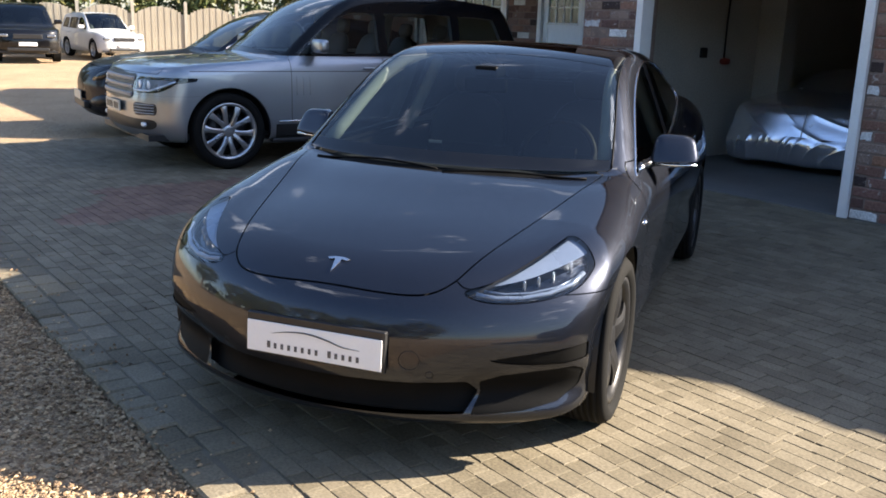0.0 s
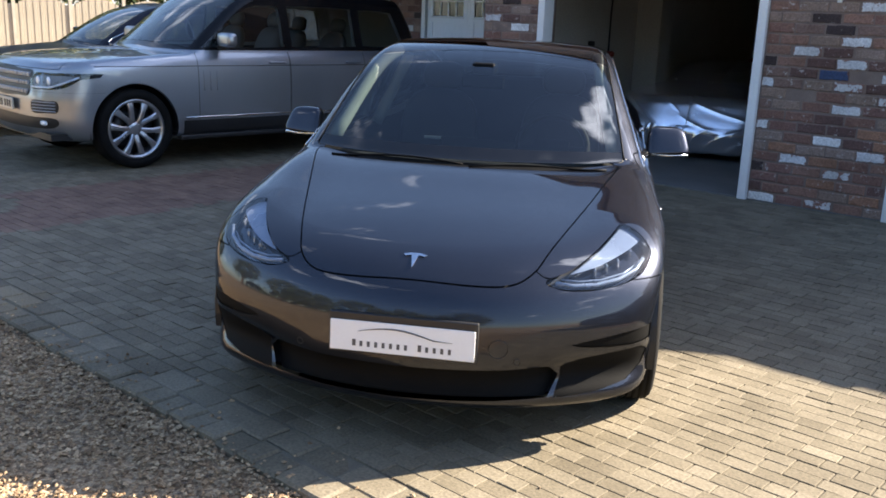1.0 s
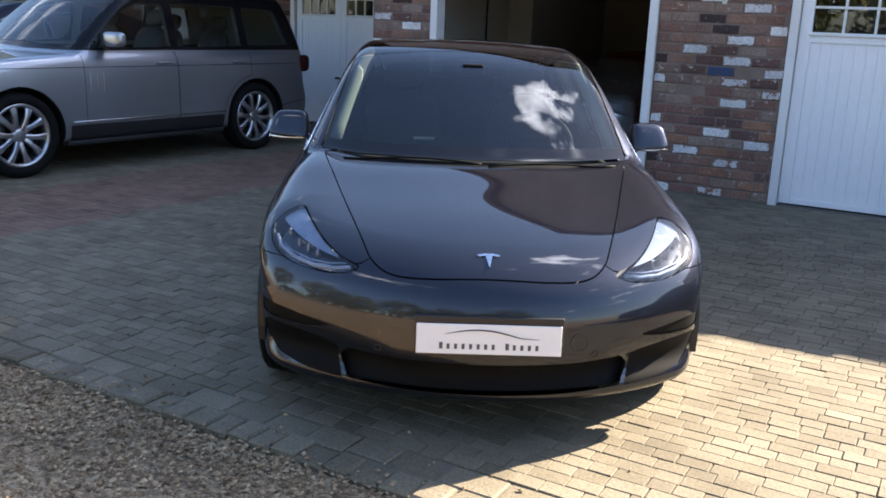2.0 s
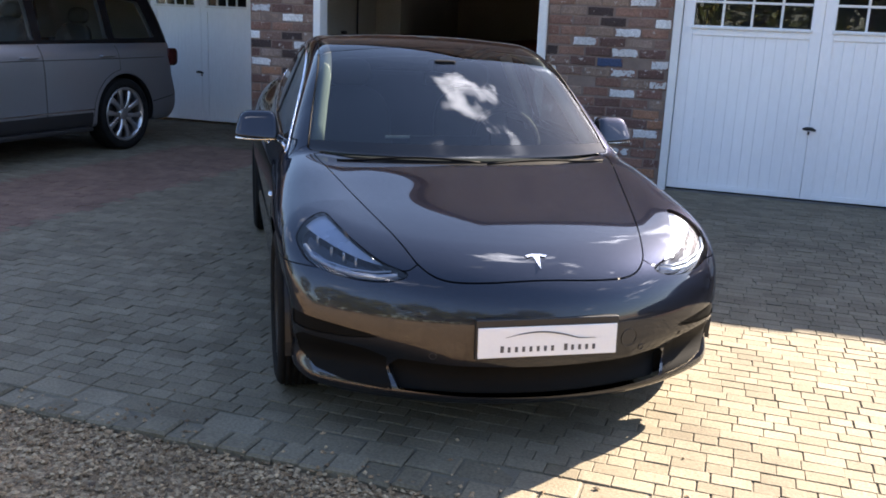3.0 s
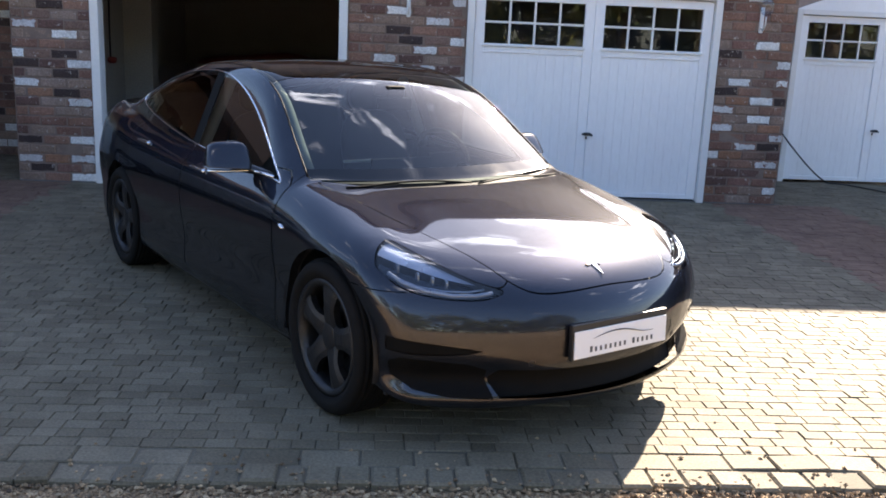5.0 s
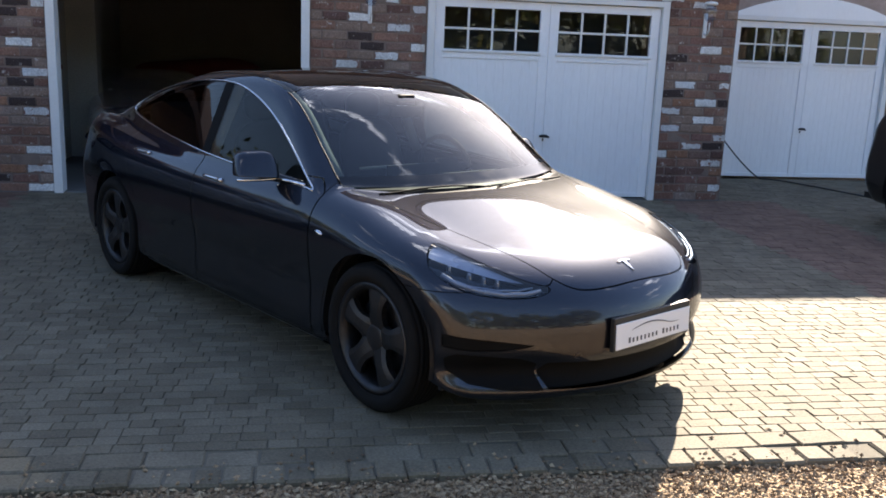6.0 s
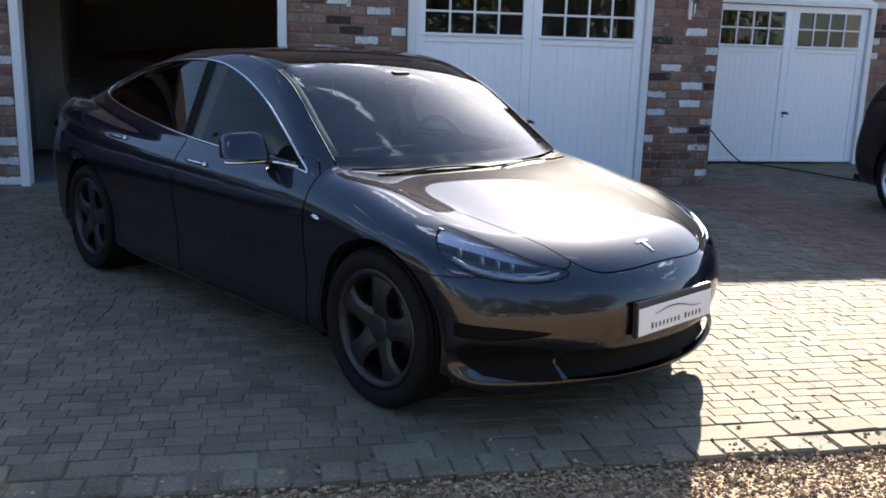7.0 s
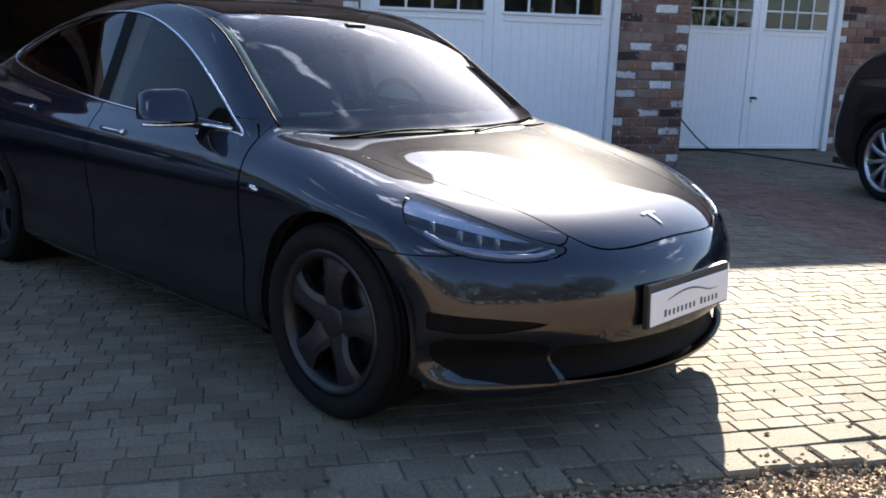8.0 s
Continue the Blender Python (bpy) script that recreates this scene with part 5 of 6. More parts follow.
        put("mirror_cap", blob("mirror_cap", 0.130, 0.062, 0.072, paint, 3.8), m)
        put("mirror_foot", tube_mesh("mirror_foot", [(-sgn * 0.2, 0.0, -0.09), (-sgn * 0.06, 0.0, -0.06)], 0.025, M_BLACK, 8), m)
    for hy, obs in ((2.52, dfo), (3.56, dro)):
        p = hit_side(h, np.linspace(hy - 0.11, hy + 0.11, 8), np.full(8, bz - 0.135))
        for sgn, ob in zip((1, -1), obs):
            put("door_handle", tube_mesh("door_handle", [(sgn * (a + 0.022), b, c) for a, b, c in p.tolist()], [0.008] + [0.013] * 6 + [0.008], paint, 8), ob)
    part("underbody", boxes((-0.85, 0.85, 0.1, 4.6, spec["floor"] + 0.02, spec["floor"] + 0.08), (-0.55, 0.55, 0.2, 4.6, spec["floor"] + 0.08, 0.8)), M_BLACK, car)
    part("dashboard", boxes((-0.74, 0.74, 1.5, 1.95, bz - 0.3, bz - 0.03), bevel=0.05), M_TRIMDARK, car)
    part("cabin_floor", boxes((-0.8, 0.8, 1.4, 4.5, 0.5, 0.55)), M_TRIMDARK, car)
    steering_wheel(car, 0.38, 2.02, bz + 0.02)
    for sgn in (1, -1):
        car_seat(car, sgn * 0.40, 2.45, bz - 0.42, M_CREAM if pale else M_LEATHER, 0.66)
        car_seat(car, sgn * 0.40, 3.35, bz - 0.42, M_CREAM if pale else M_LEATHER, 0.62)
    return car, h


RR_POSE = pose(-9.62, 3.01, 0, 0, 0, -3.5)
RR_DLO = [[(1.66, 1.165), (2.66, 1.175), (2.66, 1.60), (2.35, 1.60), (2.1, 1.50)], [(2.78, 1.175), (3.66, 1.185), (3.66, 1.605), (2.78, 1.605)], [(3.78, 1.19), (4.42, 1.20), (4.28, 1.58), (3.78, 1.60)]]
suv, sh = build_car("luxury_suv", SUV, RR_POSE, "silver full-size luxury SUV with black roof on the paving", M_SILVER, glass("smoked_side_glass", (0.40, 0.43, 0.43)), 0.385, 0.285, (0.89, 3.81), 1.70, M_RIM, 5, True, M_ROOFBLACK, RR_DLO, (1.45, 2.42, 0.80, 0.66), M_GLASSDEW, (200, 90, 170), spoke_w=0.13, pale=True)
# grille, lamps, lower vents, plate
def nose_strip(xa, xb, z, n, out):
    p = hit_front(sh, np.linspace(xa, xb, n), np.full(n, z), 1.0)
    return p - np.array([0, out, 0])


def nose_patch(name, pts, mat, push, label="", per=5, flank=None):
    """A piece of the nose surface inside an outline seen from the front, carried on along the flank, on both sides."""
    d = near((sh.V[:, 1] < 1.0) & (sh.V[:, 2] < 1.02), poly_dist(sh.V[:, 0], sh.V[:, 2], rounded_poly(pts, per)))
    if flank:
        d = np.minimum(d, near(sh.V[:, 0] > 0.80, poly_dist(sh.V[:, 1], sh.V[:, 2], rounded_poly(squared(flank, 0.02), 4))))
    lot, _ = split_tris(sh.V, sh.F, d)
    return sh.panel(name, lot, mat, suv, "both", push, label)


SUV_LAMP = [(0.53, 0.775), (0.70, 0.765), (0.83, 0.775), (0.90, 0.82), (0.93, 0.865), (0.945, 0.89), (0.925, 0.915), (0.75, 0.915), (0.56, 0.905)]
SUV_FLANK = [(0.05, 0.785), (0.28, 0.80), (0.36, 0.862), (0.56, 0.885), (0.57, 0.918), (0.05, 0.918)]
nose_patch("headlamp_housing", SUV_LAMP, M_GLOSSBLACK, 0.004, flank=SUV_FLANK)
nose_patch("headlamp_reflector", [(0.565, 0.80), (0.70, 0.79), (0.82, 0.80), (0.88, 0.845), (0.905, 0.888), (0.75, 0.892), (0.59, 0.884)], M_SATIN, 0.009, "silver headlamp reflector", flank=[(0.08, 0.815), (0.24, 0.825), (0.31, 0.878), (0.08, 0.89)])
nose_patch("headlamp_lens", SUV_LAMP, M_LENS, 0.016, "clear headlamp lens", flank=SUV_FLANK)
nose_patch("grille_frame", [(-0.2, 0.69), (0.3, 0.69), (0.49, 0.70), (0.51, 0.80), (0.52, 0.925), (0.3, 0.935), (-0.2, 0.935)], M_BLACK, 0.004, "black grille surround")
nose_patch("vent", [(0.56, 0.55), (0.74, 0.55), (0.82, 0.56), (0.82, 0.655), (0.74, 0.66), (0.56, 0.66)], M_BLACK, 0.004, "black bumper vent")
nose_patch("lower_intake", [(-0.2, 0.40), (0.5, 0.40), (0.78, 0.415), (0.80, 0.50), (0.5, 0.505), (-0.2, 0.505)], M_BLACK, 0.004, "black lower intake")
sill, _ = split_tris(sh.V, sh.F, np.maximum(sh.V[:, 2] - 0.445, np.abs(sh.V[:, 1] - 2.35) - 0.96))
sh.panel("sill_cladding", sill, M_BLACK, suv, "both", 0.004, "black sill cladding")
for k in range(3):
    gz = 0.735 + k * 0.077
    bm = bmesh.new()
    for q in nose_strip(-0.47, 0.47, gz, 17, 0.0):
        box(bm, q[0] - 0.024, q[0] + 0.024, q[1] - 0.022, q[1] + 0.02, gz - 0.021, gz + 0.021, bevel=0.008, seg=1)
    part("grille_bar", bm, M_GRILLE, suv, "silver perforated grille bar")
for s in (1, -1):
    for lx in (0.62, 0.735):
        q = hit_front(sh, np.array([lx]), np.array([0.845]), 1.0)[0]
        put("projector", blob("projector", 0.042, 0.012, 0.042, M_LED, 2.2, 20, 12), suv, Matrix.Translation((s * q[0], q[1] - 0.006, 0.842)))
    q = hit_front(sh, np.array([0.55, 0.64, 0.76, 0.86, 0.93]), np.array([0.785, 0.782, 0.785, 0.83, 0.885]), 1.2)
    put("daytime_light", tube_mesh("daytime_light", [(s * a, b - 0.012, c) for a, b, c in q.tolist()], 0.011, M_LED, 6), suv)
    for k in range(4):
        q = hit_front(sh, np.linspace(0.57, 0.81, 5), np.full(5, 0.565 + k * 0.028), 1.0)
        put("vent_slat", tube_mesh("vent_slat", [(s * a, b - 0.008, c) for a, b, c in q.tolist()], 0.006, M_GRILLE, 6), suv)
    q = hit_front(sh, np.array([0.70]), np.array([0.455]), 1.0)[0]
    put("fog_lamp", blob("fog_lamp", 0.055, 0.02, 0.022, M_LED, 3.0, 16, 10), suv, Matrix.Translation((s * q[0], q[1] - 0.01, 0.455)))
    # fender gills and sill line
    for k in range(3):
        p = hit_side(sh, np.full(6, 1.63 + k * 0.075), np.linspace(0.74, 0.94, 6))
        put("door_gill", tube_mesh("door_gill", [(s * (a + 0.002), b, c) for a, b, c in p.tolist()], 0.005, M_SILVER, 6), suv)
    ys_ = np.linspace(1.42, 3.32, 16)
    p = hit_side(sh, ys_, np.full(16, 0.475))
    put("sill_strip", tube_mesh("sill_strip", [(s * (a + 0.004), b, c) for a, b, c in p.tolist()], 0.008, M_CHROME, 6), suv)
    p = hit_side(sh, np.linspace(0.5, 4.5, 30), np.full(30, 0.985))
    put("shoulder_line", tube_mesh("shoulder_line", [(s * (a + 0.0005), b, c) for a, b, c in p.tolist()], 0.004, M_BLACK, 5), suv)
    part("side_step", boxes((s * 0.93 - 0.05, s * 0.93 + 0.05, 1.35, 3.3, 0.25, 0.30), bevel=0.015), M_BLACK, suv)
    q = hit_side(sh, np.array([4.6]), np.array([1.0]))[0]
    put("tail_lamp", blob("tail_lamp", 0.03, 0.10, 0.10, surface("tail_lamp_red", (0.035, 0.006, 0.006), (0.05, 0.008, 0.008), 0.2, 0, 60, 5, 0), 3.5), suv, Matrix.Translation((s * (q[0] - 0.015), 4.66, 0.98)), "dark red tail lamp")
    put("rear_bumper_line", tube_mesh("rear_bumper_line", [(s * a, b, c) for a, b, c in hit_side(sh, np.linspace(4.25, 4.72, 8), np.linspace(0.50, 0.56, 8)).tolist()], 0.005, M_BLACK, 5), suv)
pl2 = part("number_plate", boxes((-0.26, 0.26, -0.015, 0.0, 0.545, 0.655), bevel=0.003), M_YPLATE, suv, "pale number plate with plain bars")
for k in range(7):
    part("print_bar", boxes((-0.21 + k * 0.06 + (0.03 if k > 3 else 0), -0.175 + k * 0.06 + (0.03 if k > 3 else 0), -0.018, -0.014, 0.568, 0.632)), M_GREYRIM, pl2)
part("skid_plate", boxes((-0.50, 0.50, 0.16, 0.4, 0.27, 0.30), bevel=0.012), M_BLACK, suv)

# dark blue car behind it
DK_POSE = pose(-12.35, 3.55, 0, 0, 0, -8)
CP_DLO = [[(1.62, 1.075), (2.66, 1.09), (2.66, 1.44), (2.35, 1.425), (2.05, 1.31)], [(2.76, 1.09), (3.70, 1.12), (3.9, 1.22), (3.5, 1.39), (2.76, 1.445)]]
dk, dh = build_car("dark_sports_suv", COUPE_SUV, DK_POSE, "dark blue sports SUV parked beside the silver SUV", M_NAVY, M_GLASS, 0.37, 0.27, (0.87, 3.75), 1.66, M_GREYRIM, 5, True, None, CP_DLO, (1.38, 2.2, 0.74, 0.6), None, (130, 60, 120))
for poly in CP_DLO:
    q = rounded_poly(poly, 5)
    both_sides("window_trim", hit_side(dh, q[:, 0], q[:, 1]).tolist(), 0.008, M_CHROME, dk, True)
part("front_plate", boxes((-0.26, 0.26, -0.145, -0.13, 0.42, 0.53), bevel=0.003), M_YPLATE, dk, "pale number plate")
for s in (1, -1):
    p = hit_front(dh, np.array([0.55, 0.66, 0.76, 0.84]), np.array([0.70, 0.73, 0.77, 0.80]), 1.2)
    put("headlamp", tube_mesh("headlamp", [(s * a, b + 0.01, c) for a, b, c in p.tolist()], [0.03, 0.05, 0.05, 0.03], M_GLOSSBLACK, 10), dk)
    p = hit_front(dh, np.array([0.45, 0.6, 0.75, 0.85]), np.array([0.40, 0.42, 0.45, 0.48]), 1.2)
    put("bumper_vent", tube_mesh("bumper_vent", [(s * a, b + 0.02, c) for a, b, c in p.tolist()], [0.03, 0.07, 0.08, 0.03], M_BLACK, 8), dk)
part("grille", boxes((-0.42, 0.42, -0.13, -0.04, 0.32, 0.42), bevel=0.02), M_BLACK, dk)

# black pick-up style SUV and white SUV at the fence
bk, bh = build_car("black_suv", SUV, pose(-28.4, 6.55, 0, 0, 0, 80) @ Matrix.Scale(0.93, 4), "black four-wheel-drive SUV parked at the fence", M_BLACKPAINT, M_GLASSDARK, 0.385, 0.27, (0.89, 3.81), 1.70, M_RIM, 6, False, None, RR_DLO, (1.45, 2.42, 0.80, 0.66), None, (90, 40, 80))
wh, whh = build_car("white_suv", SUV, pose(-30.0, 9.85, 0, 0, 0, 94) @ Matrix.Scale(0.81, 4), "white compact SUV parked at the fence", M_WHITEPAINT, M_GLASSDARK, 0.385, 0.27, (0.89, 3.81), 1.70, M_RIM, 5, True, None, RR_DLO, (1.45, 2.42, 0.80, 0.66), None, (90, 40, 80))
for c, zz, yy in ((bk, 0.82, 0.0), (wh, 0.82, 0.0)):
    part("grille", boxes((-0.42, 0.42, yy, yy + 0.12, zz - 0.09, zz + 0.06), bevel=0.02), M_BLACK if c is bk else M_GREYRIM, c)
    part("lower_grille", boxes((-0.6, 0.6, yy - 0.02, yy + 0.12, 0.36, 0.46), bevel=0.02), M_BLACK, c)
    part("number_plate", boxes((-0.26, 0.26, yy - 0.03, yy - 0.01, 0.52, 0.63), bevel=0.003), M_PLATE, c, "white number plate")
    for s in (1, -1):
        part("headlamp", boxes((s * 0.68 - 0.13, s * 0.68 + 0.13, yy + 0.05, yy + 0.2, zz - 0.04, zz + 0.05), bevel=0.03), M_LAMPBOX, c)

# dark car beside the east wing
ek, ekh = build_car("dark_estate_car", COUPE_SUV, pose(2.62, 1.80, 0, 0, 0, 0), "dark grey car parked before the east garage wing", M_BLACKPAINT, M_GLASSDARK, 0.37, 0.285, (0.87, 3.75), 1.70, M_RIM, 10, False, None, CP_DLO, (1.38, 2.2, 0.74, 0.6), None, (90, 40, 80), spoke_w=0.05)

# ---- covered car in the open garage ----
cover = thing("covered_car", pose(-6.05, 11.15, 0.012, 0, 0, 13), "car under a shiny silver fabric cover in the open garage", "covered car")


COVERED = dict(
    top=[(-0.1, 0.58), (0.05, 0.72), (0.2, 0.79), (0.5, 0.83), (1.0, 0.87), (1.5, 0.90), (2.5, 0.92), (4.9, 0.92)],
    roof=[(1.1, 0.78), (1.6, 0.92), (2.1, 1.08), (2.6, 1.16), (3.2, 1.17), (4.0, 1.06), (4.6, 0.93), (4.9, 0.88)],
    plan=[(-0.2, 0.82), (0.4, 0.87), (0.9, 0.89), (1.6, 0.88), (3.3, 0.88), (3.85, 0.89), (4.5, 0.86), (4.85, 0.80)],
    sect=[(0.1, -0.02), (0.3, 0.0), (0.6, -0.01), (0.8, -0.04), (0.95, -0.10), (1.1, -0.2)],
    rake=[(0.05, 0.07), (0.2, 0.03), (0.36, 0.0), (0.43, 0.02), (0.6, 0.085), (0.75, 0.15), (0.85, 0.24), (1.0, 0.5)],
    rear=[(0.1, -0.05), (0.4, 0.0), (0.7, -0.03), (0.9, -0.1), (1.2, -0.4)],
    belt=0.92, bw=0.76, lean=0.5, nose=(0.0, 0.08, 0.20), tail=(4.5, 0.14, 0.15), bow=0.2, roofy=2.6, floor=0.10, kr=0.12)


chull = Hull(car_field(COVERED), 0.6, 3.9, 0.42, 260, 110, 210)
v, f = chull.V.copy(), chull.F
n = chull.grad(v)
w, g = mirrored(v, f)
A, B = joined((v, f), (w, g))
n = np.vstack([n, n * np.array([-1.0, 1, 1])])
x, y, z = A.T
# taut cloth above the bumper, creased to one side; slack and crumpled below


def crease(u, sharp):
    return (1 - np.abs(np.sin(u))) ** sharp


wave = 0.6 * np.sin(3.1 * x + 1.3) + 0.5 * np.sin(5.3 * z + 2.1 * x)
slack = np.clip((0.44 - z) / 0.10, 0, 1)
pull = np.clip((x + 0.12) / 0.25, 0, 1) * (1 - slack)
fold = slack * (0.016 * crease(8.5 * x + 3.5 * z * np.sign(x - 0.1) + 2 * wave, 2.0) + 0.012 * crease(17 * x - 9 * z + 3 * wave, 2.5) + 0.010 * np.sin(6 * x + wave))
fold += pull * 0.008 * crease(16 * z + 7 * x + 1.4 * wave, 3.0)
fold += (1 - pull) * (1 - slack) * (0.008 * crease(6.5 * (x + 0.55) + 8 * (z - 0.6), 5.0) * np.clip(-x * 3, 0, 1) + 0.004 * np.sin(5 * x + 4 * z))
fold += 0.005 * np.exp(-((x - 0.05) / 0.012) ** 2) * (1 - slack)
A = A + n * fold[:, None]
A[:, 1] -= 2.0
A[:, 2] *= 0.93
put("fabric_cover", mesh_of("fabric_cover", A, B, M_COVER, True), cover)
for s in (1, -1):
    for cy in (0.87, 3.75):
        put("tyre", lathe("tyre", [(-0.11, 0.2), (-0.12, 0.30), (-0.09, 0.345), (0.09, 0.345), (0.12, 0.30), (0.11, 0.2)], M_RUBBER, 40), cover, Matrix.Translation((s * 0.74, cy - 2.0, 0.345)))

# things on the garage walls
d = thing("wall_tap", pose(BLK0 + 0.3, 9.6, 1.18), "red-handled tap on copper pipe on the garage wall", "tap")
put("pipe", tube_mesh("pipe", [(0.03, 0, 0.0), (0.03, 0, 0.45), (0.03, 0.02, 0.9)], 0.012, M_GREYRIM, 8), d)
put("valve", blob("valve", 0.05, 0.07, 0.04, M_RED, 3, 16, 10), d, Matrix.Translation((0.05, 0, 0.0)))
d = thing("socket_box", pose(BLK0 + 0.3, 9.2, 1.28), "small black socket box on the garage wall", "socket")
part("casing", boxes((0, 0.05, -0.045, 0.045, -0.06, 0.06), bevel=0.008), M_BLACK, d)
d = thing("red_dust_sheet", pose(-5.6, 13.2, 0.012), "dark red cloth over stored boxes at the garage's back", "dust sheet")


def drape(x, y, z):
    return (x + 0.03 * math.sin(7 * z), y, z + 0.04 * math.sin(3 * x) * (z > 0))


put("cloth", blob("cloth", 1.1, 0.35, 0.62, M_RED, 4.0, 40, 20, drape), d, Matrix.Translation((0, 0, 0.62)))
# brick nib inside the doorway
wall_box("wall_nib", BLK0 + 0.3, BLK0 + 0.66, 10.3, 10.6, 0.012, EAVE - 0.04, M_PLASTER, "painted pier inside the garage")

# ---- wall lanterns on the piers ----
def lantern(x):
    d = thing("wall_lantern", pose(x, FACE_Y, 1.80), "white painted iron lantern bracket on the brick pier", "lantern", "lanterns on the piers")
    part("back_plate", boxes((-0.02, 0.02, -0.025, 0.0, 0.0, 0.26), bevel=0.006), M_FRAME, d)
    put("arm", tube_mesh("arm", [(0, -0.015, 0.05), (0, -0.07, 0.03), (0, -0.12, 0.08), (0, -0.12, 0.16)], 0.009, M_FRAME, 8), d)
    put("globe", blob("globe", 0.06, 0.06, 0.09, M_LENS, 2.6, 20, 14), d, Matrix.Translation((0, -0.12, 0.26)))
    put("cap", blob("cap", 0.07, 0.07, 0.025, M_FRAME, 2.2, 20, 8), d, Matrix.Translation((0, -0.12, 0.36)))


lantern(-3.35)
lantern(0.30)

# ---- hose ----
hp = []
for t in np.linspace(0, 1, 40):
    if t < 0.35:
        u = t / 0.35
        hp.append((1.20 + 0.95 * u, 9.28 - 0.02 * u, 0.95 * (1 - u) ** 1.25 + 0.02))
    else:
        u = (t - 0.35) / 0.65
        hp.append((2.15 + 0.9 * u, 9.26 - 2.0 * u + 0.25 * math.sin(5 * u), 0.018))
hose = thing("garden_hose", pose(0, 0, 0), "black hose running down and over the paving", "hose")
put("tube", tube_mesh("tube", hp, 0.010, M_HOSE, 8), hose)
d = thing("hose_reel", pose(1.15, 9.30, 1.0), "small black hose reel on the wing wall", "hose reel")
put("drum", lathe("drum", [(-0.06, 0.02), (-0.06, 0.14), (-0.045, 0.14), (-0.045, 0.09), (0.045, 0.09), (0.045, 0.14), (0.06, 0.14), (0.06, 0.02)], M_BLACK, 32), d, Matrix.Rotation(math.pi / 2, 4, "Z") @ Matrix.Translation((-0.05, 0, 0)))

# ---- arched head over the east wing door ----
V, F = [], []
n = 20
for i in range(n + 1):
    t = i / n
    x = CW0 + (CW1 - CW0) * t
    z = DOOR_H + 0.004 + 0.26 * (1 - (2 * t - 1) ** 2)
    V += [(x, WING_Y - 0.025, DOOR_H), (x, WING_Y - 0.025, z), (x, WING_Y + 0.01, DOOR_H), (x, WING_Y + 0.01, z)]
for i in range(n):
    a, b = 4 * i, 4 * i + 4
    F += [(a, b, b + 1, a + 1), (a + 1, b + 1, b + 3, a + 3), (a + 2, a + 3, b + 3, b + 2)]
tagged(put("trim_arch", mesh_of("trim_arch", V, F, M_WHITEWOOD)), "white arched panel over the garage door", "trim", kind="structure")

# ---- fence ----
fa, fb = Vector((-37.5, -3.0, 0)), Vector((-28.5, 31.0, 0))
fdir = (fb - fa).normalized()
bay = 1.86
nb = int((fb - fa).length / bay)
fence = thing("fence", pose(fa.x, fa.y, 0, 0, 0, math.degrees(math.atan2(fdir.y, fdir.x))), "weathered timber panel fence with arched tops between concrete posts", "fence")
post_v, post_f = chamfered(0.11, 0.11, 2.0, 0.01, "z")
post_me = mesh_of("post", post_v, post_f, M_POST)
slat_me = {}
for b in range(nb):
    put("post", post_me, fence, Matrix.Translation((b * bay, 0, 0.95)))
    panel = new("fence_panel")
    panel.parent = fence
    panel.matrix_basis = Matrix.Translation((b * bay + bay / 2, 0, 0))
    ns = 15
    for i in range(ns):
        u = (i + 0.5) / ns * 2 - 1
        hgt = round(1.42 + 0.30 * (1 - abs(u) ** 2.2), 2)
        if hgt not in slat_me:
            vv, ff = chamfered(0.113, 0.022, hgt, 0.004, "y")
            slat_me[hgt] = mesh_of("slat", vv, ff, M_FENCE)
        put("slat", slat_me[hgt], panel, Matrix.Translation((u * (bay / 2 - 0.06), -0.01 * (i % 2), hgt / 2 + 0.04)))

# ---- trees and hedge behind the fence, and round the yard ----
def leaf_cloud(rs, n, cx, cy, cz, rx, ry, rz, size):
    """Small bent leaves in clumps inside an uneven crown. Returns vertices and faces."""
    clumps = rs.normal(0, 1, (max(8, n // 55), 3))
    clumps /= np.linalg.norm(clumps, axis=1, keepdims=True) + 1e-9
    clumps *= rs.uniform(0.35, 1.0, (len(clumps), 1)) ** 0.6
    c = clumps[rs.integers(0, len(clumps), n)] + rs.normal(0, 0.13, (n, 3))
    c = c * np.array([rx, ry, rz]) + np.array([cx, cy, cz])
    a = rs.normal(0, 1, (n, 3))
    a /= np.linalg.norm(a, axis=1, keepdims=True)
    b = np.cross(a, rs.normal(0, 1, (n, 3)))
    b /= np.linalg.norm(b, axis=1, keepdims=True) + 1e-9
    s = size * rs.uniform(0.6, 1.4, (n, 1))
    P = np.stack([c - a * s, c + b * s * 0.45, c + a * s, c - b * s * 0.45], 1).reshape(-1, 3)
    i = np.arange(n)[:, None] * 4
    Fq = np.hstack([i, i + 1, i + 2, i + 3])
    return P, Fq


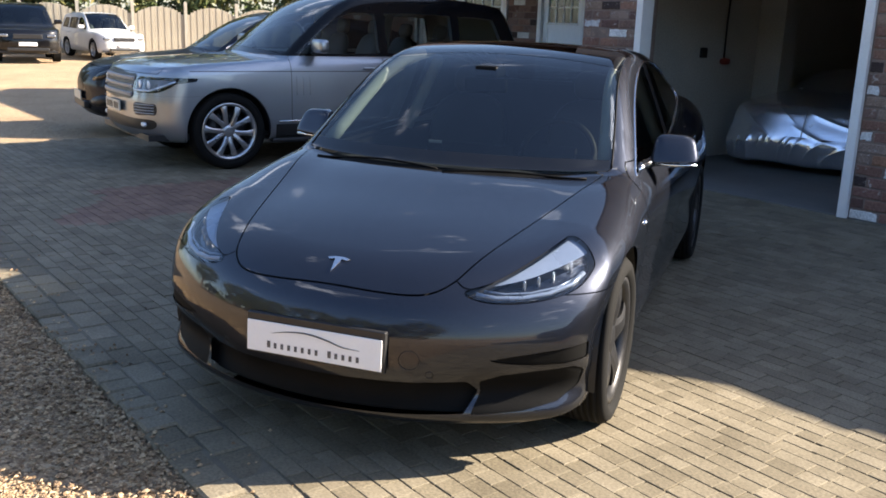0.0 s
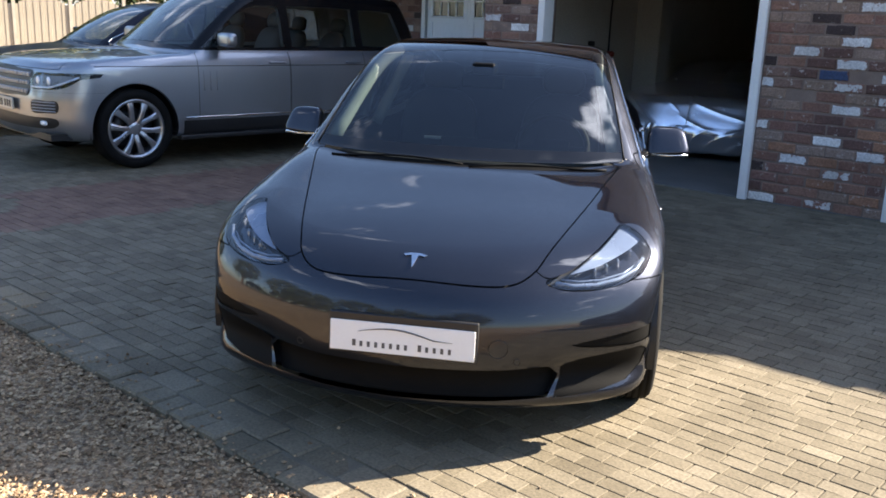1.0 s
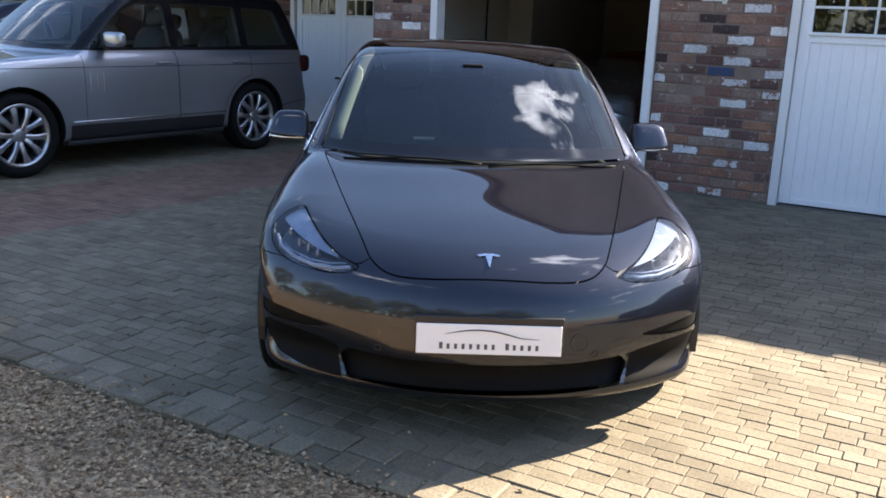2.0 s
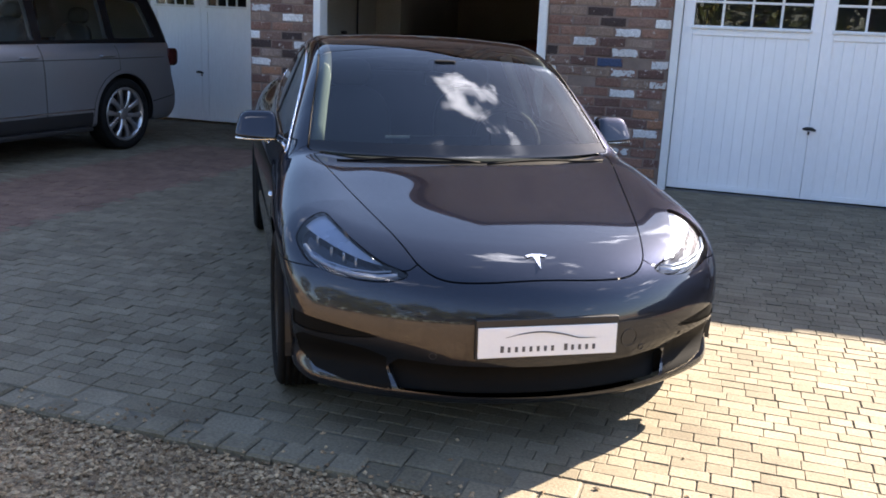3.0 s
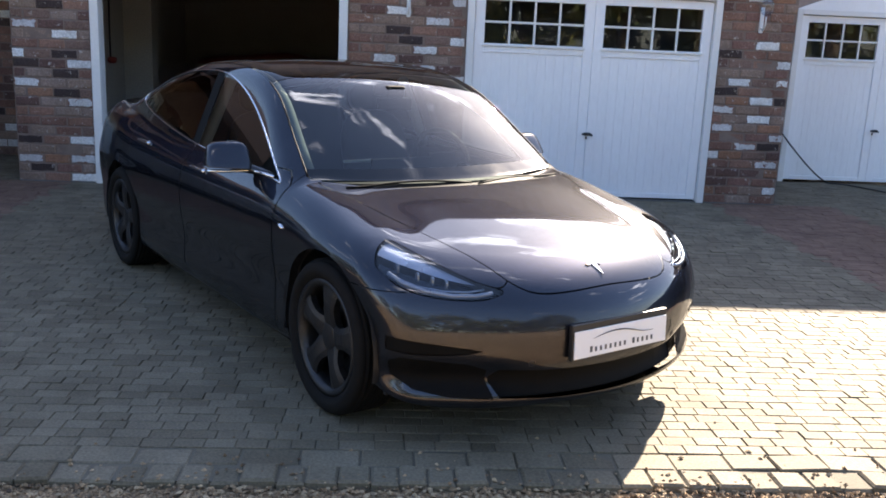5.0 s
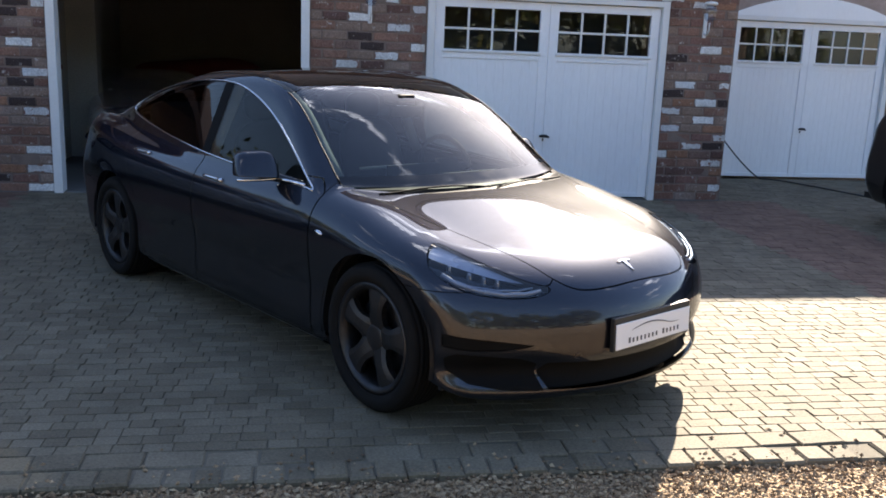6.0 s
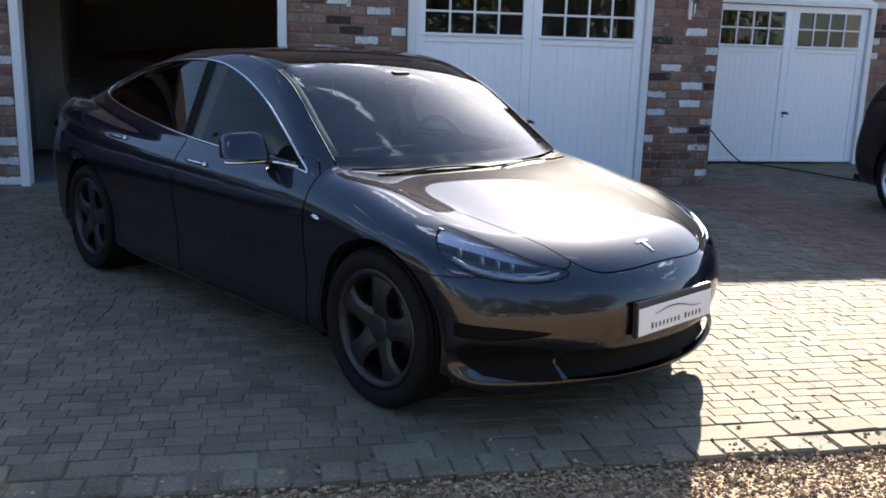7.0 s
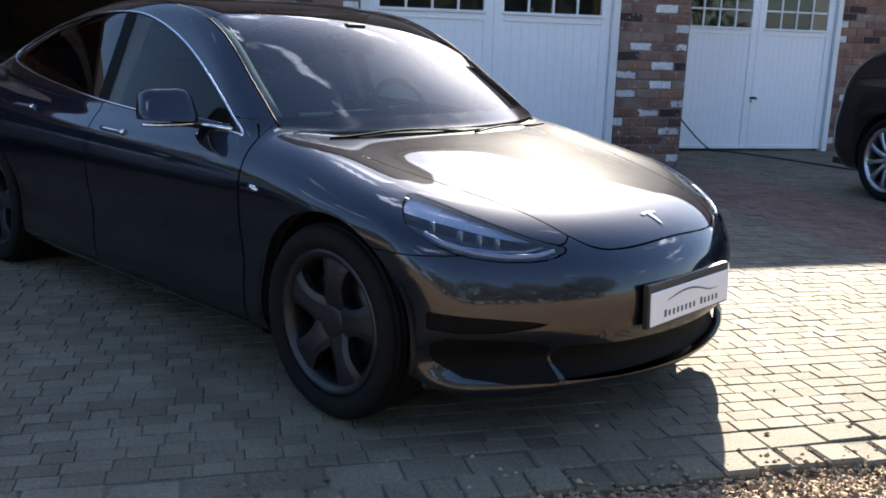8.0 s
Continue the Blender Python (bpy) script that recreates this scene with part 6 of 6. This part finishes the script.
def tree(x, y, h, r, seed, n=2600, label="broad-leaved tree in early autumn green behind the fence"):
    rs = np.random.default_rng(seed)
    t = thing("tree", pose(x, y, 0), label, "tree", "trees round the yard")
    bend = rs.normal(0, 0.25, 2)
    pts = [(bend[0] * k * k, bend[1] * k * k, h * 0.62 * k) for k in np.linspace(0, 1, 7)]
    put("trunk", tube_mesh("trunk", pts, [0.05 * h * (1 - 0.72 * k) for k in np.linspace(0, 1, 7)], M_BARK, 10), t)
    for k in range(5):
        a = 2 * math.pi * k / 5 + rs.uniform(0, 0.8)
        z0 = h * rs.uniform(0.28, 0.5)
        e = (r * 0.7 * math.cos(a), r * 0.7 * math.sin(a), z0 + h * rs.uniform(0.12, 0.3))
        put("limb", tube_mesh("limb", [(0, 0, z0), (e[0] * 0.5, e[1] * 0.5, z0 + (e[2] - z0) * 0.4), e], [0.02 * h, 0.014 * h, 0.005 * h], M_BARK, 7), t)
    P, Fq = leaf_cloud(rs, n, bend[0] * 0.6, bend[1] * 0.6, h * 0.62, r, r, h * 0.40, 0.19)
    put("crown", mesh_of("crown", P, Fq, M_LEAF), t)


for i, (x, y, h, r) in enumerate(((-41, 2, 8, 3.2), (-40, 9, 9.5, 3.6), (-38, 16, 8.5, 3.3), (-37, 22, 10, 3.8), (-36, 29, 9, 3.6), (-43, -5, 9, 3.6))):
    tree(x, y, h, r, 40 + i, 6500)
rs = np.random.default_rng(5)
lots, off = [], 0
for k in range(26):
    p = fa + fdir * (k * 1.35) + Vector((-1.6, 0.4, 0))
    lots.append(leaf_cloud(rs, 1900, p.x, p.y, 1.7, 1.1, 1.2, 1.7 + rs.uniform(0, 0.7), 0.12))
hv = np.vstack([q[0] for q in lots])
hf = []
for q in lots:
    hf.append(q[1] + off)
    off += len(q[0])
tagged(put("hedge", mesh_of("hedge", hv, np.vstack(hf), M_LEAF)), "dense green hedge behind the fence", "hedge", kind="stuff")
# the far side of the yard, behind the camera
for i, (x, y, h, r) in enumerate(((-16, -19, 9, 3.8), (-9, -21, 8, 3.5), (-2, -22, 10, 4.0), (6, -20, 8.5, 3.6), (14, -15, 9, 3.8), (-24, -14, 9, 3.6), (-12.5, -20, 7, 3.4), (2, -21, 7, 3.4), (10, -18, 7.5, 3.5))):
    tree(x, y, h, r, 70 + i, 5000, "broad-leaved tree on the far side of the yard")

lots, off, hf = [], 0, []
for k in range(34):
    q = leaf_cloud(rs, 750, -30 + k * 1.5, -21.5 + 0.006 * (k - 15) ** 2 + rs.uniform(-0.5, 0.5), 1.6, 1.3, 1.2, 1.6 + rs.uniform(0, 0.8), 0.16)
    lots.append(q[0])
    hf.append(q[1] + off)
    off += len(q[0])
tagged(put("hedge", mesh_of("hedge", np.vstack(lots), np.vstack(hf), M_LEAF)), "uneven green hedge on the far side of the yard", "hedge", kind="stuff")

# ---- gravel ----
m, nt, b = shader("loose_gravel_bed")
pos = nt.nodes.new("ShaderNodeNewGeometry").outputs["Position"]
vo = nt.nodes.new("ShaderNodeTexVoronoi")
vo.inputs["Scale"].default_value = 75
nt.links.new(pos, vo.inputs["Vector"])
sep = nt.nodes.new("ShaderNodeSeparateColor")
nt.links.new(vo.outputs["Color"], sep.inputs[0])
c1 = ramp_of(nt, sep.outputs[0], [(0.0, (0.16, 0.107, 0.063)), (0.5, (0.33, 0.23, 0.135)), (1.0, (0.47, 0.36, 0.225))])
n1 = nt.nodes.new("ShaderNodeTexNoise")
n1.inputs["Scale"].default_value = 0.8
n1.inputs["Detail"].default_value = 6
nt.links.new(pos, n1.inputs["Vector"])
c2 = mix_col(nt, 1.0, c1, ramp_of(nt, n1.outputs["Fac"], [(0.3, (0.78, 0.76, 0.72)), (0.7, (1.1, 1.08, 1.05))]), "MULTIPLY")
nt.links.new(c2, b.inputs["Base Color"])
b.inputs["Roughness"].default_value = 0.9
inv = nt.nodes.new("ShaderNodeMath")
inv.operation = "SUBTRACT"
inv.inputs[0].default_value = 1.0
nt.links.new(vo.outputs["Distance"], inv.inputs[1])
add_bump(nt, b, inv.outputs[0], 0.8, 0.012)
ground.data.materials[0] = m
ground.location = (0, 0, -0.03)
rs = np.random.default_rng(11)
N = 26000
gx = np.where(rs.uniform(0, 1, N) < 0.7, rs.uniform(-6.5, 0.4, N), rs.normal(-3.0, 3.6, N))
gy = EDGE_Y + 0.03 - rs.exponential(0.75, N)
spill = rs.uniform(0, 1, N) < 0.012
gy = np.where(spill, EDGE_Y + rs.exponential(0.12, N), gy)
sz = rs.uniform(0.004, 0.013, N)
base = np.array([(1, 0, 0), (-1, 0, 0), (0, 1, 0), (0, -1, 0), (0, 0, 1), (0, 0, -1)], float)
oct_f = np.array([(0, 2, 4), (2, 1, 4), (1, 3, 4), (3, 0, 4), (2, 0, 5), (1, 2, 5), (3, 1, 5), (0, 3, 5)])
ang = rs.uniform(0, 2 * math.pi, N)
sc = np.stack([sz * rs.uniform(0.8, 1.5, N), sz * rs.uniform(0.7, 1.1, N), sz * rs.uniform(0.5, 0.8, N)], 1)
P = base[None] * sc[:, None, :] * rs.uniform(0.75, 1.25, (N, 6, 1))
ca, sa = np.cos(ang)[:, None], np.sin(ang)[:, None]
Q = np.stack([P[:, :, 0] * ca - P[:, :, 1] * sa, P[:, :, 0] * sa + P[:, :, 1] * ca, P[:, :, 2]], 2)
zz = np.where(spill, 0.004, -0.024 + rs.uniform(0, 0.012, N))
Q += np.stack([gx, gy, zz], 1)[:, None, :]
tagged(put("gravel", mesh_of("gravel", Q.reshape(-1, 3), (oct_f[None] + np.arange(N)[:, None, None] * 6).reshape(-1, 3), M_STONE)), "loose buff gravel stones along the paving edge", "gravel", kind="stuff")
# bed below the paving
tagged(part("paving_bed", boxes((-11.4, 7.5, EDGE_Y + 0.02, FACE_Y + 0.05, -0.05, -0.006), (-11.4, BLK0, FACE_Y + 0.05, WING_Y, -0.05, -0.006), (BLK1, 7.5, FACE_Y + 0.05, WING_Y, -0.05, -0.006)), M_JOINT, None), "sand bed between the paving blocks", "paving bed", kind="structure")

# ---- pieces of the paving and walls ----
rng = random.Random(7)


def paver_rows(x0, x1, y0, y1, pitch, lo, hi):
    out = []
    y = y0
    while y < y1 - 0.01:
        x = x0 - rng.random() * hi
        while x < x1:
            l = rng.choice((lo, (lo + hi) / 2, hi)) * rng.uniform(0.97, 1.03)
            out.append((x + l / 2, y + pitch / 2, l))
            x += l
        y += pitch
    return out


def block_mesh(lots, name, mat, thick, gap, chamf, depth):
    """Many blocks joined into one mesh, each a little uneven in height and tilt."""
    V, F = [], []
    for cx, cy, l in lots:
        bv, bf = chamfered(l - gap, depth - gap, thick, chamf, "z")
        dz = rng.gauss(0, 0.0012)
        tx, ty = rng.gauss(0, 0.006), rng.gauss(0, 0.006)
        n = len(V)
        V += [(cx + x, cy + y, z - thick / 2 + dz + tx * x + ty * y) for x, y, z in bv]
        F += [tuple(n + i for i in f) for f in bf]
    return mesh_of(name, V, F, mat)


paving = thing("pavement", pose(0, 0, 0), "buff tumbled block paving before the garage", "paving", kind="structure")
PITCH = 0.079
FIELD_Y = EDGE_Y + 0.285        # where the edge courses end
field_lots = paver_rows(-11.4, 7.5, FIELD_Y, FACE_Y - 0.01, PITCH, 0.095, 0.145)
near_zone = [l for l in field_lots if -2.15 < l[0] < -0.75 and l[1] < 3.2]
near_zone = sorted(near_zone, key=lambda l: (l[0] + 1.9) ** 2 + (l[1] - 1.6) ** 2)[:290]
chosen = set(near_zone)
red_band = [l for l in field_lots if l not in chosen and (-8.1 < l[0] < -6.75 or -0.02 < l[0] < 1.3) and l[1] > 2.0 + 0.3 * math.sin(3 * l[0])]
red_set = set(red_band)
plain = [l for l in field_lots if l not in chosen and l not in red_set]
wing_lots = paver_rows(BLK1 + 0.02, 7.5, FACE_Y, WING_Y - 0.01, PITCH, 0.095, 0.145) + paver_rows(-11.4, BLK0 - 0.02, FACE_Y, WING_Y - 0.01, PITCH, 0.095, 0.145)
wing_lots = [l for l in wing_lots if l[0] > BLK1 + 0.08 or l[0] < BLK0 - 0.08]
tagged(put("paver_field", block_mesh(plain + wing_lots, "paver_field", M_PAVER_J, 0.05, 0.0034, 0.0022, PITCH), paving), kind="stuff")
tagged(put("red_paver_band", block_mesh(red_band, "red_paver_band", M_PAVER_RED, 0.05, 0.0034, 0.0022, PITCH), paving, None, "band of dull red pavers"), kind="stuff")
shapes = {}
for cx, cy, l in near_zone:
    k = round(l, 2)
    if k not in shapes:
        v, f = chamfered(k - 0.0034, PITCH - 0.0034, 0.05, 0.0022, "z")
        shapes[k] = mesh_of("paver", v, f, M_PAVER)
    put("paver", shapes[k], paving, Matrix.Translation((cx, cy, -0.025 + rng.gauss(0, 0.0012))) @ Euler((rng.gauss(0, 0.008), rng.gauss(0, 0.008), rng.gauss(0, 0.006))).to_matrix().to_4x4())
# edge courses of larger setts
edge_sh = []
for w in (0.105, 0.118, 0.13):
    v, f = chamfered(w - 0.005, 0.128, 0.06, 0.009, "z")
    edge_sh.append((w, mesh_of("edge_sett", v, f, M_PAVER)))
    v, f = chamfered(w * 1.75 - 0.005, 0.134, 0.06, 0.006, "z")
    edge_sh[-1] += (mesh_of("course_sett", v, f, M_PAVER),)
far_edge = []
for row, yc, key in ((0, EDGE_Y + 0.072, 1), (1, EDGE_Y + 0.212, 2)):
    x = -11.4
    while x < 7.5:
        e = edge_sh[rng.randrange(3)]
        w = e[0] * (1.0 if row == 0 else 1.75)
        if -5.2 < x < 0.4:
            put("edge_sett", e[key], paving, Matrix.Translation((x + w / 2, yc + rng.gauss(0, 0.006), -0.028 + rng.gauss(0, 0.004))) @ Euler((rng.gauss(0, 0.02), rng.gauss(0, 0.015), rng.gauss(0, 0.015))).to_matrix().to_4x4())
        else:
            far_edge.append((x + w / 2, yc, w))
        x += w
tagged(put("far_edge_setts", block_mesh(far_edge, "far_edge_setts", M_PAVER_J, 0.06, 0.008, 0.008, 0.138), paving), kind="stuff")

# bricks of the piers
COURSE, BLEN, JOINT = 0.0955, 0.262, 0.013


def brick_lots(x0, x1, z0, z1, seed):
    r = random.Random(seed)
    out = []
    k, z = 0, z0
    while z < z1 - 0.03:
        x = x0 - (BLEN / 2 if k % 2 else 0) - r.uniform(0, 0.02)
        while x < x1:
            a, b = max(x, x0), min(x + BLEN, x1)
            if b - a > 0.05:
                out.append(((a + b) / 2, z + COURSE / 2, b - a))
            x += BLEN
        z += COURSE
        k += 1
    return out


def worn_brick(l, h, d, r):
    """A brick with uneven edges and a worn arris; its face looks to -y."""
    hx, hz = l / 2, h / 2
    ring = [(-hx, -hz), (-hx * 0.5, -hz), (0.0, -hz), (hx * 0.5, -hz), (hx, -hz), (hx, hz), (hx * 0.5, hz), (0.0, hz), (-hx * 0.5, hz), (-hx, hz)]
    n = len(ring)
    outer = [(x + r.uniform(-0.004, 0.003) * (1 if x > 0 else -1), z + r.uniform(-0.004, 0.002) * (1 if z > 0 else -1)) for x, z in ring]
    V = [(x, d / 2, z) for x, z in outer] + [(x, -d / 2 + 0.006, z) for x, z in outer]
    for x, z in outer:
        c = r.uniform(0.004, 0.010)
        V.append((x - math.copysign(c, x) * (abs(x) > hx * 0.8), -d / 2 + r.uniform(0, 0.0015), z - math.copysign(c, z)))
    F = [tuple(range(2 * n, 3 * n))]
    for i in range(n):
        j = (i + 1) % n
        F += [(i, j, n + j, n + i), (n + i, n + j, 2 * n + j, 2 * n + i)]
    return V, F


BL = {}


def lay_bricks(wall, lots, y, seed):
    r = random.Random(seed)
    white = []
    for cx, cz, l in lots:
        mt = M_BRICK
        if r.random() < 0.27 and all(abs(cx - a) > 0.36 or abs(cz - b) > 0.05 for a, b in white) and all(abs(cx - a) > 0.17 or abs(cz - b) > 0.11 for a, b in white):
            mt = M_BRICKWHITE
            white.append((cx, cz))
        k = (max(0.06, round(l / 0.02) * 0.02), mt.name, r.randrange(7))
        if k not in BL:
            v, f = worn_brick(k[0] - JOINT, COURSE - JOINT, 0.08, r)
            BL[k] = mesh_of("brick", v, f, mt)
        put("brick", BL[k], wall, Matrix.Translation((cx + r.gauss(0, 0.002), y + 0.04 + r.gauss(0, 0.0025), cz + r.gauss(0, 0.0015))) @ Euler((r.gauss(0, 0.008), r.gauss(0, 0.010), r.gauss(0, 0.01))).to_matrix().to_4x4())


lay_bricks(brick_walls[1], brick_lots(XA1 + 0.004, XB0 - 0.004, 0.0, DOOR_H, 3), FACE_Y, 4)
lay_bricks(brick_walls[2], brick_lots(XB1 + 0.004, BLK1, 0.0, DOOR_H, 5), FACE_Y, 6)
lay_bricks(brick_walls[0], brick_lots(BLK0, XA0 - 0.004, 0.0, DOOR_H, 8), FACE_Y, 9)


def brick_mass(wall, lots, y, seed):
    """Bricks too far to pick apart, joined into one part of a wall."""
    r = random.Random(seed)
    V, F = [], []
    for cx, cz, l in lots:
        v, f = chamfered(l - JOINT, 0.08, COURSE - JOINT, 0.005, "y")
        n = len(V)
        dy = r.gauss(0, 0.002)
        V += [(cx + a, y + 0.04 + dy + b, cz + c) for a, b, c in v]
        F += [tuple(n + i for i in q) for q in f]
    tagged(put("brickwork", mesh_of("brickwork", V, F, M_BRICK_J), wall), kind="stuff")


for (wall, a, b), sd in zip(wing_walls, range(20, 40)):
    brick_mass(wall, brick_lots(a, b, 0.0, DOOR_H, sd), WING_Y, sd)
brick_mass(gable_wall, brick_lots(BLK0, BLK1, DOOR_H, EAVE + 0.09, 41), FACE_Y, 42)
# one brick painted blue
blue = min((o for o in brick_walls[1].children if o.name.startswith("brick")), key=lambda o: (o.location.x + 3.245) ** 2 + (o.location.z - 1.20) ** 2)
blue.data = blue.data.copy()
blue.data.materials[0] = M_BLUEBRICK
blue["label"] = "blue painted brick"
